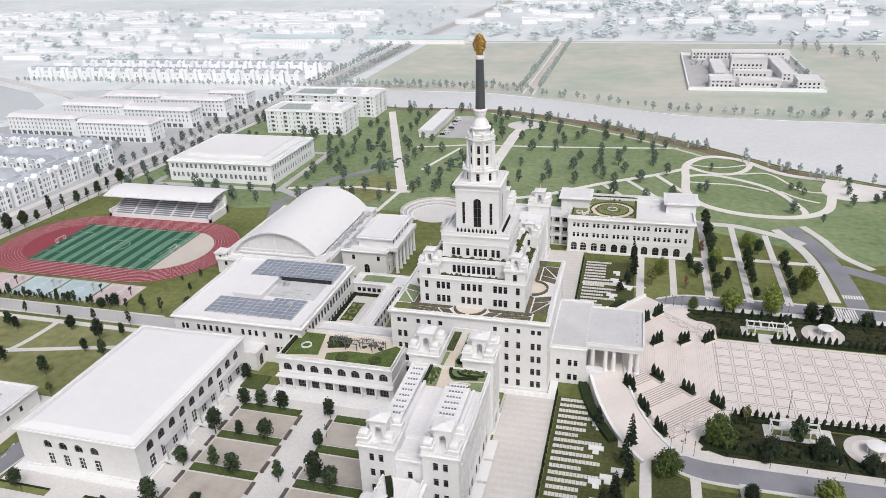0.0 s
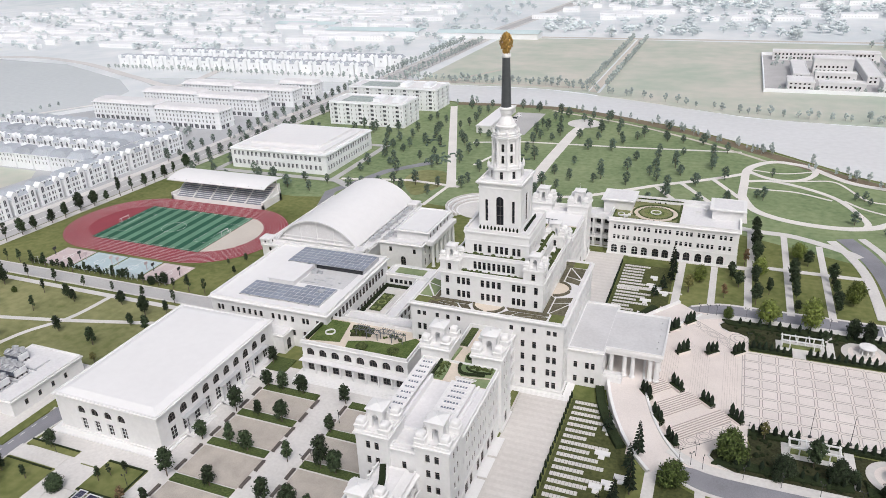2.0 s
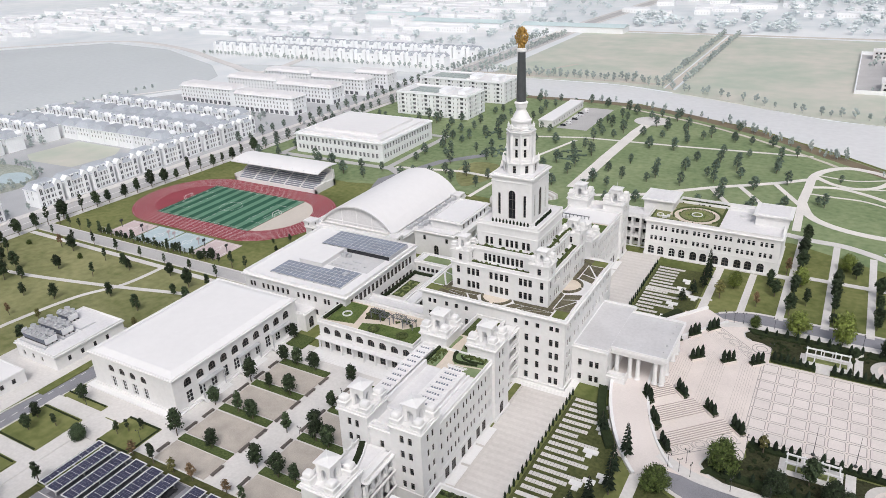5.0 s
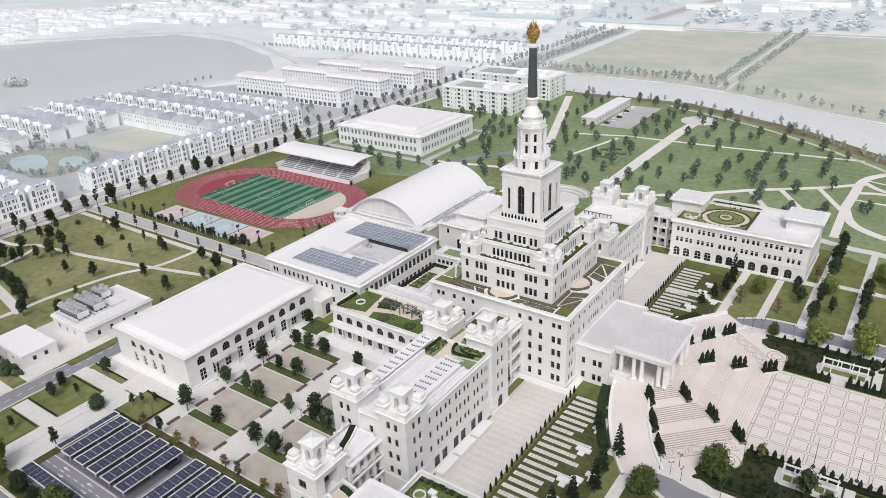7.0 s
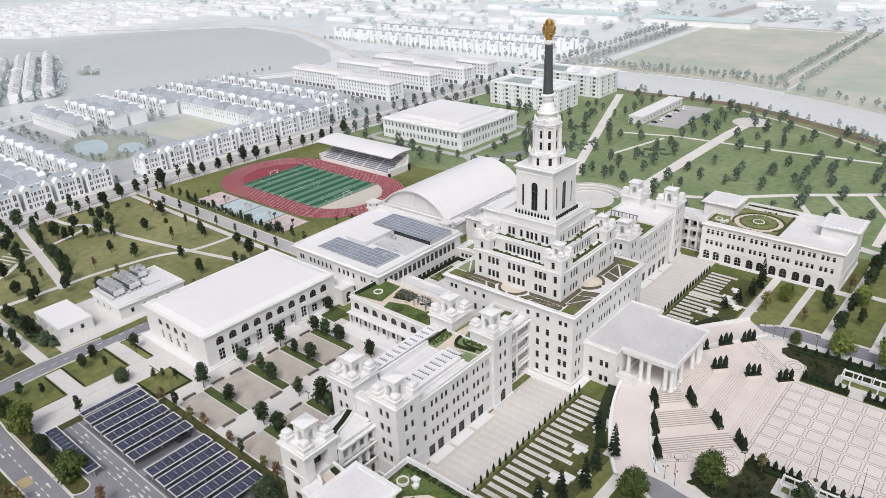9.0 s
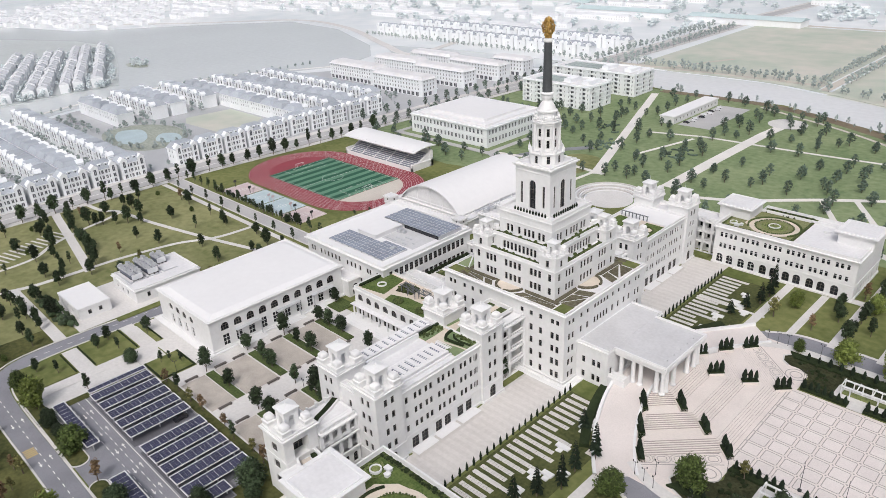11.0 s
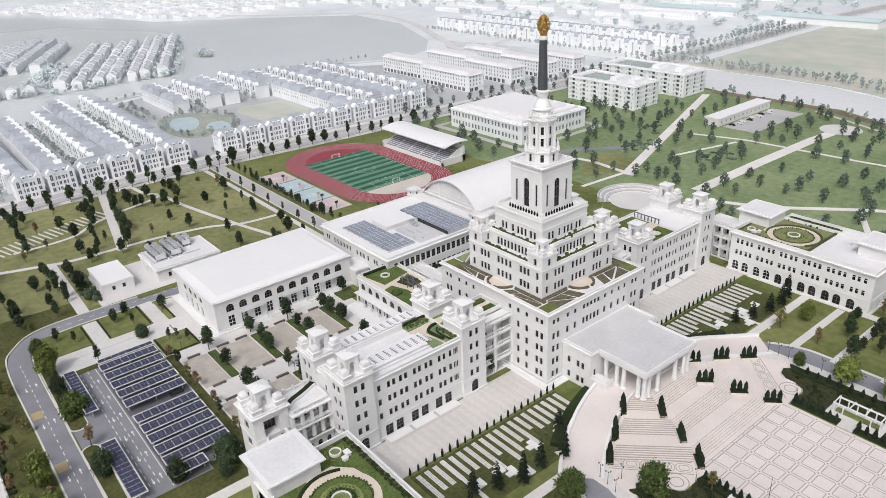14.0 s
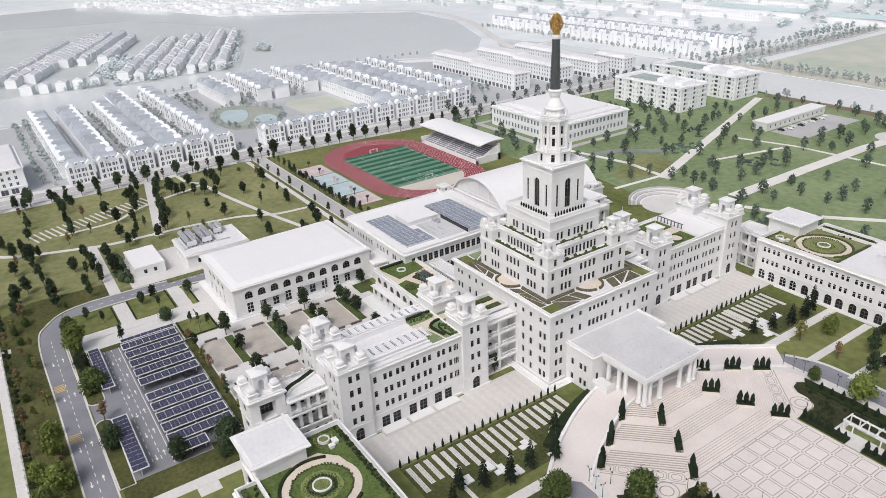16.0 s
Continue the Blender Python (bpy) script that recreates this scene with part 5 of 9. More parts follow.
    # roof garden at the end near the centre
    if sgn < 0:
 
        bm = bmesh.new()
        box(bm, -50.5, 152.8, 20.6, -33.9, 161.9, 20.78)
        box(bm, -47.9, 161.9, 20.6, -41.3, yb - 0.1, 20.8)
        part("garden_path", bm, CREAM, root, "cream paved roof garden path")
        for pts in ([(-50.4, 152.9), (-46.5, 152.9), (-46.6, 157), (-46.9, 160.6), (-48.0, 161.8), (-50.4, 161.8)],
                    [(-42.2, 152.9), (-34.0, 152.9), (-34.0, 156.8), (-38, 156.2), (-41.4, 155.2)],
                    [(-42.4, 156.4), (-38.3, 157.0), (-34.0, 157.7), (-34.0, 161.8), (-44.7, 161.8), (-44.5, 159.4), (-43.7, 157.6)],
                    [(-43.6, 162.3), (-41.4, 162.3), (-41.4, 169.8), (-43.6, 169.8), (-44.4, 166)], [(-47.8, 163), (-47.1, 163), (-46.7, 169.8), (-47.8, 169.8)]):
            bm = bmesh.new()
            prism(bm, pts, 20.7, 21.0)
            part("garden_bed", bm, LUSH, root, "green planted roof bed")
        for line, wd, top in ((curve_pts([(-36, 157.9), (-39.4, 157.3), (-42.2, 157.2), (-43.6, 158.6), (-44.2, 160.4), (-44.2, 161.6)], 4), 0.8, 21.5), ([(-50.0, 153.2), (-50.0, 161.6)], 0.7, 21.7), (curve_pts([(-34.6, 159.2), (-38.6, 158.8), (-41, 159.2), (-42.2, 160.4)], 4), 0.5, 21.4)):
            bm = bmesh.new()
            strip(bm, line, wd, 20.7, top)
            part("garden_hedge", bm, HEDGE, root, "dark clipped curved roof hedge")
        bm = bmesh.new()
        for k in range(34):
            clump(bm, (random.uniform(-49.4, -47.2), random.uniform(153.4, 161.4), 21.1), random.uniform(0.3, 0.6), k)
        for k in range(26):
            clump(bm, (random.uniform(-41, -34.8), random.uniform(159.8, 161.4), 21.1), random.uniform(0.3, 0.7), k)
        tagged(part("garden_shrubs", bm, GARDEN, root), "rounded green shrubs in the roof beds", kind="stuff")
        bm = bmesh.new()
        lathe(bm, -42.7, 165.2, [(1.1, 20.9), (1.1, 21.5), (0.8, 21.7), (0.3, 21.5)], 16)
        part("round_hedge", bm, HEDGE, root)
    else:
        for xs, ys, xe, ye in ((xa + 2.4, yb - 36, -46, yb - 23.6), (-41.6, yb - 39, xb - 1.4, yb - 24.2)):
            bm = bmesh.new()
            box(bm, xs, ys, 20.7, xe, ye, 20.92)
            part("roof_lawn", bm, ROOF_LAWN, root, "green lawn on the roof")
        bm = bmesh.new()
        box(bm, xa + 2, ya + tw + 0.2, 20.6, xb - 1.3, yb - 23, 20.8)
        part("garden_path", bm, CREAM, root, "cream paved roof garden path")
        bm = bmesh.new()
        lathe(bm, -38.5, yb - 31, [(2.6, 20.8), (2.6, 20.98)], 24)
        part("paved_circle", bm, CREAM, root)
        bm = bmesh.new()
        strip(bm, arc(-38.5, yb - 31, 2.9, 0, 360, 24)[:-1], 0.5, 20.8, 21.3, 0, True)
        part("garden_hedge", bm, GARDEN, root)
        bm = bmesh.new()
        for k in range(8):
            box(bm, xa + 2.6 + 1.6 * k, yb - 22.6, 20.6, xa + 2.9 + 1.6 * k, yb - 22.3, 22.6)
        box(bm, xa + 2.4, yb - 22.7, 22.6, xa + 14.4, yb - 22.2, 22.8)
        part("roof_trellis", bm, TRELLIS, root, "thin dark roof trellis")
    return root


wing("south_wing", -1, "white five-storey wing with lantern towers and roof garden")
wing("north_wing", 1, "white five-storey wing with lantern towers behind the centre")


def loggia(root, p, q, z0, floors, fh, bays, depth=0.7):
    """Open arcaded floors between piers, with balustrades."""
    L = math.hypot(q[0] - p[0], q[1] - p[1])
    d = ((q[0] - p[0]) / L, (q[1] - p[1]) / L)
    o = (d[1], -d[0])
    ang = math.atan2(d[1], d[0])
    m = Matrix.Translation((p[0], p[1], 0)) @ Matrix.Rotation(ang, 4, "Z")
    bm = bmesh.new()
    for k in range(bays + 1):
        u = L * k / bays
        box(bm, u - 0.5, 0, z0, u + 0.5, depth, z0 + floors * fh)
    for f in range(floors + 1):
        box(bm, -0.5, -0.15, z0 + f * fh - 0.55, L + 0.5, depth + 0.1, z0 + f * fh + 0.1)
    for f in range(floors + 1):
        if f:
            z = z0 + f * fh
            box(bm, 0, 0.1, z + 0.95, L, 0.5, z + 1.15)
            for k in range(bays * 7):
                u = L * (k + 0.5) / (bays * 7)
                box(bm, u - 0.14, 0.15, z + 0.1, u + 0.14, 0.45, z + 0.95)
    bm.transform(m)
    part("loggia", bm, TRIM, root, "open white loggia with balustrades")


def link(name, sgn):
    """Blocks joining wing and centre, and the wing's far end with its loggia and end tower."""
    ya, yb = sorted((CY + sgn * 22.6, CY + sgn * 36.6))
    root = thing(name, -45, (ya + yb) / 2, 0, "white linking block with open galleries", "building")
    block(root, -49.6, ya, -40.2, yb, 0, 19.0, E=grid([3.5, 7, 10.5], (1.5, 6, 10.5, 15), 1.3, 2.4), W=grid([3.5, 7, 10.5], (1.5, 6, 10.5, 15), 1.3, 2.4), par=1.4)
    for nm, x0, x1, h, mat in (("roof_path", -46.4, -44.6, 0.2, CREAM), ("roof_bed", -48.9, -46.7, 0.45, GARDEN), ("roof_bed", -44.3, -41.0, 0.45, GARDEN)):
        bm = bmesh.new()
        box(bm, x0, ya + 0.8, 19.0, x1, yb - 0.8, 19.0 + h)
        part(nm, bm, mat, root)
    p, q = ((-35.5, ya), (-35.5, yb))
    loggia(root, p, q, 0.3, 4, 4.6, 2)
    bm = bmesh.new()
    box(bm, -40.2, ya, 18.4, -35, yb, 19.0)
    part("gallery_roof", bm, TRIM, root)
    return root


link("south_link", -1)
link("north_link", 1)

end = thing("south_gallery", -46, 110, 0, "white three-storey gallery with curved roof bed and lantern tower", "building")
block(end, -51.0, 110.2, -43.6, 121.9, 0, 16.0, E=grid([2.0, 4.6, 7.2, 9.8], (7.2, 11.9), 2.0, 3.2), W=grid([3, 6, 9], (1.5, 6.6, 11.2), 1.3, 2.3), par=0.0)
loggia(end, (-40.8, 110.4), (-40.8, 121.6), 6.4, 2, 4.75, 4)
bm = bmesh.new()
facade(end, bm, (-40.9, 110.2), (-40.9, 121.8), 0, 6.2, [(1.6 + 2.8 * k, 1.2, 1.5, 3.2, "arch") for k in range(4)], 0.5)
part("arcade_wall", bm, WHITE, end)
for z in (6.0, 10.75, 15.4):
    bm = bmesh.new()
    box(bm, -43.6, 110.2, z, -40.2, 121.9, z + 0.5)
    part("gallery_floor", bm, TRIM, end)
bm = bmesh.new()
strip(bm, curve_pts([(-44.4, 111), (-46.4, 113.4), (-47.6, 117), (-49.6, 121.6)]), 1.5, 16.0, 16.8)
part("roof_bed", bm, HEDGE, end, "curved dark planted roof bed")
bm = bmesh.new()
strip(bm, curve_pts([(-43.4, 111), (-45.3, 113.6), (-46.5, 117.2), (-48.4, 121.6)]), 0.35, 16.0, 16.95)
part("curved_parapet", bm, TRIM, end)
for k in range(4):
    bm = bmesh.new()
    ya, yb = 110.6 + 2.9 * k, 112.9 + 2.9 * k
    box(bm, -51.0, ya - 0.5, 16.0, -50.4, ya, 17.7)
    box(bm, -50.9, ya, 16.9, -50.5, yb, 17.15)
    for j in range(6):
        box(bm, -50.85, ya + 0.15 + 0.38 * j, 16.0, -50.6, ya + 0.35 + 0.38 * j, 16.9)
    part("balustrade", bm, TRIM, end)
# end tower: its east side opens onto the bridge
tx0, tx1, ty0, ty1 = -51.4, -42.0, 100.3, 110.1
block(end, tx0, ty0, tx1, ty1, 0, 19.4, E=[(4.9, 12.2, 4.4, 5.2, "portal")], S=grid([4.7], (3.6, 8.6, 14.0), 2.6, 2.6), W=grid([3.0, 6.4], (2, 6.5, 11.4), 1.2, 2.2), par=0.5, out=0.6, bands=(12.2,))
lantern(BELVEDERE, end, (tx0 + tx1) / 2, (ty0 + ty1) / 2, 19.5, 1.05)
block(end, -41.9, 98.4, -29.7, 108.6, 0, 11.0, S=grid([3, 6, 9], (2, 6), 1.2, 2.2), N=grid([3, 6, 9], (2, 6), 1.2, 2.2), par=0.0)
bm = bmesh.new()
strip(bm, curve_pts([(-41.6, 105.2), (-38.4, 104.4), (-35.6, 102.0), (-30.0, 100.6)]), 2.6, 11.0, 11.25)
part("bridge_path", bm, CREAM, end, "curving cream path on the bridge roof")
bm = bmesh.new()
strip(bm, curve_pts([(-41.4, 107.6), (-38.2, 106.9), (-34.8, 104.9), (-30.2, 103.2)]), 1.3, 11.0, 11.8)
part("bridge_hedge", bm, HEDGE, end, "curved dark planting beside the bridge path")
for line in ([(-41.7, 108.4), (-37.6, 107.9), (-33.8, 106.3), (-30.0, 104.6)], [(-41.7, 103.2), (-39.4, 102.2), (-36.4, 100.2), (-30.0, 98.9)]):
    bm = bmesh.new()
    strip(bm, curve_pts(line), 0.45, 11.0, 12.5)
    strip(bm, curve_pts(line), 0.75, 12.5, 12.75)
    part("curved_parapet", bm, TRIM, end)


def low_block(name, sgn, label):
    """A three-storey end building with a roof garden and square rooftop pavilions."""
    front = CY + sgn * (89.8 if sgn < 0 else 86.4)
    back = front + sgn * 30
    ya, yb = sorted((front, back))
    root = thing(name, 1, (ya + yb) / 2, 0, label, "building")
    xa, xb = -25.0, 27.5
    L = xb - xa
    us = [2.6 + k * 1.75 + (k // 2) * 0.35 + (k // 4) * 0.9 for k in range(24)]
    arches = [(2.8 + k * 4.0 + (k // 2) * 0.7, 0.6, 2.7, 3.9, "arch white" if k < 4 else "arch") for k in range(11)]
    ops = grid([u for u in us if u < L - 2], (7.0, 11.6), 1.2, 2.1, "white") + arches
    flip = [(L - u, s, w, h, k) for u, s, w, h, k in ops]
    side = grid([3, 5, 9, 12, 15, 18, 21, 25, 27], (1.5, 7.0, 11.6), 1.2, 2.2)
    mid = front + sgn * 24.8
    yc, yd = sorted((front, mid))
    block(root, xa, yc, xb, yd, 0, 15.8, S=ops if sgn > 0 else (), N=flip if sgn < 0 else (), E=side[:7], W=side[:7], par=1.3, bands=(5.6,), plinth=0.8, deck=PALE_DECK, out=0.7)
    yc, yd = sorted((mid + sgn * 0.05, back))
    block(root, -16.9, yc, xb - 0.05, yd, 0, 15.7, E=side[:2], W=side[:1], par=1.3, bands=(5.6,), plinth=0.8, deck=PALE_DECK, out=0.65)
    for kx in (-29.5, 16.0):
        kya, kyb = sorted((front + sgn * 12.2, front + sgn * 24.8))
        block(root, kx, kya, kx + 12.4, kyb, 0.0 if kx < -25 else 15.8, 20.6, S=grid([3, 9], (8.5,), 1.2, 2.2) if kx < -25 else (), W=grid([2.5, 6, 9.5], (2, 7, 11.6), 1.2, 2.2), par=0.25, deck=PALE_DECK, out=1.1)
    zr = 15.9
    lx = 9.0 if sgn < 0 else 3.6
    lawn, border = (ROOF_LAWN, GARDEN) if sgn < 0 else (PALE_LAWN, BED)
    bm = bmesh.new()
    prism(bm, [(xa + 0.8, front + sgn * 0.8), (lx, front + sgn * 0.8), (lx, front + sgn * 29), (-17, front + sgn * 29), (-17, front + sgn * 12), (xa + 0.8, front + sgn * 12)][::int(sgn)], zr, zr + 0.15)
    part("roof_lawn", bm, lawn, root, "mown roof garden lawn")
    cx, cy = -6.8, front + sgn * (13.2 if sgn < 0 else 11.6)
    bm = bmesh.new()
    lathe(bm, cx, cy, [(9.1, zr), (9.1, zr + 0.22)], 48)
    prism(bm, [(-17.6, front + sgn * 9.4), (-13.6, front + sgn * 5.6), (-10.4, front + sgn * 4.9), (-13.0, front + sgn * 10.0), (-15.6, front + sgn * 16.4), (-17.6, front + sgn * 16.4)][::int(sgn)], zr, zr + 0.212)
    part("garden_ring_path", bm, CREAM, root, "round cream garden path")
    for r, z, mt, nm in ((7.2, 0.32, border, "flower_border"), (6.8, 0.36, lawn, "round_lawn"), (4.9, 0.44, FLOWER, "flower_ring"), (3.6, 0.5, border, "inner_bed")):
        bm = bmesh.new()
        lathe(bm, cx, cy, [(r, zr + 0.1), (r, zr + z - 0.06), (r - 0.12, zr + z)], 40)
        part(nm, bm, mt, root)
    for ring_r, mt, size, turns in ((7.0, border, (0.2, 0.36), 60), (4.5, FLOWER, (0.22, 0.4), 44), (4.0, lawn, (0.2, 0.36), 30), (3.1, HEDGE if sgn < 0 else FLOWER, (0.25, 0.45), 26)):
        bm = bmesh.new()
        for k in range(turns):
            a = 2 * math.pi * k / turns
            rr = ring_r + random.uniform(-0.3, 0.3)
            bmesh.ops.create_icosphere(bm, subdivisions=1, radius=random.uniform(*size), matrix=Matrix.Translation((cx + rr * math.cos(a), cy + rr * math.sin(a), zr + 0.45)))
        tagged(part("planting_ring", bm, mt, root), "low mixed border plants", kind="stuff")
    bx, by = xa + 4.2, front + sgn * 6.2
    for fx, fy, r in ((cx, cy, 2.1), (bx, by, 1.35)):
        bm = bmesh.new()
        strip(bm, arc(fx, fy, r, 0, 360, 28)[:-1], 0.34, zr, zr + 0.85, 0, True)
        part("fountain_basin", bm, TRIM, root, "round white stone basin")
        bm = bmesh.new()
        lathe(bm, fx, fy, [(r - 0.16, zr), (r - 0.16, zr + 0.6)], 20)
        for k in range(22):
            a = 2.4 * k
            bmesh.ops.create_icosphere(bm, subdivisions=1, radius=random.uniform(0.16, 0.32), matrix=Matrix.Translation((fx + (r - 0.4) * (k / 22) ** 0.5 * math.cos(a), fy + (r - 0.4) * (k / 22) ** 0.5 * math.sin(a), zr + 0.65)))
        part("basin_planting", bm, FLOWER, root)
    bm = bmesh.new()
    for k in range(40):
        a = 2 * math.pi * k / 40
        rr = 2.35 + random.uniform(-0.45, 0.45)
        bmesh.ops.create_icosphere(bm, subdivisions=1, radius=random.uniform(0.18, 0.32), matrix=Matrix.Translation((bx + rr * math.cos(a), by + rr * math.sin(a), zr + 0.25)))
    tagged(part("planting_ring", bm, FLOWER, root), "low mixed border plants", kind="stuff")
    # dark border along the path and the parapet
    bm = bmesh.new()
    strip(bm, arc(cx, cy, 9.6, sgn * -150 if sgn > 0 else 150, sgn * -400 if sgn > 0 else 400, 48), 0.7, zr, zr + 0.6)
    part("ring_hedge", bm, HEDGE if sgn < 0 else BED, root)
    bm = bmesh.new()
    for px0, py0, px1, py1 in ((xa + 0.9, 0.9, lx - 0.2, 2.2), (lx - 1.0, 2.3, lx, 28), (xa + 0.9, 2.3, xa + 1.6, 11.5), (-16.5, 27.6, lx - 1.1, 28.8)):
        ya2, yb2 = sorted((front + sgn * py0, front + sgn * py1))
        box(bm, px0, ya2, zr, px1, yb2, zr + 0.45)
    part("border_bed", bm, GARDEN, root)
    bm = bmesh.new()
    for k in range(150):
        px, py = random.uniform(xa + 1.2, lx - 0.4), front + sgn * (random.uniform(1.1, 2.2) if k % 3 else random.uniform(24, 28.4))
        if not (px < -16 and abs(py - front) > 11):
            bmesh.ops.create_icosphere(bm, subdivisions=1, radius=random.uniform(0.25, 0.5), matrix=Matrix.Translation((px, py, zr + 0.4)))
    tagged(part("garden_shrubs", bm, HEDGE, root), "low mixed shrubs", kind="stuff")
    for fx, fy, w in ((xa + 6.4, front + sgn * 4.2, 1.7), (xa + 7.7, front + sgn * 5.6, 1.0), (10.5, front + sgn * 18, 2.0), (13, front + sgn * 21, 1.4)):
        bm = bmesh.new()
        box(bm, fx - w / 2, fy - 0.6, zr, fx + w / 2, fy + 0.6, zr + 0.9)
        box(bm, fx - w / 2 - 0.15, fy - 0.75, zr + 0.9, fx + w / 2 + 0.15, fy + 0.75, zr + 1.05)
        part("roof_plant_box", bm, TRIM, root)
    return root


low_block("south_end_building", -1, "low white building with a round roof garden")
low_block("north_end_building", 1, "low white arcaded building with a round roof garden")
gal = thing("north_gallery", -29, 300, 0, "white three-storey arcaded gallery", "building")
loggia(gal, (-39.6, 299), (-25.2, 299), 0.3, 3, 4.6, 4)
block(gal, -39.6, 301.4, -25.2, 309, 0, 14, S=grid([1.9, 5.4, 9.0, 12.5], (1.5, 6, 10.5), 1.9, 2.8), par=0.8)
bm = bmesh.new()
box(bm, -39.8, 299.6, 13.7, -25.2, 301.4, 14.15)
part("gallery_roof", bm, TRIM, gal)

# great hall
hall = thing("great_hall", -138, 149.6, 0, "long white hall with arched windows and a plain white roof", "building")
hx0, hx1, hy0, hy1 = -157.4, -119.6, 121.6, 177.6
au = [5.6 + 5.0 * k for k in range(10)]
sa = [9.4 + 5.0 * k for k in range(4)]
hE = [(u, 7.4, 3.0, 3.0, "arch") for u in au] + [(u, 1.5, 2.5, 4.3, "white") for u in au]
hS = [(u, 7.4, 2.7, 2.6, "arch") for u in sa] + [(u, 1.7, 2.2, 4.0, "white") for u in sa]
block(hall, hx0, hy0, hx1, hy1, 0, 12.6, S=hS, E=hE, par=0.3, deck=MEMBRANE, out=0.6, plinth=1.1)
bm = bmesh.new()
v = [bm.verts.new(c) for c in ((hx0 + 0.6, hy0 + 0.6, 12.66), (hx1 - 0.6, hy0 + 0.6, 12.66), (hx1 - 0.6, hy1 - 0.6, 12.66), (hx0 + 0.6, hy1 - 0.6, 12.66), (hx0 + 3, hy0 + 3, 13.4), (hx1 - 3, hy0 + 3, 13.4), (hx1 - 3, hy1 - 3, 13.4), (hx0 + 3, hy1 - 3, 13.4))]
for q in ((0, 1, 5, 4), (1, 2, 6, 5), (2, 3, 7, 6), (3, 0, 4, 7), (4, 5, 6, 7)):
    bm.faces.new([v[i] for i in q])
part("roof_slope", bm, MEMBRANE, hall, "plain white membrane roof")
for u in (14.0, 30.5, 46.0):
    bm = bmesh.new()
    box(bm, hx1, hy0 + u - 5, 6.1, hx1 + 1.7, hy0 + u + 5, 6.25)
    for k in (-4.5, 4.5):
        box(bm, hx1 + 1.3, hy0 + u + k - 0.15, 0, hx1 + 1.6, hy0 + u + k + 0.15, 6.1)
    part("glass_canopy", bm, STEEL, hall)
    bm = bmesh.new()
    for k in range(4):
        box(bm, hx1 + 0.3, hy0 + u - 5.4, 0, hx1 + 3.4 - 0.6 * k, hy0 + u + 5.4, 0.25 + 0.22 * k)
    part("entrance_steps", bm, TRIM, hall)
bm = bmesh.new()
ring(bm, hx0 - 2.5, hy0 - 2.5, hx1 + 1.2, hy1 + 1.2, 0, 0.5, 2.4)
part("base_step", bm, TRIM, hall)
bm = bmesh.new()
block(hall, hx1 - 6, hy1, hx1 + 4, hy1 + 6.2, 0, 7.2, E=[(3.1, 0.6, 2.6, 4.4, "arch")], par=0.4)

# library with roof solar panels
lib = thing("library", -125, 207, 0, "white two-storey library with solar panels round a roof court", "building")
lx0, lx1, ly0, ly1 = -149, -101.2, 183.4, 231
lu = [3, 4.6, 9, 11.4, 13.8, 16.2, 18.6, 21, 26, 28.6, 31, 34, 38.4, 40, 44]
lS = grid(lu, (9.6, 4.2), 1.25, 2.3)
block(lib, lx0, ly0, lx1, ly1, 0, 14.6, S=lS, E=grid(even(47, 16, 4), (9.0,), 2.0, 3.2) + grid(even(47, 16, 4), (3.0,), 2.0, 3.2), par=1.0, deck=MEMBRANE, out=0.9)
bm = bmesh.new()
box(bm, -134.6, 199.2, 14.7, -123.8, 213.6, 16.4)
box(bm, -134.9, 198.9, 16.4, -123.5, 213.9, 16.7)
part("roof_penthouse", bm, MEMBRANE, lib)
bm = bmesh.new()
box(bm, -123.4, 202.2, 14.68, -105, 215, 14.74)
part("court_floor", bm, DECK, lib)
# Dark sheet added for the shaded gap below the raised array.
bm = bmesh.new()
box(bm, -123.4, 214.9, 14.7, -103.6, 215.15, 16.15)
part("court_shadow_wall", bm, GLASS, lib, "dark sheet for the shade under the panels")
for q in [(-122.8, 210, 14.7, -120.6, 212.2, 16.1), (-120.2, 210.4, 14.7, -118.8, 211.8, 15.7), (-112, 196.5, 15.0, -110.3, 198.6, 15.8)] + [(-122.6 + 3.4 * k, 203.4 + 2.4 * (k % 3), 14.7, -116 + 2.0 * k, 203.8 + 2.4 * (k % 3), 15.0) for k in range(5)]:
    bm = bmesh.new()
    box(bm, *q)
    part("roof_duct", bm, STEEL, lib, "small grey roof duct")
bm = bmesh.new()
box(bm, 0.02, 0.02, 0, 4.1, 2.16, 0.06, 1)
for k in range(2):
    box(bm, 0.1 + 2.04 * k, 0.1, 0.06, 2.0 + 2.04 * k, 2.08, 0.075, 0)
PANEL = mesh_of("solar_panel", bm, [ROOF_CELL, SOLAR_FRAME])
for ax, ay, nx, ny, zz in ((-139.5, 187.6, 16, 6, 15.2), (-136.4, 215.3, 16, 6, 16.2)):
    arr = thing("rooftop_solar_array", ax + nx, ay + ny * 0.6, 14.6, "blue-grey rooftop solar panels in close rows", "solar panels")
    for i in range(nx // 2):
        for j in range(ny):
            if zz > 16 or j < 5 or ax + 4.12 * i > -123:
                place("panel", PANEL, arr, ax + 4.12 * i, ay + 2.18 * j, zz)
    for i in range(nx // 2 + 1):
        bm = bmesh.new()
        box(bm, ax + 4.12 * i, ay, 14.6, ax + 4.12 * i + 0.15, ay + 2.18 * (ny if zz > 16 or ax + 4.12 * i > -123 else 5), zz - 0.02)
        part("rail", bm, STEEL, arr)

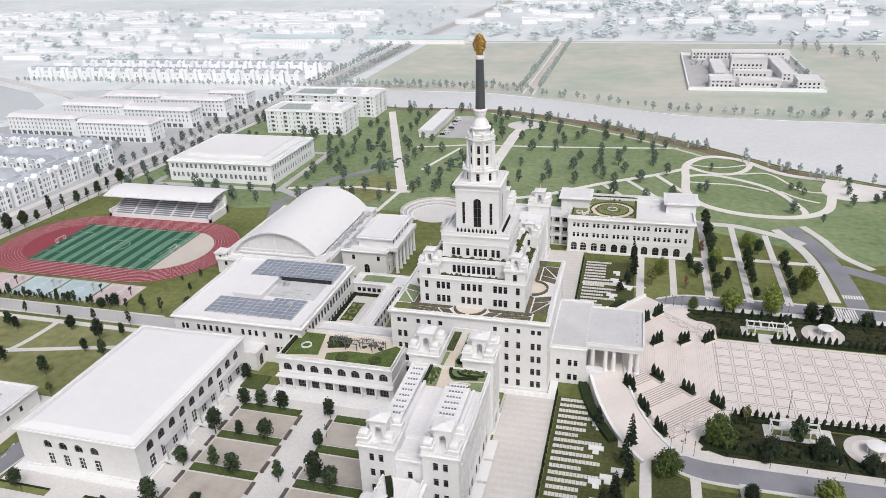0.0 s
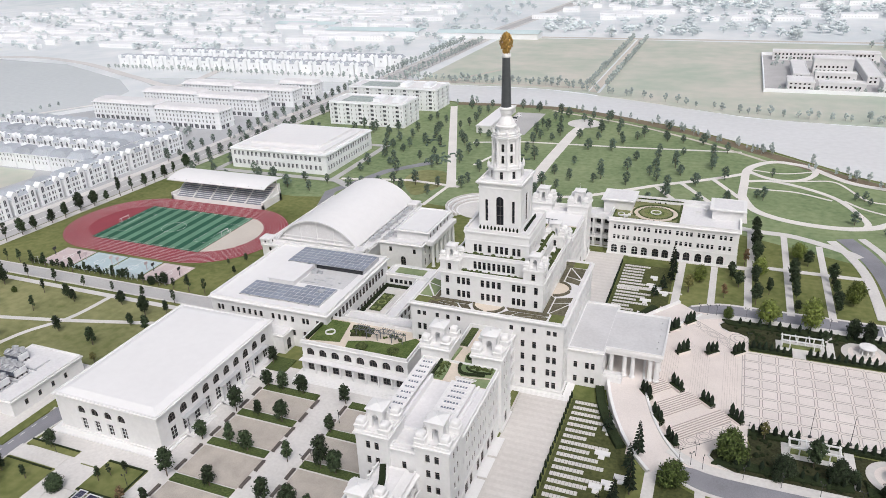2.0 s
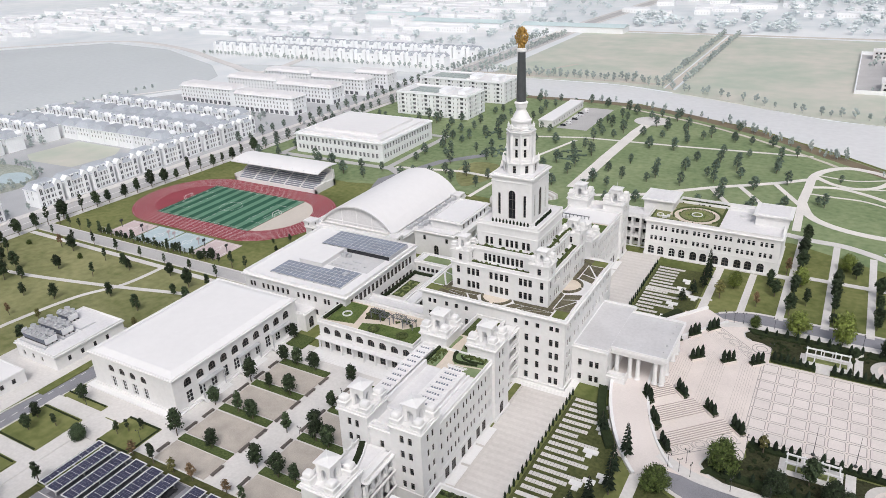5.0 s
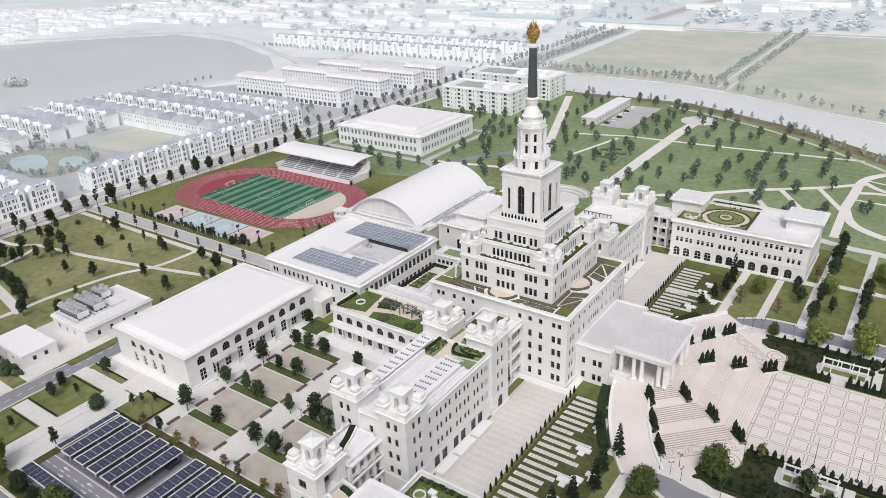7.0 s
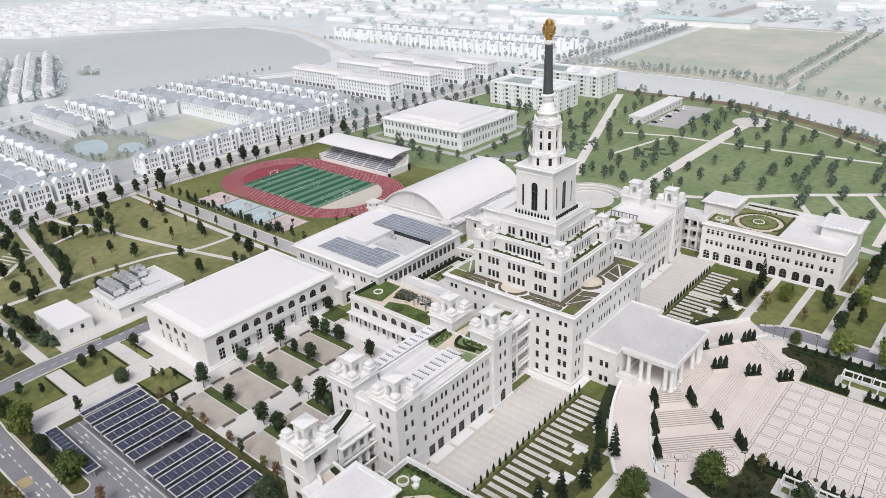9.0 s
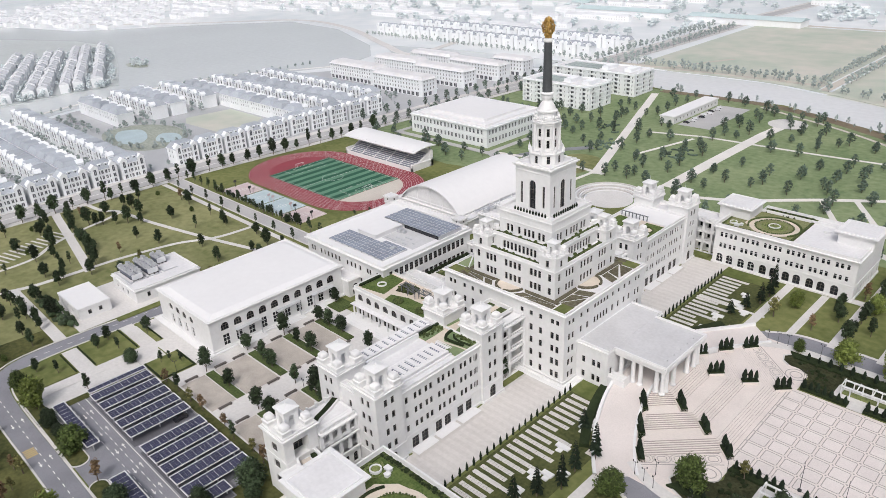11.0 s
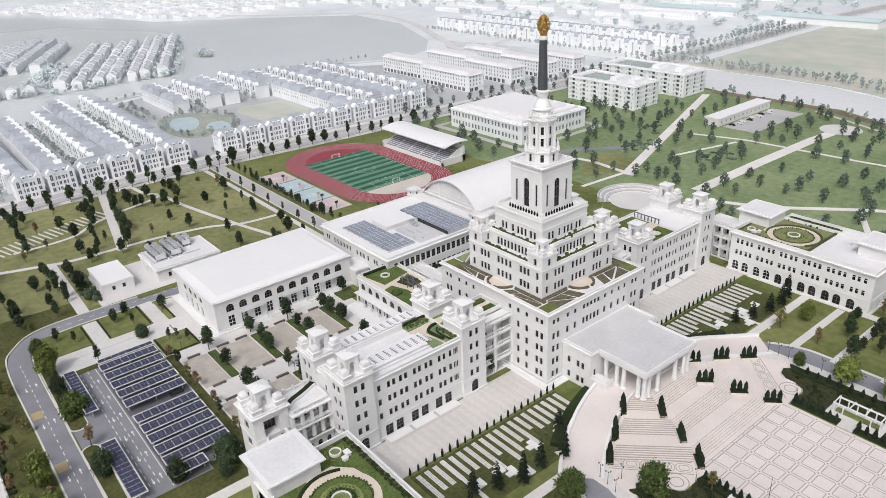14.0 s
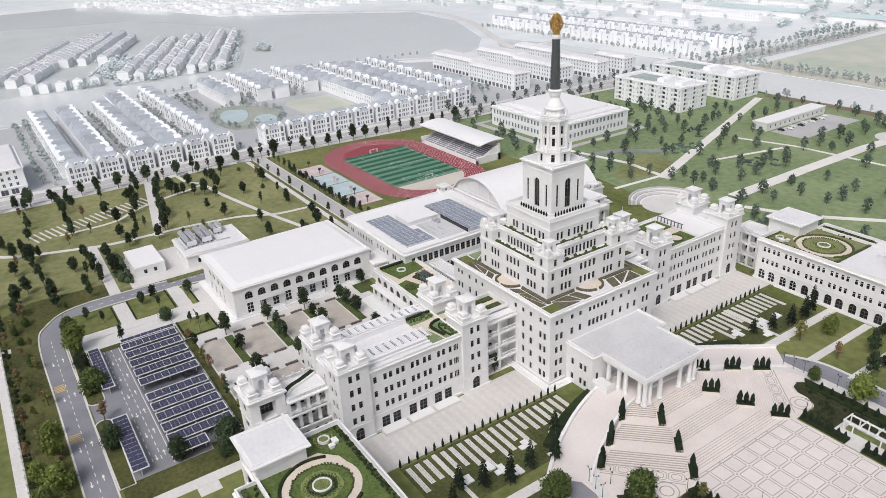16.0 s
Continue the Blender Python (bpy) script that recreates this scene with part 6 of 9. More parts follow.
# arcaded garden building and court
arcb = thing("arcade_building", -85, 179, 0, "white two-storey arcade with a planted roof terrace", "building")
ax0, ax1, ay0, ay1 = -104, -66, 171.5, 188.5
aus = [3.0 + 4.6 * k for k in range(8)]
block(arcb, ax0, ay0, ax1, ay1, 0, 10.8, S=[(u, 6.4, 2.8, 2.7, "arch") for u in aus] + [(u, 0.5, 3.0, 3.4, "rect") for u in aus], W=[(u, 6.4, 2.6, 2.6, "arch") for u in (3, 7.5, 12)], par=1.0, out=0.4, bands=(5.6,), deck=CREAM)
bm = bmesh.new()
box(bm, ax0 - 0.5, ay0 - 2.2, 4.9, ax1 + 0.5, ay0, 5.1)
part("glass_awning", bm, PALE_DECK, arcb, "pale glass awning")
for k in range(9):
    u = ax0 + 0.7 + 4.6 * k
    bm = bmesh.new()
    box(bm, u - 0.26, ay0 - 1.7, 0, u + 0.26, ay0 - 1.3, 4.9)
    part("awning_pier", bm, TRIM, arcb)
bm = bmesh.new()
for k in range(4):
    box(bm, ax0 - 1, ay0 - 6.6 + 0.7 * k, 0, ax1 + 1, ay0, 0.16 + 0.12 * k)
part("terrace_steps", bm, TRIM, arcb)
bm = bmesh.new()
prism(bm, [(-102.2, ay0 + 2.0), (-91.8, ay0 + 3.8), (-94.2, ay1 - 1.2), (ax0 + 1.4, ay1 - 1.2)], 10.85, 11.05)
part("roof_lawn", bm, ROOF_LAWN, arcb, "green lawn on the roof terrace")
bm = bmesh.new()
prism(bm, [(-88.4, 172.4), (-66.8, 172.4), (-66.8, 183.6), (-68.8, 184.8), (-74.5, 179.0), (-82.7, 178.9), (-89.4, 176.6)], 10.85, 11.05)
part("roof_lawn", bm, ROOF_LAWN, arcb, "green lawn on the roof terrace")
bm = bmesh.new()
prism(bm, [(-90.4, 179.6), (-83.6, 181.4), (-84.6, 186.6), (-92.6, 186.6)], 10.85, 11.0)
part("planting_bed", bm, BARE_BED, arcb, "dark planted bed under the pergolas")
bm = bmesh.new()
for k in range(46):
    clump(bm, (random.uniform(-91.5, -84) + (12 if k % 4 == 0 else 0), random.uniform(180.6, 186.2), 11.1), random.uniform(0.3, 0.8), k)
tagged(part("shrubs", bm, GARDEN, arcb), "low leafy shrubs under the pergolas", kind="stuff")
bm = bmesh.new()
strip(bm, arc(-97.6, 179.5, 1.6, 0, 360, 20)[:-1], 0.35, 11.0, 11.5, 0, True)
part("stone_basin", bm, TRIM, arcb)
for x, y, r in ((-83.4, 174.6, 2.2), (-72.5, 175.2, 2.2)):
    bm = bmesh.new()
    lathe(bm, x, y, [(r - 0.3, 11.0), (r - 0.2, 11.6), (r - 0.5, 11.9), (r - 0.9, 11.75), (r - 1.1, 11.6), (0.9, 11.7), (0.6, 12.3), (0.2, 12.5)], 20)
    for v in bm.verts:
        v.co += Vector((random.uniform(-0.12, 0.12), random.uniform(-0.12, 0.12), random.uniform(-0.1, 0.1)))
    part("round_hedge", bm, GARDEN, arcb, "round leafy clipped hedge")
bm = bmesh.new()
strip(bm, [(ax0 + 1, ay0 + 2), (ax0 + 1, ay1 - 1)], 1.0, 11.0, 11.8)
part("edge_hedge", bm, HEDGE, arcb)
perg = thing("roof_pergola", -81, 180.5, 10.9, "row of dark grey slatted pergolas on the roof", "pergola")
for k in range(4):
    x = -88.8 + 4.5 * k
    y = 183.4 - 1.2 * (k % 2)
    bm = bmesh.new()
    for dx in (0, 3.8):
        for dy in (0, 2.4):
            box(bm, x + dx, y - 2.4 + dy, 10.9, x + dx + 0.2, y - 2.2 + dy, 13.4)
    part("post_set", bm, TRELLIS, perg)
    bm = bmesh.new()
    for j in range(6):
        box(bm, x - 0.3 + 0.82 * j, y - 2.9, 13.4, x - 0.18 + 0.82 * j, y + 0.8, 13.55)
    for dy in (-2.4, -0.1):
        box(bm, x - 0.4, y + dy, 13.2, x + 4.2, y + dy + 0.2, 13.4)
    part("slat_roof", bm, TRELLIS, perg)
cor = thing("south_corridor", -86, 197, 0, "white corridor with a strip of small windows", "building")
block(cor, -101, 194.5, -70.4, 199.5, 0, 8.0, S=grid(even(30.6, 17, 2), (5.6,), 1.2, 1.0), par=0.7)
cor2 = thing("north_corridor", -86, 229, 0, "white corridor with a strip of windows and roof bed", "building")
block(cor2, -101, 229.4, -70.4, 237, 0, 9.0, S=grid(even(30.6, 14, 2), (5.2,), 1.5, 1.8), par=0.7)
bm = bmesh.new()
box(bm, -98, 231, 9.05, -86, 235.8, 9.25)
part("roof_lawn", bm, LUSH, cor2, "small lawn on the corridor roof")
court = thing("court_terrace", -86, 214, 0, "pale paved inner court with a formal bed", "terrace", kind="structure")
bm = bmesh.new()
box(bm, -101, 199.5, 0, -87.7, 229.4, 4.2)
part("floor", bm, PAVE, court)
bm = bmesh.new()
box(bm, -98.6, 207.8, 4.2, -93.6, 221.6, 4.5)
part("formal_bed", bm, GARDEN, court, "green formal bed")
bm = bmesh.new()
strip(bm, [(-98.7, 207.7), (-93.5, 207.7), (-93.5, 221.7), (-98.7, 221.7)], 0.35, 4.2, 4.62, 0, True)
part("bed_kerb", bm, PAVE, court, "pale stone kerb")
bm = bmesh.new()
strip(bm, arc(-96.1, 214.6, 1.5, 0, 360, 18)[:-1], 0.45, 4.4, 4.75, 0, True)
for sx in (-1, 1):
    for sy in (-1, 1):
        lathe(bm, -96.1 + 1.35 * sx, 214.6 + 4.9 * sy, [(0.85, 4.4), (0.8, 4.7), (0.3, 4.78)], 12)
        lathe(bm, -96.1 + 0.8 * sx, 214.6 + 3.7 * sy, [(0.4, 4.4), (0.35, 4.66), (0.1, 4.7)], 10)
part("scroll_hedge", bm, FLOWER, court, "pale scrolls in the formal bed")
bm = bmesh.new()
box(bm, -100.2, 227.4, 4.2, -89, 228.6, 5.0)
part("clipped_hedge", bm, HEDGE, court)
east = thing("east_corridor", -85.4, 214, 0, "narrow white corridor beside the inner court", "building")
block(east, -87.6, 199.6, -83.2, 229.3, 0, 8.0, W=grid(even(29.7, 13, 2), (5.0,), 1.4, 1.8), E=grid(even(29.7, 9, 2), (1.0, 4.6), 2.2, 2.4), par=0.7)
bm = bmesh.new()
for k in range(14):
    box(bm, -100.8, 201 + 2 * k, 4.2, -99.6, 202.4 + 2 * k, 5.3)
part("clipped_row", bm, HEDGE, court)

# vaulted sports hall
gym = thing("vaulted_sports_hall", -140, 284, 0, "white hall under a wide curved roof", "building")
gx0, gx1, gy0, gy1 = -165, -125, 250, 309
bm = bmesh.new()
n, cxg, half = 24, (gx0 + gx1) / 2, (gx1 - gx0) / 2
VR = (half ** 2 + 10.2 ** 2) / 20.4
prof = [(cxg - half + 2 * half * k / n, 18.2 - VR + math.sqrt(VR ** 2 - (half - 2 * half * k / n) ** 2)) for k in range(n + 1)]
rows = [[bm.verts.new((x, y, z)) for x, z in prof] for y in (gy0 - 0.6, gy1 + 0.6)]
for k in range(n):
    bm.faces.new((rows[0][k], rows[0][k + 1], rows[1][k + 1], rows[1][k]))
inn = [[bm.verts.new((cxg + (x - cxg) * 0.98, y, z - 0.6)) for x, z in prof] for y in (gy0 - 0.6, gy1 + 0.6)]
for k in range(n):
    for s in (0, 1):
        bm.faces.new((rows[s][k], rows[s][k + 1], inn[s][k + 1], inn[s][k]))
for s in (0, n):
    bm.faces.new((rows[0][s], rows[1][s], inn[1][s], inn[0][s]))
part("vault_roof", bm, MEMBRANE, gym, "smooth white curved roof")
bm = bmesh.new()
for k in (2, 7, 12, 17, 22):
    x, z = prof[k]
    box(bm, x - 0.12, gy0 + 0.55, 8.0, x + 0.12, gy0 + 0.78, z - 0.5)
box(bm, gx0 + 2, gy0 + 0.5, 9.2, gx1 - 2, gy0 + 0.78, 9.6)
part("gable_rib", bm, TRIM, gym)
for y in (gy0 + 0.8, gy1 - 0.8):
    bm = bmesh.new()
    vs = [bm.verts.new((cxg + (x - cxg) * 0.98, y, z - 0.3)) for x, z in prof]
    bm.faces.new(vs)
    part("gable", bm, PALE_DECK, gym, "grey-white curved gable")
block(gym, gx0 + 0.4, gy0, gx1 - 0.4, gy1, 0, 8.1, S=grid(even(39, 9, 4), (5.4,), 1.6, 1.5), E=grid(even(59, 13, 4), (2, 5.4), 1.5, 1.8), par=0.0, out=0.4)
block(gym, gx0 - 5, gy0 - 6, gx1 + 5, gy0 - 0.7, 0, 6.6, S=grid(even(50, 10, 4), (3.6,), 1.4, 2.0), par=0.7)
block(gym, gx0 - 5, gy0, gx0 - 0.5, gy1, 0, 6.4, par=0.6, W=())
block(gym, gx1 + 0.5, gy0, gx1 + 5, gy1, 0, 7.0, par=0.6)
for k, (x, y) in enumerate(((gx0 - 3.4, gy0 - 3.4), (gx1 + 3, gy0 - 3.2), (gx1 + 2.8, gy1 - 4))):
    block(gym, x - 2.4, y - 2.4, x + 2.4, y + 2.4, 6.6, 9.2, S=[(2.4, 7.0, 1.0, 1.5, "arch")], E=[(2.4, 7.0, 1.0, 1.5, "arch")], par=0.3, out=0.4)
for k in range(5):
    bm = bmesh.new()
    y = gy0 + 9 + 9 * k
    strip(bm, curve_pts([(gx1 + 1.2, y), (gx1 + 2.6, y + 1.4), (gx1 + 2.2, y + 4), (gx1 + 3.6, y + 6.4)]), 1.3, 7.3, 8.6)
    part("roof_duct", bm, STEEL, gym, "winding silver roof duct")

# columned auditorium
aud = thing("columned_auditorium", -104, 268, 0, "white columned hall with a raised flat roof", "building")
block(aud, -115, 252, -95.5, 288, 0, 11.6, S=[(10.7, 0.8, 2.4, 5.0, "arch"), (5, 7.5, 1.4, 2.2, "rect"), (16, 7.5, 1.4, 2.2, "rect")], E=grid(even(36, 7, 4), (1.2, 6.6), 1.6, 3.2), par=0.7, out=0.7)
block(aud, -109, 257, -94.5, 283, 11.6, 15.8, E=grid(even(26, 6, 3), (12.3,), 1.5, 2.2), par=0.5, deck=MEMBRANE, out=0.9)
bm = bmesh.new()
lathe(bm, 0, 0, [(0.9, 0), (0.72, 0.6), (0.62, 9.8), (0.9, 10.4)], 12)
TALL_COLUMN = mesh_of("column", bm, TRIM)
for k in range(6):
    place("column", TALL_COLUMN, aud, -92.9, 258 + 4.8 * k, 0)
bm = bmesh.new()
box(bm, -95.5, 256, 10.4, -91.8, 284, 12.2)
part("entablature", bm, TRIM, aud)
for k, (y, r) in enumerate(((254, 1.3), (259, 1.1), (264, 1.3), (270, 1.0))):
    bm = bmesh.new()
    strip(bm, curve_pts([(-114, y), (-112.5, y + 1), (-113.5, y + 3), (-111.8, y + 4)]), r, 11.7, 13.0)
    part("roof_duct", bm, STEEL, aud, "winding silver roof duct")

# pavilion hall in the distance
pav = thing("exhibition_hall", -235, 386, 0, "large white two-storey hall with a stepped white roof", "building")
pu = [2.8 + 3.0 * k + (k // 3) * 0.6 for k in range(20)]
pS = grid(pu, (2.6, 8.0), 1.7, 2.8)
# Brighter wall and greyer glass than the near buildings put haze into the colours.
block(pav, -269, 355, -201, 414, 0, 12.2, S=pS, E=grid([u for u in pu if u < 56], (2.6, 8.0), 1.7, 2.8), par=0.7, deck=MEMBRANE, out=0.7, bands=(6.8,), wall=HOUSE_WALL, make=plain_window, trim=HOUSE_WALL)
bm = bmesh.new()
for o, za, zb in ((3.5, 12.3, 13.6), (9, 13.6, 15.2)):
    box(bm, -269 + o, 355 + o, za, -201 - o, 414 - o, zb)
part("roof_tier", bm, MEMBRANE, pav, "stepped plain white roof")

# plant building with chillers, and the low annex
plant = thing("plant_building", -186, 133, 0, "low white plant building", "building")
block(plant, -198, 120, -176, 147, 0, 5.6, S=grid([4, 9, 14], (1.5,), 1.3, 2), E=grid([5, 10, 15, 20], (1.5,), 1.3, 2), par=0.6)
annex = thing("annex_building", -190, 105, 0, "low white annex with a plain flat roof", "building")
block(annex, -201, 99.5, -180, 111.5, 0, 4.8, S=grid([4, 9, 14], (1.5,), 1.3, 1.8), E=grid([4, 8], (1.5,), 1.3, 1.8), par=0.2, deck=MEMBRANE, out=0.2)
bm = bmesh.new()
for k in range(70):
    clump(bm, (random.uniform(-208, -178), random.uniform(93, 97.6), random.uniform(0.6, 1.8)), random.uniform(0.8, 1.5), k)
tagged(solid("shrub_mass", bm, LEAF, "dense dark shrubs beside the annex", "shrubs"), kind="stuff")
for x0, y0, x1, y1, n in ((-197.6, 122.6, -185.0, 127.6, 5), (-198.4, 129.4, -185.6, 134.4, 5), (-198.4, 136.6, -192.4, 141.0, 2)):
    ch = thing("chiller", (x0 + x1) / 2, (y0 + y1) / 2, 5.7, "long steel rooftop chiller with dark coils and tilted fan hoods", "chiller", "rooftop chillers")
    for k in range(n):
        xa, xb = x0 + (x1 - x0) * k / n + 0.12, x0 + (x1 - x0) * (k + 1) / n - 0.12
        for ya, yb, top in ((y0, (y0 + y1) / 2 - 0.3, y0 - 0.5), ((y0 + y1) / 2 + 0.3, y1, y1 + 0.5)):
            bm = bmesh.new()
            v = [bm.verts.new((x, y, z)) for x in (xa, xb) for y, z in ((ya + 0.5, 6.3), (yb - 0.5, 6.3), (yb, 8.4), (ya, 8.4))]
            for q in ((0, 1, 2, 3), (7, 6, 5, 4), (0, 4, 5, 1), (1, 5, 6, 2), (2, 6, 7, 3), (3, 7, 4, 0)):
                bm.faces.new([v[i] for i in q])
            part("coil_casing", bm, COIL, ch, "dark finned cooling coil")
            bm = bmesh.new()
            box(bm, xa - 0.06, ya - 0.1, 8.4, xb + 0.06, yb + 0.1, 8.65)
            part("casing_lid", bm, STEEL, ch)
            bm = bmesh.new()
            lathe(bm, 0, 0, [(1.0, 0), (0.95, 0.5), (1.05, 1.0), (0.85, 1.0), (0.75, 0.3)], 16)
            bm.transform(Matrix.Translation(((xa + xb) / 2, (ya + yb) / 2, 8.6)) @ Matrix.Rotation(0.35 if ya == y0 else -0.2, 4, "X"))
            part("fan_hood", bm, STEEL, ch, "silver fan hood")
    bm = bmesh.new()
    box(bm, x1 - 0.1, y0 + 0.4, 6.2, x1 + 0.5, y1 - 0.4, 8.3)
    part("end_panel", bm, SOLAR_FRAME, ch)
    for yy in (y0 + 0.6, (y0 + y1) / 2, y1 - 0.8):
        bm = bmesh.new()
        box(bm, x0, yy, 5.66, x1 + 0.8, yy + 0.25, 6.3)
        part("base_rail", bm, DARK_METAL, ch)
for y in (121.4, 128.4, 135.4):
    bm = bmesh.new()
    box(bm, -199, y, 5.66, -183, y + 0.35, 6.0)
    box(bm, -184, y, 5.66, -183.6, y + 6, 6.05)
    solid("chiller_pipe", bm, STEEL, "grey insulated pipe run on the plant roof", "pipe", "", "roof pipes")


# ---- sports ground ----
TX, TY, SL = -234.5, 261.0, 26.0


def stadium(r, n=24):
    return arc(TX + SL, TY, r, -90, 90, n) + arc(TX - SL, TY, r, 90, 270, n)


oval = thing("running_track", TX, TY, 0, "red running track with white lane lines round a pitch", "running track", kind="structure")
bm = bmesh.new()
prism(bm, stadium(34.0), -0.1, 0.14)
part("track_surface", bm, TRACK, oval)
for k in range(9):
    bm = bmesh.new()
    strip(bm, stadium(22.6 + 1.36 * k), 0.09, 0.1, 0.165, 0, True)
    part("lane_line", bm, LINE, oval)
pitch = thing("football_pitch", -237, 262, 0, "striped green artificial football pitch with white lines", "football pitch", kind="structure")
fx0, fx1, fy0, fy1 = -267.5, -203, 239, 282.4
bm = bmesh.new()
prism(bm, arc(TX + SL, TY, 22.0, -74, 74, 20) + [(-202.6, 282), (-202.6, 240)], 0.1, 0.19)
part("sand_end", bm, SAND, oval, "pale sand-coloured jumping end")
for k in range(18):
    bm = bmesh.new()
    box(bm, fx0 + (fx1 - fx0) * k / 18, fy0, 0.1, fx0 + (fx1 - fx0) * (k + 1) / 18, fy1, 0.2)
    part("turf_strip", bm, TURF_LIGHT if k % 2 else TURF, pitch)
lines = [([(fx0 + 1, fy0 + 1), (fx1 - 1, fy0 + 1), (fx1 - 1, fy1 - 1), (fx0 + 1, fy1 - 1)], True), ([((fx0 + fx1) / 2, fy0 + 1), ((fx0 + fx1) / 2, fy1 - 1)], False), (arc((fx0 + fx1) / 2, 260.7, 6, 0, 360, 24)[:-1], True)]
lines += [([(x, 249), (x + s * 10, 249), (x + s * 10, 272.4), (x, 272.4)], False) for x, s in ((fx0 + 1, 1), (fx1 - 1, -1))]
lines += [([(x, 255), (x + s * 4, 255), (x + s * 4, 266.4), (x, 266.4)], False) for x, s in ((fx0 + 1, 1), (fx1 - 1, -1))]
for pts, closed in lines:
    bm = bmesh.new()
    strip(bm, pts, 0.09, 0.19, 0.23, 0, closed)
    part("pitch_line", bm, LINE, pitch)
for x, y, rz in ((fx0 + 1, 260.7, 0), (fx1 - 1, 260.7, 180)):
    g = thing("goal", 0, 0, 0, "small white football goal with net frame", "goal", "goals on the pitch")
    bm = bmesh.new()
    for yy in (-2.5, 2.5):
        box(bm, -0.08, yy - 0.08, 0, 0.08, yy + 0.08, 2.2)
        box(bm, -1.4, yy - 0.05, 0, 0.0, yy + 0.05, 0.1)
        box(bm, -1.45, yy - 0.05, 0, -1.35, yy + 0.05, 1.6)
    box(bm, -0.08, -2.5, 2.12, 0.08, 2.5, 2.28)
    box(bm, -1.45, -2.5, 1.55, -1.35, 2.5, 1.65)
    part("goal_frame", bm, LINE, g)
    g.matrix_basis = pose(x, y, 0.2, 0, 0, rz)

stand = thing("grandstand", -235, 304, 0, "white grandstand with blue-grey seats under a white roof", "grandstand")
for k in range(10):
    bm = bmesh.new()
    box(bm, -264, 296 + 1.25 * k, 0, -206, 311, 1.8 + 0.62 * k)
    part("tier", bm, WHITE, stand)
    for s in range(5):
        bm = bmesh.new()
        xa = -263 + 11.5 * s
        box(bm, xa, 296.25 + 1.25 * k, 1.8 + 0.62 * k, xa + 9.9, 297.0 + 1.25 * k, 2.25 + 0.62 * k)
        part("seat_row", bm, SEAT_BLUE, stand)
bm = bmesh.new()
for xa in (-265.5, -206.2):
    prism(bm, [(xa, 294.6), (xa + 1.4, 294.6), (xa + 1.4, 311.5), (xa, 311.5)], 0, 4.0)
box(bm, -265.5, 309.8, 0, -204.8, 311.5, 9.4)
box(bm, -265.5, 294.6, 0, -204.8, 295.4, 2.2)
part("side_wall", bm, WHITE, stand)
for xa in (-264.8, -206.2):
    bm = bmesh.new()
    v = [bm.verts.new(c) for x in (xa, xa + 0.6) for c in ((x, 296, 2.0), (x, 310, 8.6), (x, 310, 4), (x, 296, 1.5))]
    for q in ((0, 1, 2, 3), (7, 6, 5, 4), (0, 4, 5, 1), (1, 5, 6, 2), (3, 2, 6, 7), (0, 3, 7, 4)):
        bm.faces.new([v[i] for i in q])
    part("raked_wall", bm, WHITE, stand)
bm = bmesh.new()
prof = [(296.0, 11.0), (299.5, 11.9), (304, 12.6), (308.5, 12.7), (313.5, 12.2)]
top = [[bm.verts.new((x, y, z + dz)) for y, z in prof] for x in (-268, -204) for dz in (0, -0.5)]
for k in range(4):
    bm.faces.new((top[0][k], top[0][k + 1], top[2][k + 1], top[2][k]))
    bm.faces.new((top[1][k], top[1][k + 1], top[3][k + 1], top[3][k]))
    for a, b in ((0, 1), (2, 3)):
        bm.faces.new((top[a][k], top[a][k + 1], top[b][k + 1], top[b][k]))
for k in (0, 4):
    bm.faces.new((top[0][k], top[1][k], top[3][k], top[2][k]))
part("roof_canopy", bm, MEMBRANE, stand, "gently curved white roof canopy")
for k in range(8):
    bm = bmesh.new()
    x = -264 + 8.2 * k
    box(bm, x, 310.6, 9, x + 0.5, 311.1, 12.3)
    box(bm, x + 0.1, 297, 11.0, x + 0.4, 312.5, 11.5)
    part("roof_post", bm, STEEL, stand)

for k, (xa, xb, mt, nm) in enumerate(((-268, -250, COURT_PINK, "pale pink"), (-249, -231, COURT_BLUE, "pale blue"), (-230, -211, COURT_BLUE, "pale blue"), (-210, -193, COURT_PINK, "pale pink"))):
    ct = thing("ball_court", (xa + xb) / 2, 216.5, 0, nm + " hard court with white lines and hoops", "ball court", kind="structure")
    bm = bmesh.new()
    box(bm, xa, 208.5, 0, xb, 225, 0.13)
    part("court_surface", bm, mt, ct)
    bm = bmesh.new()
    strip(bm, [(xa + 1.2, 210), (xb - 1.2, 210), (xb - 1.2, 223.6), (xa + 1.2, 223.6)], 0.22, 0.1, 0.16, 0, True)
    strip(bm, [((xa + xb) / 2, 210), ((xa + xb) / 2, 223.6)], 0.22, 0.1, 0.155)
    strip(bm, arc((xa + xb) / 2, 216.8, 2.2, 0, 360, 16)[:-1], 0.22, 0.1, 0.158, 0, True)
    part("court_line", bm, LINE, ct)
    for x in (xa + 1.4, xb - 1.4):
        bm = bmesh.new()
        box(bm, x - 0.1, 216.6, 0, x + 0.1, 216.9, 3.4)
        box(bm, x - 0.08, 215.9, 2.8, x + 0.08, 217.7, 4.0)
        part("hoop_stand", bm, COURT_PINK if mt == COURT_BLUE else DARK_METAL, ct)
fen = thing("court_fence", -230, 207.4, 0, "thin grey mesh fence posts beside the courts", "fence")
for k in range(26):
    bm = bmesh.new()
    box(bm, -269 + 3 * k, 206.9, 0, -268.85 + 3 * k, 207.05, 3.6)
    part("post", bm, STEEL, fen)
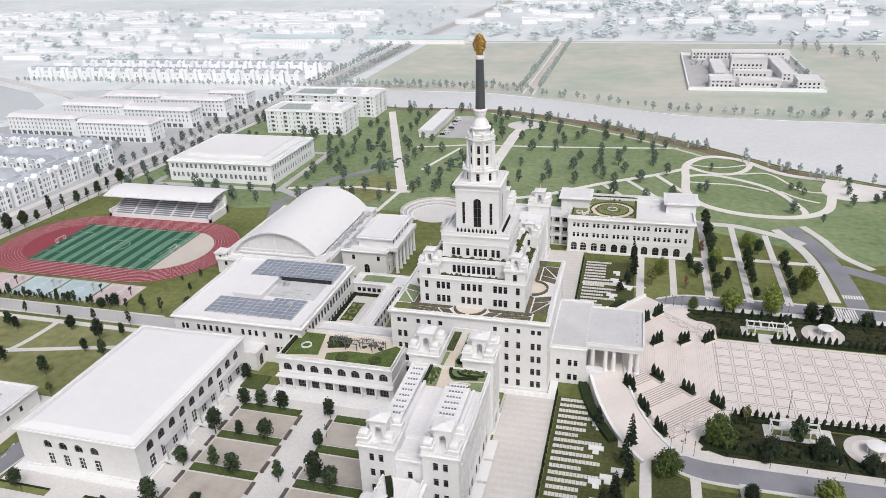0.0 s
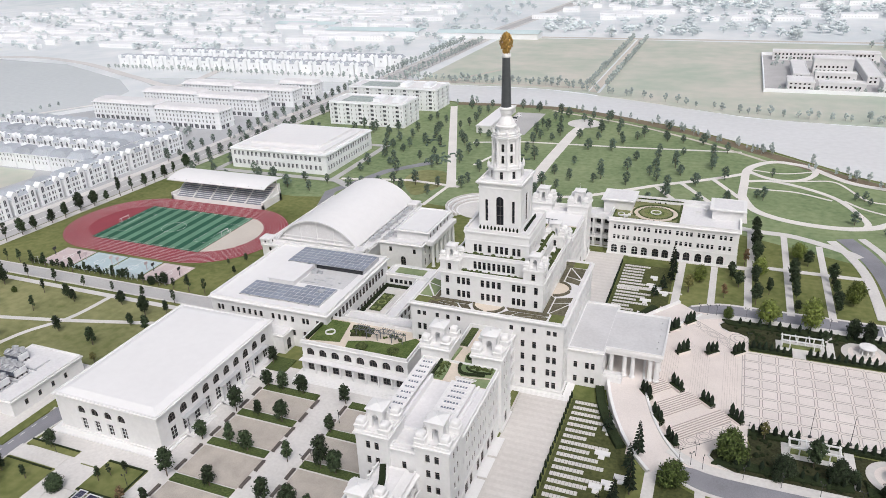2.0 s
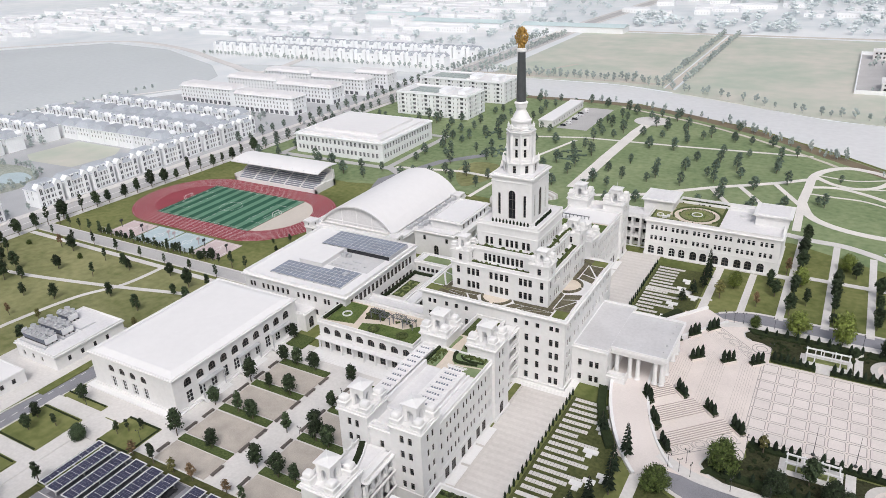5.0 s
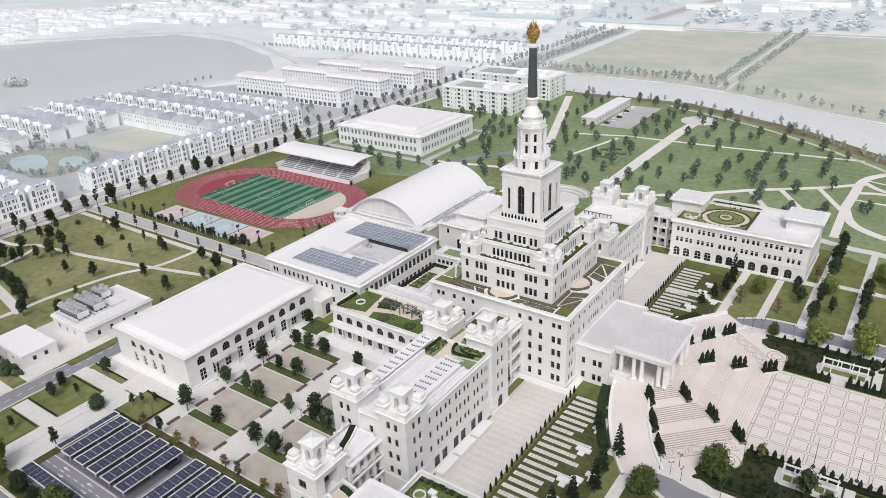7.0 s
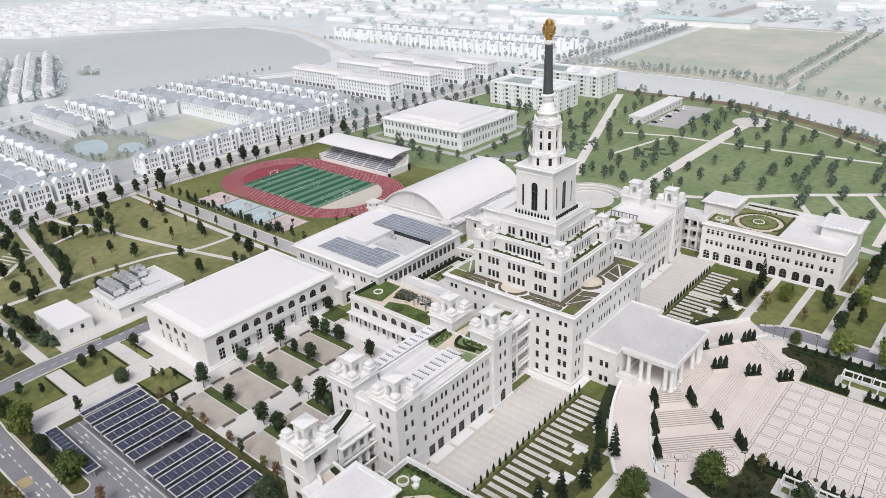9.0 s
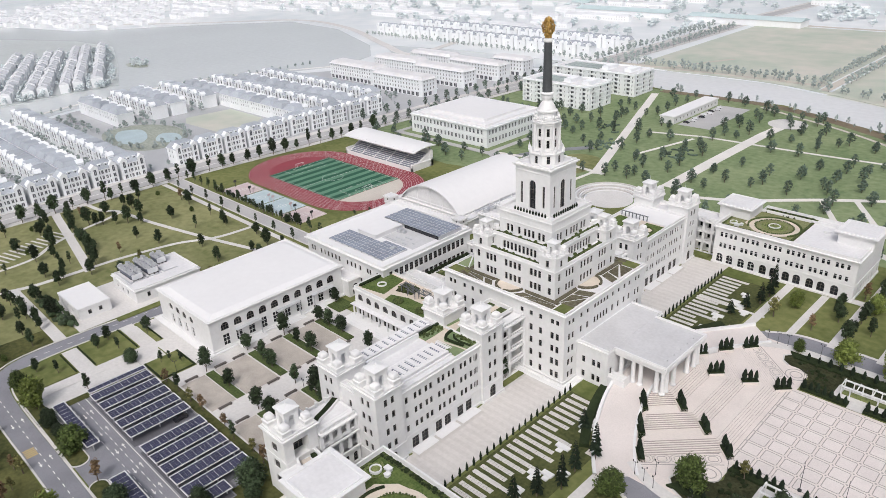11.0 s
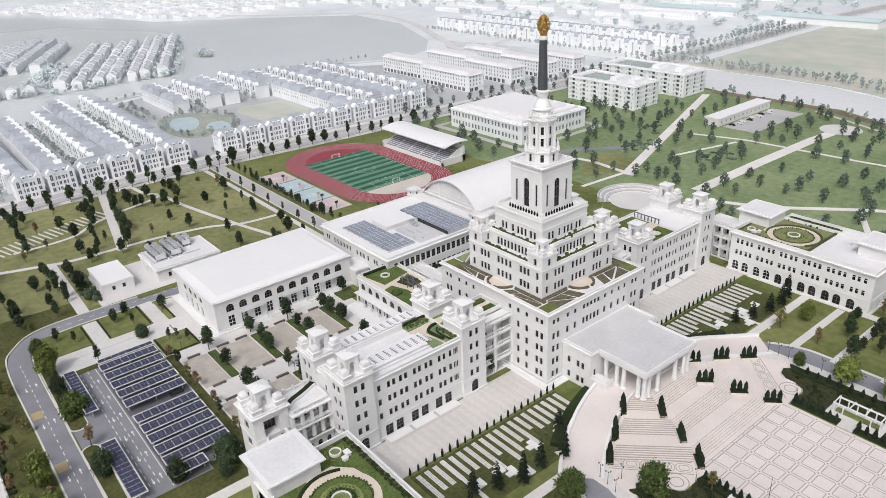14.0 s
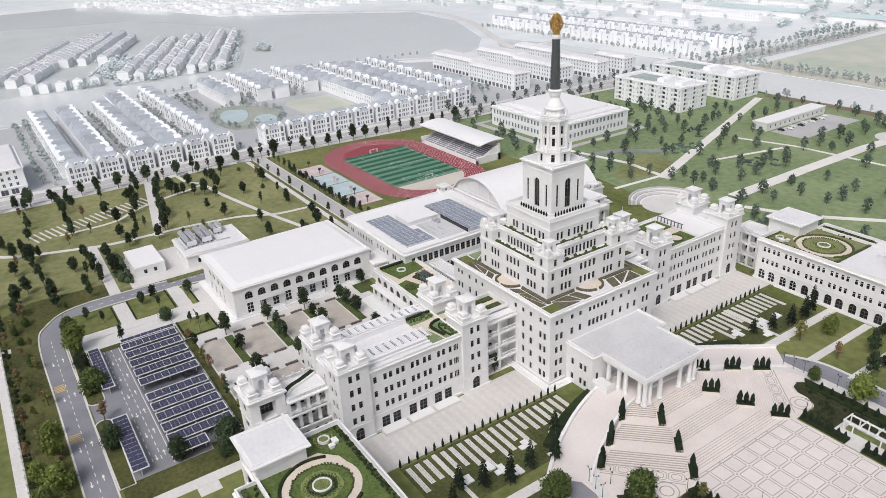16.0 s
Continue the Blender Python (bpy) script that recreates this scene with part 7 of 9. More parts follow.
bm = bmesh.new()
for z in (1.2, 2.4, 3.55):
    box(bm, -269, 206.95, z, -193.8, 207.0, z + 0.06)
part("rail", bm, STEEL, fen)

amp = thing("amphitheatre", -98, 327, 0, "white curved stone seating round a paved circle", "amphitheatre", kind="structure")
bm = bmesh.new()
lathe(bm, -95, 327, [(11.8, 0.0), (11.8, 0.16)], 40)
part("stage_floor", bm, PAVE, amp)
for k in range(6):
    bm = bmesh.new()
    strip(bm, arc(-95, 327, 12.2 + 1.1 * k, 45, 230, 36), 0.85, -0.1, 0.5 + 0.45 * k)
    # Every other ring is greyer, painting the shadow between seat rows.
    part("seat_ring", bm, FORE if k % 2 else TRIM, amp)

# ---- solar canopies over the parking ----
def canopy_module(w, d, cols, rows):
    """One module: a pale frame with fine dark panels set into it."""
    bm = bmesh.new()
    xs, ys, g = [0.0, 0.035], [0.0, 0.035], 0.016
    for n, size, at in ((cols, w, xs), (rows, d - 0.02, ys)):
        step = (size - 0.07) / n
        for k in range(1, n):
            at += [0.035 + step * k - g, 0.035 + step * k + g]
        at += [size - 0.035, size]
    top = [[bm.verts.new((x, y, 0.075)) for y in ys] for x in xs]
    low = [[bm.verts.new((x, y, 0.0)) for y in (ys[0], ys[-1])] for x in (xs[0], xs[-1])]
    for i in range(len(xs) - 1):
        for j in range(len(ys) - 1):
            rim = i in (0, len(xs) - 2) or j in (0, len(ys) - 2)
            bm.faces.new((top[i][j], top[i + 1][j], top[i + 1][j + 1], top[i][j + 1])).material_index = 1 if rim else 0 if i % 2 and j % 2 else 2
    bm.faces.new([low[0][0], low[1][0]] + [c[0] for c in reversed(top)])
    bm.faces.new([low[1][1], low[0][1]] + [c[-1] for c in top])
    bm.faces.new([low[0][1], low[0][0]] + top[0])
    bm.faces.new([low[1][0], low[1][1]] + top[-1][::-1])
    bm.faces.new((low[0][0], low[0][1], low[1][1], low[1][0]))
    return mesh_of("panel", bm, [SOLAR, SOLAR_FRAME, SOLAR_LINE])


MODULE, MODULE_B = canopy_module(3.7, 2.22, 4, 2), canopy_module(2.0, 3.9, 1, 3)
MODULE_C, MODULE_D = canopy_module(2.0, 3.2, 1, 3), canopy_module(1.9, 2.22, 2, 2)


def canopy(x0, y0, nx, ny, mod, w, d, label):
    root = thing("solar_canopy", x0 + nx * w / 2, y0 + ny * d / 2, 0, label, "solar canopy", "parking canopies")
    for i in range(nx):
        for j in range(ny):
            place("panel", mod, root, x0 + w * i, y0 + d * j, 3.02)
    bm = bmesh.new()
    xa, ya, xb, yb = x0 - 0.22, y0 - 0.12, x0 + nx * w + 0.22, y0 + ny * d + 0.1
    for q in ((xa - 0.16, ya - 0.16, xb + 0.16, ya), (xa - 0.16, yb, xb + 0.16, yb + 0.16), (xa - 0.16, ya, xa, yb), (xb, ya, xb + 0.16, yb)):
        box(bm, q[0], q[1], 2.9, q[2], q[3], 3.16)
    part("edge_gutter", bm, SOLAR_FRAME, root, "white edge gutter")
    for k in range(3):
        bm = bmesh.new()
        if nx < ny:
            y = y0 + 0.6 + (ny * d - 1.2) * k / 2
            box(bm, x0 + nx * w / 2 - 0.15, y - 0.15, 0, x0 + nx * w / 2 + 0.15, y + 0.15, 2.9)
            box(bm, xa, y - 0.12, 2.72, xb, y + 0.12, 2.95)
        else:
            x = x0 + 0.6 + (nx * w - 1.2) * k / 2
            box(bm, x - 0.15, y0 + ny * d / 2 - 0.15, 0, x + 0.15, y0 + ny * d / 2 + 0.15, 2.9)
            box(bm, x - 0.12, ya, 2.72, x + 0.12, yb, 2.95)
        part("post", bm, STEEL, root)
    return root


for k in range(5):
    canopy(-124.0 + 6.35 * k, 82.2, 1, 8, MODULE, 3.7, 2.24, "carport roofed with dark blue solar panels")
    canopy(-88.8 + 5.95 * k, 82.2, 1, 8, MODULE, 3.7, 2.24, "carport roofed with dark blue solar panels")
canopy(-59.3, 82.2, 1, 4, MODULE, 3.7, 2.24, "short carport roofed with dark blue solar panels")
canopy(-127.6, 82.6, 1, 8, MODULE_D, 1.9, 2.24, "narrow carport roofed with dark solar panels beside the path")
canopy(-126.9, 72.0, 13, 1, MODULE_C, 2.06, 3.2, "long narrow carport roofed with dark solar panels")
canopy(-82.2, 71.0, 13, 1, MODULE_B, 2.06, 3.9, "long narrow carport roofed with dark solar panels")


def car(x, y, rz, mat, label):
    root = thing("car", 0, 0, 0, label, "car", "parked cars")
    bm = bmesh.new()
    v = [bm.verts.new((s * w, yy, z)) for yy, z, w in ((-2.1, 0.35, 0.82), (-2.1, 0.75, 0.78), (-1.2, 0.9, 0.8), (-0.5, 1.4, 0.66), (1.0, 1.42, 0.66), (1.8, 0.95, 0.78), (2.1, 0.85, 0.76), (2.1, 0.35, 0.8)) for s in (-1, 1)]
    for k in range(7):
        bm.faces.new((v[2 * k], v[2 * k + 1], v[2 * k + 3], v[2 * k + 2]))
    bm.faces.new(v[0::2]), bm.faces.new(v[1::2]), bm.faces.new((v[0], v[14], v[15], v[1]))
    part("body", bm, mat, root)
    bm = bmesh.new()
    box(bm, -0.67, -0.55, 0.98, 0.67, 1.3, 1.3)
    part("glazing", bm, GLASS, root)
    for sx in (-0.8, 0.8):
        for sy in (-1.3, 1.3):
            bm = bmesh.new()
            lathe(bm, 0, 0, [(0.32, -0.1), (0.32, 0.1)], 12)
            bm.transform(Matrix.Translation((sx, sy, 0.32)) @ Matrix.Rotation(math.pi / 2, 4, "Y"))
            part("wheel", bm, DARK_METAL, root)
    root.matrix_basis = pose(x, y, 0.14, 0, 0, rz)
    return root


CAR_WHITE = material("white_car_paint", (0.7, 0.7, 0.72), 0.25, 0.03, 2, 0.2, 0.0)
CAR_DARK = material("dark_car_paint", (0.03, 0.03, 0.035), 0.25, 0.1, 2, 0.2, 0.0)
car(-95.4, 97, 0, CAR_DARK, "dark parked car between the solar canopies")
for k in range(9):
    car(-131 + 2.0 * (k % 2), 476 + 6 * k, 90, CAR_WHITE if k % 3 else CAR_DARK, "small car parked beside the long shed")


# ---- housing estate and buildings in the distance ----
def mansard(bm, x0, y0, x1, y1, z0, z1, inset):
    v = [bm.verts.new(c) for c in ((x0, y0, z0), (x1, y0, z0), (x1, y1, z0), (x0, y1, z0), (x0 + inset, y0 + inset, z1), (x1 - inset, y0 + inset, z1), (x1 - inset, y1 - inset, z1), (x0 + inset, y1 - inset, z1))]
    for q in ((0, 1, 5, 4), (1, 2, 6, 5), (2, 3, 7, 6), (3, 0, 4, 7), (4, 5, 6, 7)):
        bm.faces.new([v[i] for i in q])


def house(label, front, sides, rear=(), bays=True, floors=(0.8, 4.0, 7.1), dormer=True):
    """A pair of white three-storey houses under one slate mansard, front towards -y."""
    root = thing("townhouse", 0, 0, 0, label, "house", "white townhouses")
    w, d, z = 14.6, 12.0, 9.8
    bm = bmesh.new()
    ops = [(u, s, 1.2, 2.0, "rect") for s in floors for u in front]
    so = [(u, s, 1.1, 1.8, "rect") for s in (4.0, 7.1) for u in sides]
    back = [(u, s, 1.1, 1.8, "rect") for u in rear for s in (4.0, 7.1)]
    for p, q, o in (((-w / 2, 0), (w / 2, 0), ops), ((w / 2, 0), (w / 2, d), so), ((w / 2, d), (-w / 2, d), back), ((-w / 2, d), (-w / 2, 0), so)):
        facade(root, bm, p, q, 0, z, o, 0.3, make=plain_window)
    if not dormer:
        ring(bm, -w / 2 - 0.4, -0.4, w / 2 + 0.4, d + 0.4, z - 0.35, z + 0.05, 0.6)
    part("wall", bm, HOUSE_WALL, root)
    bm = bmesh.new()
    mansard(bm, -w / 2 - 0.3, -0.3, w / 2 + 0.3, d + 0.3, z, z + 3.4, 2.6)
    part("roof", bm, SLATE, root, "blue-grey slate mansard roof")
    if dormer:
        bm = bmesh.new()
        ring(bm, -w / 2 - 0.4, -0.4, w / 2 + 0.4, d + 0.4, z - 0.35, z + 0.05, 0.6)
        part("eave", bm, HOUSE_WALL, root)
    for gx in (-5.2, 5.2):
        bm = bmesh.new()
        prism(bm, [(gx - 2.0, -0.5), (gx + 2.0, -0.5), (gx + 2.0, 3.0), (gx - 2.0, 3.0)], 0.0, z + 1.6)
        v = [bm.verts.new(c) for c in ((gx - 2.2, -0.6, z + 1.6), (gx + 2.2, -0.6, z + 1.6), (gx, -0.6, z + 3.6), (gx - 2.2, 3.6, z + 1.6), (gx + 2.2, 3.6, z + 1.6), (gx, 3.6, z + 3.6))]
        for q in ((0, 1, 2), (5, 4, 3), (0, 2, 5, 3), (1, 4, 5, 2), (0, 3, 4, 1)):
            bm.faces.new([v[i] for i in q])
        part("gable", bm, HOUSE_WALL, root)
        for s, h, kind in ((0.9, 2.3, "arch"), (4.1, 2.0, "rect"), (7.3, 3.5, "arch"))[0 if dormer else 1:] if bays else ():
            ob = place("window", plain_window(1.5, h, kind), root, gx, -0.57, s)
    for gx in (-1.6, 2.0) if dormer else (0.4,):
        bm = bmesh.new()
        box(bm, gx - 0.9, 1.1, z + 0.8, gx + 0.9, 4.0, z + 2.7)
        box(bm, gx - 1.1, 0.9, z + 2.7, gx + 1.1, 4.2, z + 2.95)
        box(bm, gx - 0.5, 1.03, z + 1.2, gx + 0.5, 1.12, z + 2.4, 1)
        part("dormer", bm, [HOUSE_WALL, FAR_GLASS], root, "small white roof dormer")
    return root


front_house = house("white pair of townhouses with slate mansard and gables facing the avenue", (4.3, 6.2, 8.4, 10.3), (3, 7))
row_house = house("white townhouse in a terraced row with a slate roof", (6.0, 8.6), (), (), True, (4.0, 7.1), False)
end_row_house = house("white townhouse backing onto the estate green", (), (), (2.5, 5.6, 9.0, 12.1), False, (), False)
back_row_house = house("white townhouse with its plain back towards the next row", (), (), (), False, (), False)
spots = [(front_house, -331 + 4 * max(0, (y - 200)) / 190, y, 90) for y in [104 + 16.8 * k for k in range(6)] + [222 + 16.6 * k for k in range(10)]]
for street, x_end in ((88, -500), (133, -500), (174, -525), (250, -535), (292, -530), (334, -520), (376, -500)):
    xs = -462 if street in (250, 292) else -356
    while xs > x_end:
        spots.append((row_house, xs, street + 7.5, 0))
        if street > 90:
            spots.append((end_row_house if street in (250, 292) or (street == 334 and xs > -455) else back_row_house, xs, street - 7.5, 180))
        xs -= 15.2
far_house = house("hazy white townhouse beyond the canal", (3.6, 7.3, 11.0), (), (), False, (5.2,), False)
for y, xr in ((640, range(-630, -310, 16)), (688, range(-600, -300, 16))):
    spots += [(far_house, x, y, 0) for x in xr]
used = set()
for proto, x, y, rz in spots:
    m = pose(x, y, 0, 0, 0, rz)
    if proto.name in used:
        copy_thing(proto, m)
    else:
        used.add(proto.name)
        proto.matrix_basis = m


def long_block(x0, y0, x1, y1, z, label, floors, step=3.4, name="shophouse_block"):
    root = thing(name, (x0 + x1) / 2, (y0 + y1) / 2, 0, label, "building", "long white blocks")
    fh = (z - 4.0) / (floors - 1)
    sill = [4.9 + fh * k for k in range(floors - 1)]
    bm = bmesh.new()
    for p, q in (((x0, y0), (x1, y0)), ((x1, y0), (x1, y1)), ((x1, y1), (x0, y1)), ((x0, y1), (x0, y0))):
        L = math.hypot(q[0] - p[0], q[1] - p[1])
        seen = p[1] == y0 and q[1] == y0 or p[0] == x1 and q[0] == x1
        ops = [(2 + step * k, s, 1.3, 1.9, "rect") for k in range(int((L - 2) / step)) for s in sill] if seen else ()
        ops = list(ops) + ([(3 + 5.2 * k, 0.3, 3.6, 3.0, "rect") for k in range(int((L - 4) / 5.2))] if seen else [])
        facade(root, bm, p, q, 0, z, ops, 0.4, make=plain_window)
    part("wall", bm, HOUSE_WALL, root)
    bm = bmesh.new()
    cornice(bm, x0, y0, x1, y1, z, 0.5, 0.6)
    cornice(bm, x0, y0, x1, y1, 4.4, 0.4, 0.5)
    part("cornice", bm, HOUSE_WALL, root)
    bm = bmesh.new()
    mansard(bm, x0 + 0.2, y0 + 0.2, x1 - 0.2, y1 - 0.2, z, z + 2.2, 1.6)
    part("roof", bm, PALE_DECK, root)
    return root


for x0, y0, x1, y1 in ((-396, 428, -334, 444), (-466, 436, -404, 452), (-388, 470, -328, 486), (-452, 478, -394, 494), (-380, 506, -320, 520), (-440, 514, -386, 528), (-352, 534, -316, 548)):
    long_block(x0, y0, x1, y1, 13.6, "long white four-storey shophouse block with arcaded ground floor", 4)


def apartment(x0, y0, x1, y1, z, label):
    """A white five-storey slab with stacks of recessed balconies and a flat planted roof."""
    root = thing("apartment_block", (x0 + x1) / 2, (y0 + y1) / 2, 0, label, "building", "apartment blocks")
    ops = {}
    for side, L in (("S", x1 - x0), ("E", y1 - y0)):
        n = max(2, round(L / 10.5))
        row = []
        for k in range(n):
            c = L * (k + 0.5) / n
            for s in [1.0 + 3.15 * f for f in range(5)]:
                row += [(c, s - 0.3, 2.7, 2.5, "rect"), (c - 3.2, s, 0.9, 1.6, "rect"), (c + 3.2, s, 0.9, 1.6, "rect")]
        ops[side] = row
    bm = bmesh.new()
    for p, q, o in (((x0, y0), (x1, y0), ops["S"]), ((x1, y0), (x1, y1), ops["E"]), ((x1, y1), (x0, y1), ()), ((x0, y1), (x0, y0), ())):
        facade(root, bm, p, q, 0, z, o, 0.9, make=plain_window)
    part("wall", bm, HOUSE_WALL, root)
    bm = bmesh.new()
    for side, L in (("S", x1 - x0), ("E", y1 - y0)):
        n = max(2, round(L / 10.5))
        for k in range(n):
            c = L * (k + 0.5) / n
            for f in range(5):
                zz = 0.7 + 3.15 * f
                if side == "S":
                    box(bm, x0 + c - 1.5, y0 - 0.7, zz - 0.15, x0 + c + 1.5, y0 - 0.02, zz + 0.85)
                else:
                    box(bm, x1 + 0.02, y0 + c - 1.5, zz - 0.15, x1 + 0.7, y0 + c + 1.5, zz + 0.85)
    tagged(part("balcony_rail", bm, HOUSE_WALL, root), "white balcony fronts", kind="stuff")
    bm = bmesh.new()
    cornice(bm, x0, y0, x1, y1, z, 0.4, 0.5)
    ring(bm, x0, y0, x1, y1, z, z + 1.0, 0.4)
    part("parapet", bm, HOUSE_WALL, root)
    bm = bmesh.new()
    box(bm, x0 + 0.4, y0 + 0.4, z - 0.2, x1 - 0.4, y1 - 0.4, z + 0.1)
    part("roof_deck", bm, PALE_DECK, root)
    bm = bmesh.new()
    box(bm, x0 + 8, y0 + 6, z + 0.1, x0 + 0.52 * (x1 - x0), y1 - 6, z + 0.45)
    part("roof_planting", bm, FAR_LEAF, root, "planted roof bed in haze-paled green")
    for k in (0.6, 0.86):
        bm = bmesh.new()
        xx = x0 + k * (x1 - x0)
        box(bm, xx - 3, y0 + 7, z + 0.1, xx + 3, y1 - 7, z + 2.8)
        part("stair_core", bm, HOUSE_WALL, root)
    return root


apartment(-262, 466, -201, 494, 16.5, "white apartment block with stacks of recessed balconies")
apartment(-274, 520, -197, 548, 16.5, "second white apartment block behind the first")
long_block(-392, 56, -338, 76, 14.5, "white shophouse row beside the street mouth", 4)
shed = thing("long_shed", -140, 500, 0, "long low white shed beside a car park", "shed")
block(shed, -146, 468, -136, 532, 0, 5.2, E=grid(even(64, 12, 4), (1.6,), 1.4, 1.6), par=0.2, deck=MEMBRANE)

# walled compound across the river
comp = thing("walled_compound", 95, 735, 0, "white low institutional compound inside a perimeter wall", "compound")
bm = bmesh.new()
ring(bm, 42, 645, 150, 828, 0, 3, 1.0)
part("perimeter_wall", bm, HOUSE_WALL, comp)
bm = bmesh.new()
box(bm, 43, 646, 0, 149, 827, 0.1)
part("yard", bm, PALE_ROAD, comp)
for x0, y0, x1, y1, z in ((52, 800, 146, 815, 8), (60, 655, 80, 680, 7), (84, 735, 116, 752, 13), (66, 690, 78, 760, 7), (122, 690, 134, 780, 7), (84, 662, 118, 672, 6), (128, 650, 148, 672, 9), (84, 705, 116, 712, 6)):
    block(comp, x0, y0, x1, y1, 0, z, S=[(2.5 + 3.4 * k, s, 1.6, 1.8, "rect") for k in range(int((x1 - x0 - 3) / 3.4)) for s in ((1.5, 5) if z > 6.5 else (1.5,))], par=0.6)


def scatter_houses(name, label, seed, n, area, size, hgt, mats, turn=0.0):
    """Many small gabled blocks in rough rows, far off."""
    random.seed(seed)
    bm = bmesh.new()
    for _ in range(n):
        x, y = area(random.random(), random.random())
        w, d, h = random.uniform(*size), random.uniform(8, 11), random.uniform(*hgt)
        first = len(bm.verts)
        box(bm, x - w / 2, y - d / 2, -0.2, x + w / 2, y + d / 2, h, 0)
        mi = 1
        v = [bm.verts.new(c) for c in ((x - w / 2, y - d / 2, h), (x + w / 2, y - d / 2, h), (x + w / 2, y + d / 2, h), (x - w / 2, y + d / 2, h), (x - w / 2 + 1, y, h + 2.4), (x + w / 2 - 1, y, h + 2.4))]
        for q in ((0, 1, 5, 4), (2, 3, 4, 5), (1, 2, 5), (3, 0, 4)):
            bm.faces.new([v[i] for i in q]).material_index = mi
        # Windows take the third material, lightened to stand for haze.
        for k in range(int(w / 4)):
            for s in (1.2, 4.4):
                if s + 2 < h:
                    xx = x - w / 2 + 1.4 + 4 * k
                    box(bm, xx, y - d / 2 - 0.06, s, xx + 1.4, y - d / 2 + 0.02, s + 1.8, 2)
        if turn:
            bmesh.ops.rotate(bm, cent=(x, y, 0), matrix=Matrix.Rotation(turn, 3, "Z"), verts=list(bm.verts)[first:])
    return solid(name, bm, mats, label, "houses", "stuff")


PEN_ROWS = [(-628, y, 20) for y in (284, 266, 254, 235, 223, 204)] + [(-640, 192, 20), (-760, 196, 14), (-770, 176, 18), (-770, 158, 18), (-770, 140, 18), (-700, 118, 22), (-690, 100, 22), (-690, 80, 22)]
PEN_ROWS += [(-641 + 1.5 * k, 108 + 14.5 * k, 1) for k in range(5)]
cells = iter([(x - 0.923 * 12.6 * j, y + 0.384 * 12.6 * j) for x, y, n in PEN_ROWS for j in range(n)])


def peninsula_cell(a, b):
    return next(cells)


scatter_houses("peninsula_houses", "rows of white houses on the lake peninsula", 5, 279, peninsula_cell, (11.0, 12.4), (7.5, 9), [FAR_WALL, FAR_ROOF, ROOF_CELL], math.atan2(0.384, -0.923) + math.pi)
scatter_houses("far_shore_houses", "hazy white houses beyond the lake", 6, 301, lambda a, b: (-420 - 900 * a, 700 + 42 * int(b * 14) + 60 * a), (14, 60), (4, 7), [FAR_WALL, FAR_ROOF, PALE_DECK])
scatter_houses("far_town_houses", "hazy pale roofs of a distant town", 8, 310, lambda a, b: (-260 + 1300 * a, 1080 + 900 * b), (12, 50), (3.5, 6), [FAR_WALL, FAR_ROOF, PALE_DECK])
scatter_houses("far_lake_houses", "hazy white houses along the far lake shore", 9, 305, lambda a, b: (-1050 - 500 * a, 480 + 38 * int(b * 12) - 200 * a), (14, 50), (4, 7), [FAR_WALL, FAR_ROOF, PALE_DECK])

for x0, y0, x1, y1 in ((-520, 905, -380, 935), (-350, 900, -215, 925), (-640, 960, -540, 985)):
    fs = thing("far_shed", (x0 + x1) / 2, (y0 + y1) / 2, 0, "long low far-off shed with a pale teal roof", "shed", "far teal sheds")
    bm = bmesh.new()
    box(bm, x0, y0, 0, x1, y1, 7)
    part("wall", bm, FAR_WALL, fs)
    bm = bmesh.new()
    ym = (y0 + y1) / 2
    v = [bm.verts.new(c) for c in ((x0 - 1, y0 - 1, 7), (x1 + 1, y0 - 1, 7), (x1 + 1, ym, 10), (x0 - 1, ym, 10), (x1 + 1, y1 + 1, 7), (x0 - 1, y1 + 1, 7))]
    for q in ((0, 1, 2, 3), (3, 2, 4, 5), (1, 4, 2), (0, 3, 5)):
        bm.faces.new([v[i] for i in q])
    part("roof", bm, TEAL_ROOF, fs, "pale teal sheet roof")


# ---- trees and planting ----
def leaves(bm, c, r, n, size):
    """Single leaf sprays through and round a lump, for a broken, see-through outline."""
    for _ in range(n):
        d = Vector((random.gauss(0, 1), random.gauss(0, 1), random.gauss(0, 0.85))).normalized()
        p = Vector(c) + d * r * random.uniform(0.5, 1.2)
        a = Vector((random.gauss(0, 1), random.gauss(0, 1), random.gauss(0, 0.6))).normalized()
        b = a.cross(d).normalized() if abs(a.dot(d)) < 0.95 else a.orthogonal().normalized()
        u, w = a * size * random.uniform(0.7, 1.3), b * size * random.uniform(0.45, 0.8)
        bm.faces.new([bm.verts.new(q) for q in (p - u, p + w, p + u * 0.9, p - w)])


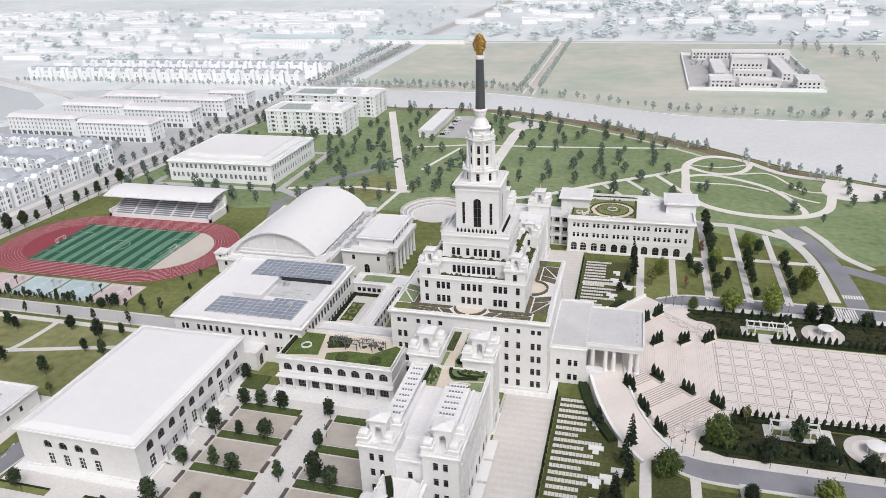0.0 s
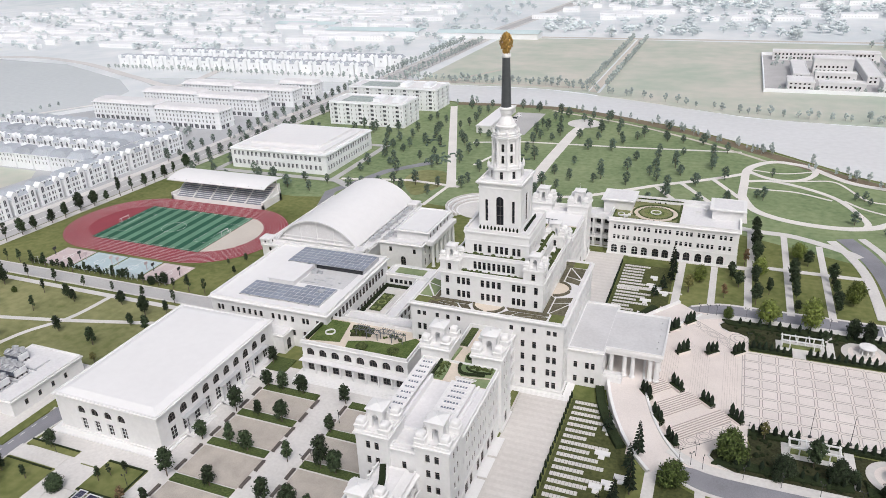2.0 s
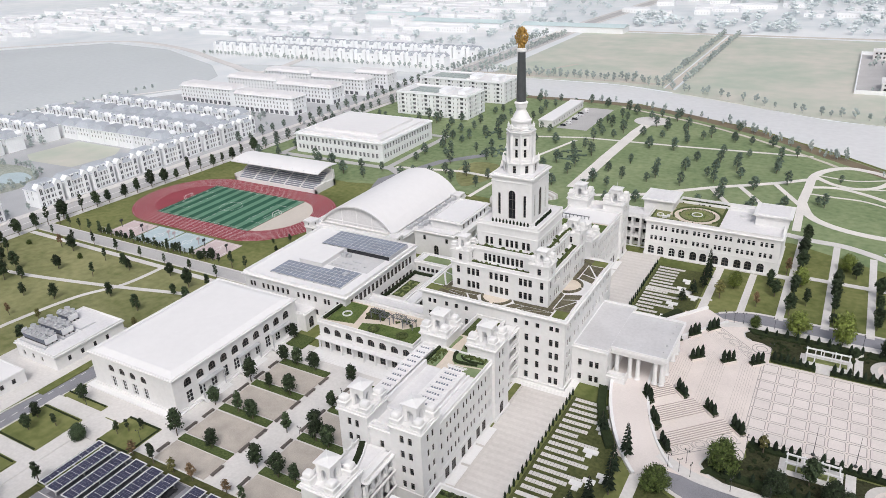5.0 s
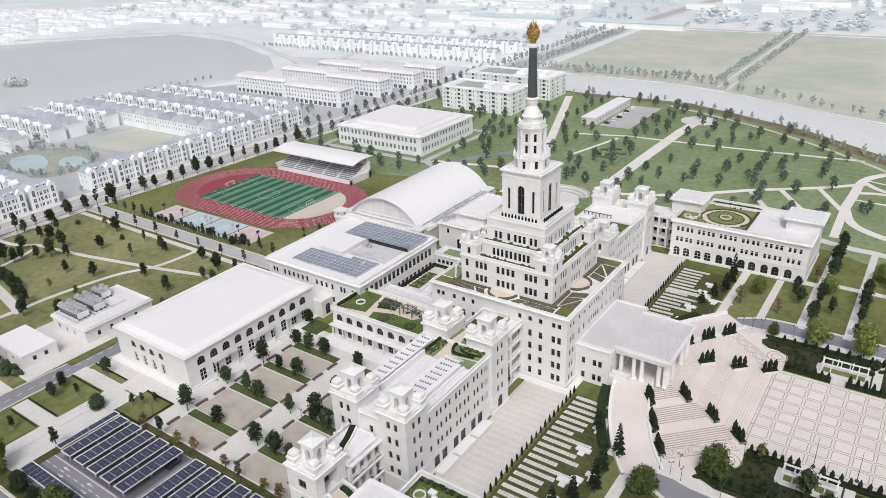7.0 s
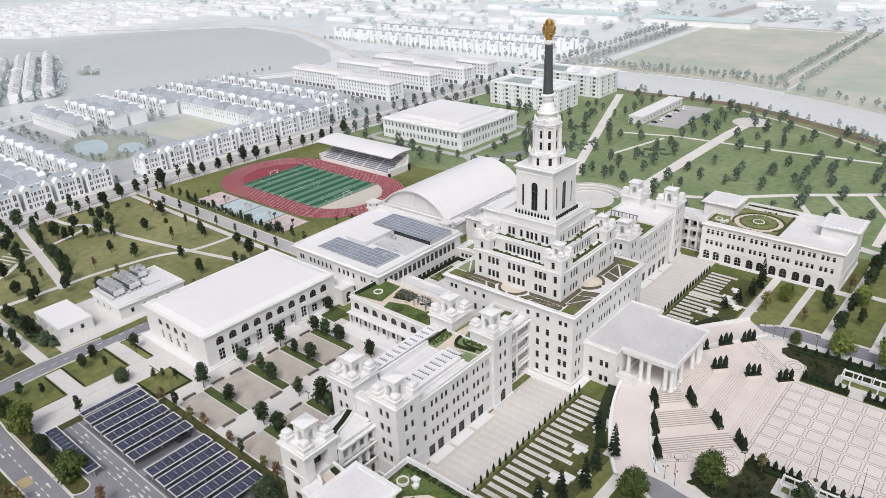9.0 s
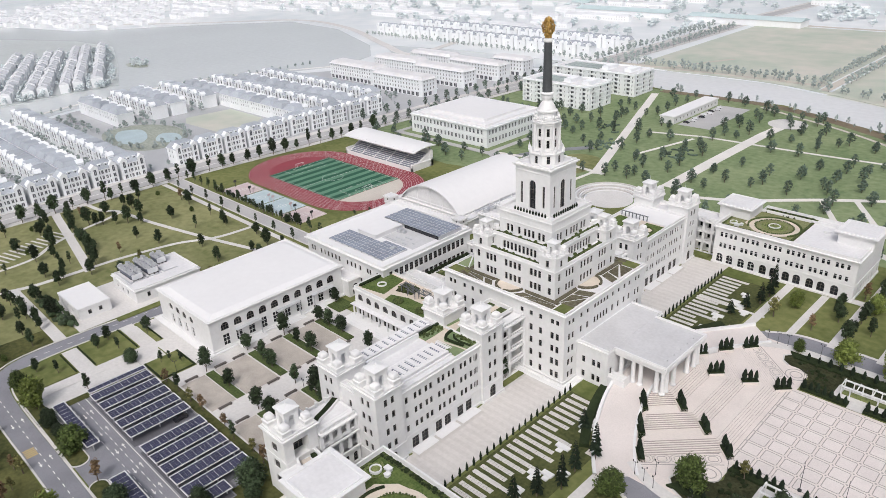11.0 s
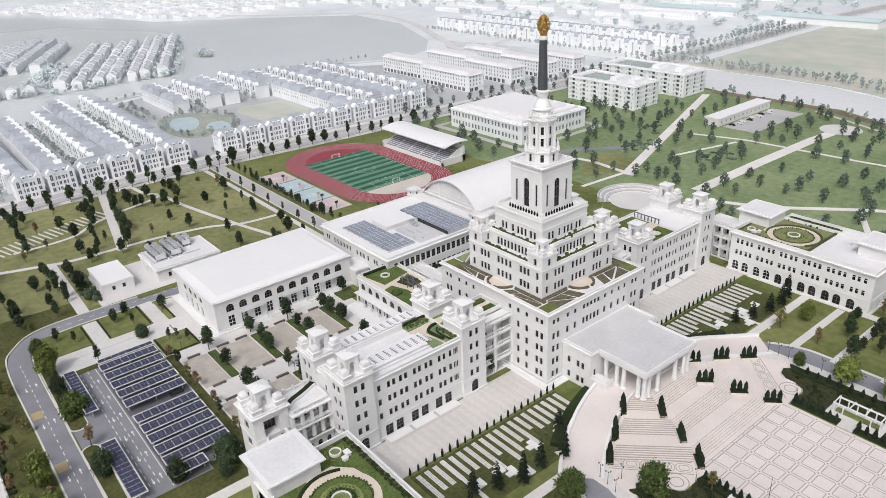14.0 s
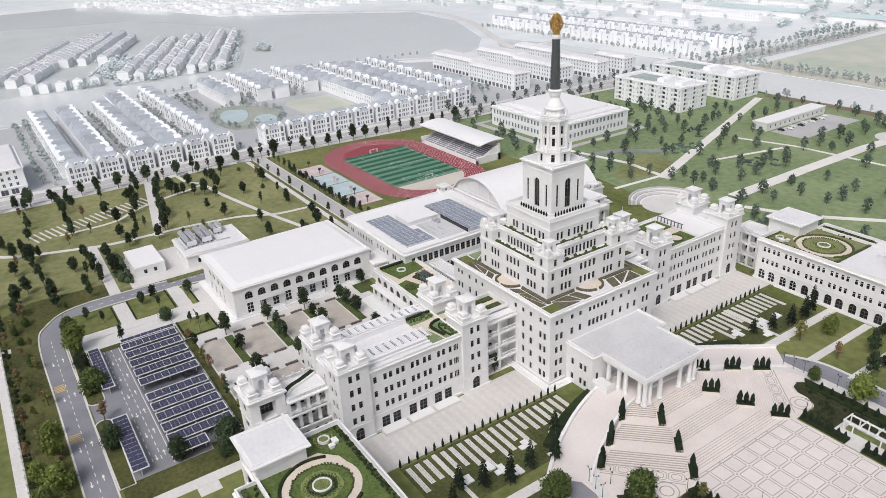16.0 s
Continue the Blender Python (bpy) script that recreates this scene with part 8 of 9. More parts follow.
def tree_meshes(seed, height, spread, clumps, sprays, leaf, low=0.32, fine=1):
    random.seed(seed)
    tr, cr = bmesh.new(), bmesh.new()
    lathe(tr, 0, 0, [(0.2, 0), (0.15, height * 0.2), (0.11, height * 0.5), (0.03, height * 0.85)], 6)
    for k in range(clumps):
        t = (k + 0.5) / clumps
        z = height * (low + (1 - low) * t)
        a = k * 2.4 + random.uniform(-0.5, 0.5)
        r = spread * math.sin(math.pi * min(0.95, 0.18 + 0.75 * t)) * random.uniform(0.35, 0.8)
        c = (r * math.cos(a), r * math.sin(a), z)
        rad = spread * (random.uniform(0.44, 0.62) if fine == 1 else random.uniform(0.28, 0.48))
        clump(cr, c, rad * (1 if fine == 1 else 0.56), seed + k, 0, random.uniform(0.8, 1.05), 1)
        leaves(cr, c, rad * (1 if fine == 1 else 1.12), sprays, spread * 0.13 if fine == 1 else 0.36)
        q = [tr.verts.new(p) for p in ((0.06, 0, z - height * 0.22), (-0.06, 0, z - height * 0.22), c)]
        q2 = tr.verts.new((0, 0.08, z - height * 0.2))
        tr.faces.new((q[0], q[1], q[2])), tr.faces.new((q[1], q2, q[2])), tr.faces.new((q2, q[0], q[2]))
    return mesh_of("trunk", tr, BARK), mesh_of("crown", cr, leaf)


def tree_thing(meshes, label, group, name="tree", category="tree"):
    root = thing(name, 0, 0, 0, label, category, group)
    for nm, me in zip(("trunk", "crown"), meshes):
        ob = new(nm, me)
        ob.parent = root
    return root


ROUND = [tree_thing(tree_meshes(s, h, w, 16, 60, LEAF, 0.34, 2), "dark green broadleaf tree with a rounded crown", "park trees") for s, h, w in ((1, 7.2, 2.2), (2, 8.0, 2.4), (3, 6.4, 2.0), (4, 7.8, 1.8))]
YOUNG = [tree_thing(tree_meshes(s, h, w, 9, 26, LEAF, 0.42, 2), "slim young tree with a thin crown", "young trees") for s, h, w in ((11, 5.6, 1.3), (12, 6.4, 1.2))]
FRESH = [tree_thing(tree_meshes(s, h, w, 26, 62, FRESH_LEAF, 0.24, 2), "broad tree with fresh yellow-green leaves", "yellow-green trees") for s, h, w in ((21, 7.5, 3.6), (22, 6.5, 3.0))]
RUST = [tree_thing(tree_meshes(s, h, w, 10, 22, RUST_LEAF, 0.4, 2), "small tree with thin reddish brown leaves", "reddish trees") for s, h, w in ((31, 5.4, 1.5), (32, 6.0, 1.7))]
OLIVE = [tree_thing(tree_meshes(s, h, w, 10, 26, OLIVE_LEAF, 0.4, 2), "small tree with thin olive yellow leaves", "olive trees") for s, h, w in ((35, 5.6, 1.6),)]
GREEN = [tree_thing(tree_meshes(s, h, w, 34, 84, GREEN_LEAF, 0.16, 2), "broad tree with dense mid-green leaves", "broad green trees") for s, h, w in ((45, 7.2, 4.0), (46, 7.6, 3.4))]
BIG = [tree_thing(tree_meshes(s, h, w, 36, 80, LEAF, 0.15, 2), "large dense dark green tree", "large dark trees") for s, h, w in ((41, 7.0, 4.0),)]
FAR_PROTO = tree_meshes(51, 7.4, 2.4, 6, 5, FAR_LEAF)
placed = set()


def plant(kind, x, y, s=1.0):
    proto = random.choice(kind)
    m = pose(x, y, 0.05, random.uniform(-3, 3), random.uniform(-3, 3), random.uniform(0, 360)) @ Matrix.Diagonal((s, s, s * random.uniform(0.95, 1.25), 1))
    if proto.name in placed:
        copy_thing(proto, m)
    else:
        placed.add(proto.name)
        proto.matrix_basis = m


def free(x, y, gap=1.2):
    for x0, y0, x1, y1 in PLOTS:
        if x0 - gap < x < x1 + gap and y0 - gap < y < y1 + gap:
            return False
    for pts, w in PATHS:
        for a, b in zip(pts, pts[1:]):
            dx, dy = b[0] - a[0], b[1] - a[1]
            t = max(0, min(1, ((x - a[0]) * dx + (y - a[1]) * dy) / (dx * dx + dy * dy + 1e-6)))
            if math.hypot(x - a[0] - t * dx, y - a[1] - t * dy) < w / 2 + gap:
                return False
    for x0, y0, x1, y1 in ((-205, 95, -172, 150), (-158, 121, -57, 240), (-72, 95, 10, 300), (-30, 290, 32, 330), (-172, 240, -88, 320), (-295, 204, -168, 315), (-272, 352, -198, 417), (-150, 464, -112, 536), (-278, 462, -194, 552), (-122, 305, -74, 352), (-166, 108, -118, 180), (-130, 66, -54, 102)):
        if x0 - gap < x < x1 + gap and y0 - gap < y < y1 + gap:
            return False
    return True


random.seed(77)
# west park, in loose rows
for i in range(13):
    for j in range(13):
        x, y = -302 + 10.6 * i + random.uniform(-3, 3), 46 + 11.6 * j + random.uniform(-3, 3)
        if random.random() < 0.62 and free(x, y):
            r = random.random()
            plant(ROUND if r < 0.62 else YOUNG if r < 0.82 else GREEN if r < 0.88 else OLIVE if r < 0.93 else RUST, x, y, random.uniform(0.75, 1.05) * (0.6 if 0.82 <= r < 0.88 else 1))
# dense rows parallel to the road and the paths
for xa, ya, xb, yb, n in ((-243, 64, -176, 69, 11), (-221, 85.6, -186, 86.8, 7), (-300, 86.4, -250, 85.6, 7), (-286, 122.4, -222, 108.6, 8), (-299, 137, -226, 122.6, 9), (-276, 139.6, -258, 158.5, 5), (-214, 94, -190, 93.6, 6)):
    for k in range(n):
        plant(ROUND if random.random() < 0.85 else YOUNG, xa + (xb - xa) * k / (n - 1) + random.uniform(-1.6, 1.6), ya + (yb - ya) * k / (n - 1) + random.uniform(-1.0, 1.0), random.uniform(0.75, 1.1))
# avenue trees
for k in range(36):
    y = 40 + 8.6 * k
    x = -321 + 3 * max(0, (y - 60)) / 140 if y < 200 else -318 + 8 * (y - 200) / 100
    plant(ROUND if random.random() < 0.75 else YOUNG, x + 12.5 + random.uniform(-0.6, 0.6), y + random.uniform(-1.5, 1.5), random.uniform(1.0, 1.35))
# trees in the paved court
for y, xs in ((115, (-112, -98.5, -82, -74, -68.5)), (130.8, (-113, -104.5, -97, -84, -74, -69.5)), (145, (-112, -104, -95, -80, -63)), (158.8, (-110, -104.5, -97, -82))):
    for x in xs:
        plant(ROUND, x + random.uniform(-0.8, 0.8), y + random.uniform(-0.4, 0.4), random.uniform(0.8, 1.1) * (1.0 if x < -90 else 1.05))
plant(ROUND, -116, 171, 0.8)
plant(ROUND, -36, 176, 0.95)
for k, x in enumerate((-117, -109, -101, -94, -82, -75, -66, -60)):
    plant((RUST, YOUNG, OLIVE, RUST)[k % 4], x, 103.4 + random.uniform(-0.7, 0.7), 0.95)
# islands round the parking
for x, y in ((-156, 76), (-150, 81), (-155, 96), (-149, 101), (-158, 101), (-153, 113), (-129, 107), (-124, 112), (-127, 109.5)):
    plant(ROUND if x < -150 else YOUNG, x, y, random.uniform(0.6, 0.85))
plant(BIG, -137.5, 100.5, 0.62)
plant(FRESH, -134.5, 69.2, 1.3)
plant(GREEN, -149.5, 69.4, 1.25)
plant(YOUNG, -130.6, 83.6, 1.0)
plant(RUST, -87.6, 69.4, 1.25)
plant(GREEN, -105.6, 69.8, 1.9)
for x, y, s in ((-122, 69.2, 1.05), (-115.5, 69.4, 0.8), (-73, 69, 1.25), (-79, 68.8, 0.6), (-57, 83.2, 1.15), (-55, 96.6, 1.6), (-50.5, 94, 0.9)):
    plant(BIG, x, y, s)
for x, y, s in ((-63.6, 54.7, 1.05), (-78.3, 55.4, 0.85), (-55, 51, 0.8), (-70, 50, 0.7)):
    plant(FRESH, x, y, s)
for x, y, s in ((-134.3, 55.2, 0.85), (-152, 53.6, 0.75), (-161, 52.5, 0.8), (-166.5, 56.5, 0.7), (-113, 51, 0.6)):
    plant(GREEN, x, y, s)
for k in range(26):
    plant((OLIVE, RUST, OLIVE)[k % 3], -178 + 5.1 * k + random.uniform(-2, 2), random.choice((49.6, 52.5, 55.6)) + random.uniform(-1.0, 1.0), random.uniform(0.7, 1.15))
# ring road and east lawns
for x, y, s in ((26, 249.2, 1.1), (39, 250.2, 1.05), (53, 249.4, 0.95), (14.8, 156, 1.7), (52, 150, 0.9), (28.9, 170.5, 1.85)):
    plant(GREEN if s in (1.1, 1.7, 1.85) else FRESH, x, y, s)
for x, y, s in ((66, 249, 1.0), (84, 248, 1.0), (41.5, 169, 1.2), (54.6, 170.2, 1.15), (35, 151, 0.8), (66, 168, 1.0), (68, 152, 0.8)):
    plant(BIG, x, y, s)
plant(OLIVE, 11, 266, 1.5)
plant(OLIVE, 37.3, 182.6, 0.95)
for x, y, s in ((24, 265, 1.0), (29, 276, 0.9), (40, 273, 0.9), (31, 297, 1.0)):
    plant(RUST if s > 0.95 else ROUND, x, y, s)
for x, y, s in ((57, 244, 0.6), (70, 243.5, 0.55), (40, 166, 0.6), (58, 171.5, 0.75), (49, 174.5, 0.5), (73, 173, 0.7)):
    plant(BIG if s > 0.58 else ROUND, x, y, s if s > 0.58 else 1.0)
for x0 in (34, 48, 61.5):
    for k in range(5):
        plant(ROUND, x0 + 1.2 + random.uniform(-0.4, 0.4), 263 + 7.2 * k + random.uniform(-2, 2), random.uniform(0.65, 1.0))
for k in range(16):
    x, y = random.uniform(12, 72), random.uniform(260, 330)
    if free(x, y):
        plant(ROUND if k % 3 else FRESH, x, y, random.uniform(0.65, 0.95))
for k in range(7):
    plant(ROUND, 35.5, 298 + 5.6 * k, random.uniform(0.9, 1.15))
# road beside the courts: thin young trees
for k in range(17):
    plant(YOUNG, -300 + 8 * k, 205.4, random.uniform(0.8, 1.0))
    if k % 2:
        plant(YOUNG, -298 + 8 * k, 194.6, random.uniform(0.7, 0.95))
for x, y, s in ((-196, 209, 1.0), (-200, 206, 0.9), (-166, 214, 0.9), (-172, 225, 0.7), (-175, 238, 0.6), (-181, 233, 0.5)):
    plant(BIG if s > 0.85 else ROUND, x, y, s * 0.8)

for k in range(34):
    plant(YOUNG if k % 3 else ROUND, -270 + 2.3 * k + random.uniform(-0.8, 0.8), 206.2 + random.uniform(-0.6, 1.0), random.uniform(0.35, 0.62))
# everything past the sports ground: one sheet of many trees
verts, faces, mats_i = [], [], []


def tree_source(protos):
    out = []
    for me, mi in zip(protos, (0, 1)):
        co = np.empty(len(me.vertices) * 3)
        me.vertices.foreach_get("co", co)
        out.append((co.reshape(-1, 3), [tuple(p.vertices) for p in me.polygons], mi))
    return out


FAR_SRC = tree_source(FAR_PROTO)
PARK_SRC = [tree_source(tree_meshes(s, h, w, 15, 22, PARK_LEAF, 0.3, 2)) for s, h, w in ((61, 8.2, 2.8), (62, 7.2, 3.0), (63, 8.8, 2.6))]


def far_tree(x, y, s, wide=1.0, fine=False):
    a = random.uniform(0, 6.28)
    c, q = math.cos(a), math.sin(a)
    for co, polys, mi in (random.choice(PARK_SRC) if fine else FAR_SRC):
        base = len(verts)
        for vx, vy, vz in co:
            verts.append((x + s * wide * (vx * c - vy * q), y + s * wide * (vx * q + vy * c), s * vz))
        faces.extend(tuple(base + i for i in p) for p in polys)
        mats_i.extend([mi] * len(polys))


def emit(name, label, mats, category="trees"):
    me = bpy.data.meshes.new(name)
    me.from_pydata(verts, [], faces)
    me.polygons.foreach_set("material_index", mats_i)
    for m in mats:
        me.materials.append(m)
    ob = tagged(new(name, me), label, category, kind="stuff")
    verts.clear(), faces.clear(), mats_i.clear()
    return ob


for i in range(24):
    for j in range(17):
        x, y = -285 + 14 * i + random.uniform(-4.5, 4.5), 330 + 13 * j + random.uniform(-4.5, 4.5)
        edge = 552 if x < -98 else 552 - 0.5 * (x + 98) if x < -9 else 508 - 0.85 * (x + 9)
        if y < edge - 8 and x < 34 and random.random() < 0.82 and free(x, y):
            far_tree(x, y, random.uniform(0.65, 1.05), 1.0, True)
for k in range(15):
    x, y = random.uniform(-285, -185), random.choice((347, 351, 343)) + random.uniform(-2, 2)
    if free(x, y):
        far_tree(x, y, random.uniform(0.6, 1.0), 1.0, True)
for k in range(20):
    y = 352 + 11.5 * k
    for off in (12, -12):
        x = (-306 if y < 400 else -300 if y < 480 else -295 if y < 600 else -290) + off
        far_tree(x, y, random.uniform(0.65, 1.0), 1.0, True)
for k in range(34):
    x, y = random.uniform(34, 150), random.uniform(345, 430)
    if free(x, y) and y < 520 - 0.85 * x:
        far_tree(x, y, random.uniform(0.45, 0.9), 1.0, True)
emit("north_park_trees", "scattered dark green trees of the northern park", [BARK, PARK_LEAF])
for k in range(60):
    t = k / 60
    pts = curve_pts([(-225, 632), (-134, 630), (-57, 604), (31, 566), (107, 557), (166, 554), (330, 518)], 10)
    x, y = pts[int(t * (len(pts) - 1))]
    far_tree(x + random.uniform(-3, 3), y + random.uniform(-3, 3), random.uniform(0.6, 1.0))
for k in range(75):
    pts = curve_pts([(-190, 553), (-98, 551), (-12, 509), (42, 465), (86, 426), (131, 402), (260, 364)], 12)
    x, y = pts[int(random.random() * (len(pts) - 1))]
    far_tree(x + random.uniform(-6, 4), y + random.uniform(-6, 3), random.uniform(0.4, 0.95), 0.7)
for k in range(26):
    y = 582 + 11.5 * k
    for off in (12, -12):
        far_tree((-295 if y < 600 else -290) + off, y, random.uniform(0.8, 1.2))
for k in range(26):
    far_tree(-100, 640 + 11 * k, random.uniform(0.8, 1.1)), far_tree(-84, 640 + 11 * k, random.uniform(0.8, 1.1))
for k in range(30):
    far_tree(-275 + 6.2 * k, 637 + random.uniform(-2, 2), random.uniform(0.7, 1.1))
for k in range(24):
    t = k / 24
    far_tree(165 + 250 * t, 900 - 340 * t + 6, random.uniform(0.9, 1.2)), far_tree(150 + 250 * t, 890 - 340 * t, random.uniform(0.9, 1.2))
for k in range(40):
    far_tree(random.uniform(44, 148), random.choice((650, 686, 720, 766, 790)) + random.uniform(-3, 3), random.uniform(0.5, 0.9))
for k in range(46):
    y = 90 + 11 * k
    far_tree(-335 + random.uniform(-2, 1) if y < 400 else -308, y, random.uniform(0.35, 0.6))
for street in (88, 133, 174, 210, 250, 292, 334, 376, 410):
    for k in range(13):
        if street in (210, 250, 292) and k < 8:
            continue
        for off in (-1.5, 1.5):
            far_tree(-350 - 13 * k + random.uniform(-4, 4), street + off * 2.4, random.uniform(0.55, 0.95), 1.2)
for k in range(46):
    a = k * 0.55
    far_tree(-414 + 37 * math.cos(a) + random.uniform(-3, 3), 233 + 24 * math.sin(a) + random.uniform(-2, 2), random.uniform(0.35, 0.75))
for k in range(40):
    far_tree(-535 - 20 * math.sin(k * 0.08), 150 + 8 * k, random.uniform(0.4, 0.7))
for k in range(52):
    far_tree(-640 + 6.4 * k, 628 + random.uniform(-2, 2), random.uniform(0.5, 0.9))
emit("river_and_street_trees", "small trees along river, roads and streets, paled for haze", [FAR_BARK, FAR_LEAF])
for k in range(1000):
    x, y = random.uniform(-260, 950), random.uniform(935, 1600)
    if math.sin(x * 0.013 + 1) + math.sin(y * 0.021 + x * 0.004) > -0.5:
        far_tree(x, y, random.uniform(0.9, 1.5), 2.0)
for k in range(260):
    x, y = random.uniform(300, 700), random.uniform(560, 940)
    if x > 160 + (905 - y) * 0.72 + 20:
        far_tree(x, y, random.uniform(1.2, 2.0), 1.7)
for k in range(420):
    far_tree(random.uniform(-1300, -300), random.uniform(720, 1300), random.uniform(0.8, 1.3), 1.8)
for k in range(260):
    x, y, n = random.choice(PEN_ROWS[:14])
    j = random.random() * n * 12.6
    far_tree(x - 4 - 0.923 * j, y - 8.5 + 0.384 * j, random.uniform(0.5, 0.9), 1.2)
for k in range(110):
    x = random.uniform(-760, -652)
    far_tree(x, 192 + 0.416 * (-640 - x) - random.uniform(12, 38), random.uniform(0.6, 1.1), 1.3)
for k in range(16):
    far_tree(-706 + random.uniform(-17, 17), 356 + random.uniform(-7, 7), random.uniform(0.6, 1.0), 1.3)
for k in range(70):
    t = random.random()
    pts = curve_pts([(-630, 140), (-616, 190), (-622, 250), (-620, 292), (-722, 337), (-866, 390)], 10)
    x, y = pts[int(t * (len(pts) - 1))]
    far_tree(x + random.uniform(-6, 1), y + random.uniform(-6, 1), random.uniform(0.5, 1.0), 1.2)
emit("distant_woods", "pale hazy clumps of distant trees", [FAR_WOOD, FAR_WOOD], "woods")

# ---- cypresses, hedges and plaza furniture ----
random.seed(5)


def cypress_mesh(h, r, seed):
    random.seed(seed)
    bm = bmesh.new()
    lathe(bm, 0, 0, [(0.1, 0), (0.08, 0.3 * h)], 6, 1)
    n = 9
    loops = []
    for k in range(n):
        t = k / (n - 1)
        rr = r * (0.55 + 1.2 * t - 1.72 * t * t) if t < 0.98 else 0.03
        loops.append([bm.verts.new((rr * random.uniform(0.75, 1.2) * math.cos(2 * math.pi * j / 9), rr * random.uniform(0.75, 1.2) * math.sin(2 * math.pi * j / 9), h * (0.06 + 0.94 * t))) for j in range(9)])
    for a, b in zip(loops, loops[1:]):
        for j in range(9):
            bm.faces.new((a[j], a[(j + 1) % 9], b[(j + 1) % 9], b[j]))
    bm.faces.new(loops[0][::-1]), bm.faces.new(loops[-1])
    return mesh_of("cypress", bm, [CONIFER, BARK])


CYP = [cypress_mesh(3.4, 0.75, k) for k in range(3)]
SLIM = [cypress_mesh(3.1, 0.46, k) for k in (7, 8)]


def cypress(x, y, s=1.0, z=0.0, group="clipped cypresses", kinds=CYP):
    ob = tagged(new("cypress", random.choice(kinds)), "small dark cone-shaped clipped cypress", "cypress", group)
    ob.matrix_basis = pose(x, y, z, 0, 0, random.uniform(0, 360)) @ Matrix.Scale(s, 4)


for sgn in (-1, 1):
    for k in range(21):
        cypress(-17.0, PY + sgn * (23.2 + 2.72 * k), random.uniform(0.85, 1.1), 0.0, "clipped cypresses", SLIM)
    for k in range(7):
        cypress(34.3 + 1.9 * k, PY + sgn * 22.9, random.uniform(0.9, 1.2), 0.2)
    for k in range(17):
        cypress(51.5 + 2.1 * k, PY + sgn * 22.9, random.uniform(0.9, 1.2), 0.2)
    for k in range(10):
        cypress(30 + 3.2 * k, PY + sgn * 38.5, random.uniform(0.8, 1.1), 0.2)
    for k in range(12):
        cypress(64 + 2.4 * k, PY + sgn * 38.5, random.uniform(0.8, 1.1), 0.2)
    # sector of dark planting beside the plaza
    garden = thing("plaza_garden", 55, PY + sgn * 31, 0, "dark planted garden sector with clipped hedges beside the plaza", "garden bed", kind="structure")
    for pts in ([(33.5, PY + sgn * 22), (46.4, PY + sgn * 22), (46.4, PY + sgn * 24.6), (33, PY + sgn * 24.6)], [(50.6, PY + sgn * 22), (86, PY + sgn * 22), (86, PY + sgn * 24.0), (50.6, PY + sgn * 24.0)],
                [(26, PY + sgn * 37), (58, PY + sgn * 37), (58, PY + sgn * 40), (24, PY + sgn * 40)], [(61, PY + sgn * 37), (92, PY + sgn * 37), (92, PY + sgn * 40), (61, PY + sgn * 40)]):
        bm = bmesh.new()
        prism(bm, pts[::sgn], 0, 0.75)
        part("hedge", bm, HEDGE, garden)
    bm = bmesh.new()
    prism(bm, [(x, PY + sgn * y) for x, y in ((33.2, 24.8), (92, 24.8), (92, 41.6), (30, 41.6), (26.1, 39.9), (23.5, 36.8), (24.3, 34.0), (26.4, 32.6), (29.5, 32.5), (32.4, 31), (33.7, 28.7), (33.2, 26.4))][::sgn], 0, 0.2)
    part("ground_cover", bm, BARE_BED, garden)
    bm = bmesh.new()
    strip(bm, [(x, PY + sgn * y) for x, y in ((92, 41.8), (30, 41.8), (25.9, 40.1), (23.2, 36.8), (24.1, 33.8), (26.3, 32.3))], 0.4, 0, 0.36)
    part("bed_kerb", bm, PAVE, garden, "pale stone kerb")
    bm = bmesh.new()
    box(bm, 41.5, PY + sgn * 27.8 - 3.2, 0, 56.5, PY + sgn * 27.8 + 3.8, 0.28)
    box(bm, 46.5, min(PY + sgn * 21.6, PY + sgn * 25), 0, 50.5, max(PY + sgn * 21.6, PY + sgn * 25), 0.24)
    box(bm, 57, PY + sgn * 30.5 - 8, 0, 59.4, PY + sgn * 30.5 + 8.6, 0.25)
    part("paved_apron", bm, PAVE, garden)
    for r0, r1, mt in ((6.8, 5.0, FORE), (4.8, 3.4, PINK), (3.2, 0.3, FORE)):
        bm = bmesh.new()
        lathe(bm, 68.2, PY + sgn * 31.0, [(r0, 0.0), (r0, 0.27 + 0.02 * (7 - r0)), (r1, 0.27 + 0.02 * (7 - r0))], 32)
        part("round_paving", bm, mt, garden, "ring of stone paving")
    bm = bmesh.new()
    for k in range(190):
        x, y = random.uniform(28, 90), PY + sgn * random.uniform(25.2, 41.0)
        if not (41 < x < 60 and abs(y - PY - sgn * 27.8) < 5) and math.hypot(x - 67.5, y - PY - sgn * 30.5) > 7.5 and math.hypot(x - 30, y - PY - sgn * 28.7) > 4.5:
            clump(bm, (x, y, 0.4), random.uniform(0.35, 0.95), k)
    tagged(part("shrubs", bm, HEDGE, garden), "rounded dark shrubs", kind="stuff")
    # white pergola with a fountain bed
    pg = thing("garden_pergola", 47.5, PY + sgn * 30, 0, "white colonnaded garden pergola with open beams", "pergola", "garden pergolas")
    yc = PY + sgn * 27.0
    for row, n in ((3.2, 6), (-0.4, 6)):
        for k in range(n):
            if k in (2, 3) and row < 1:
                continue
            bm = bmesh.new()
            x = 43.2 + 12.2 * k / (n - 1)
            lathe(bm, x, yc + sgn * row, [(0.28, 0.2), (0.2, 0.5), (0.18, 3.0), (0.28, 3.3)], 8)
            part("column", bm, TRIM, pg)
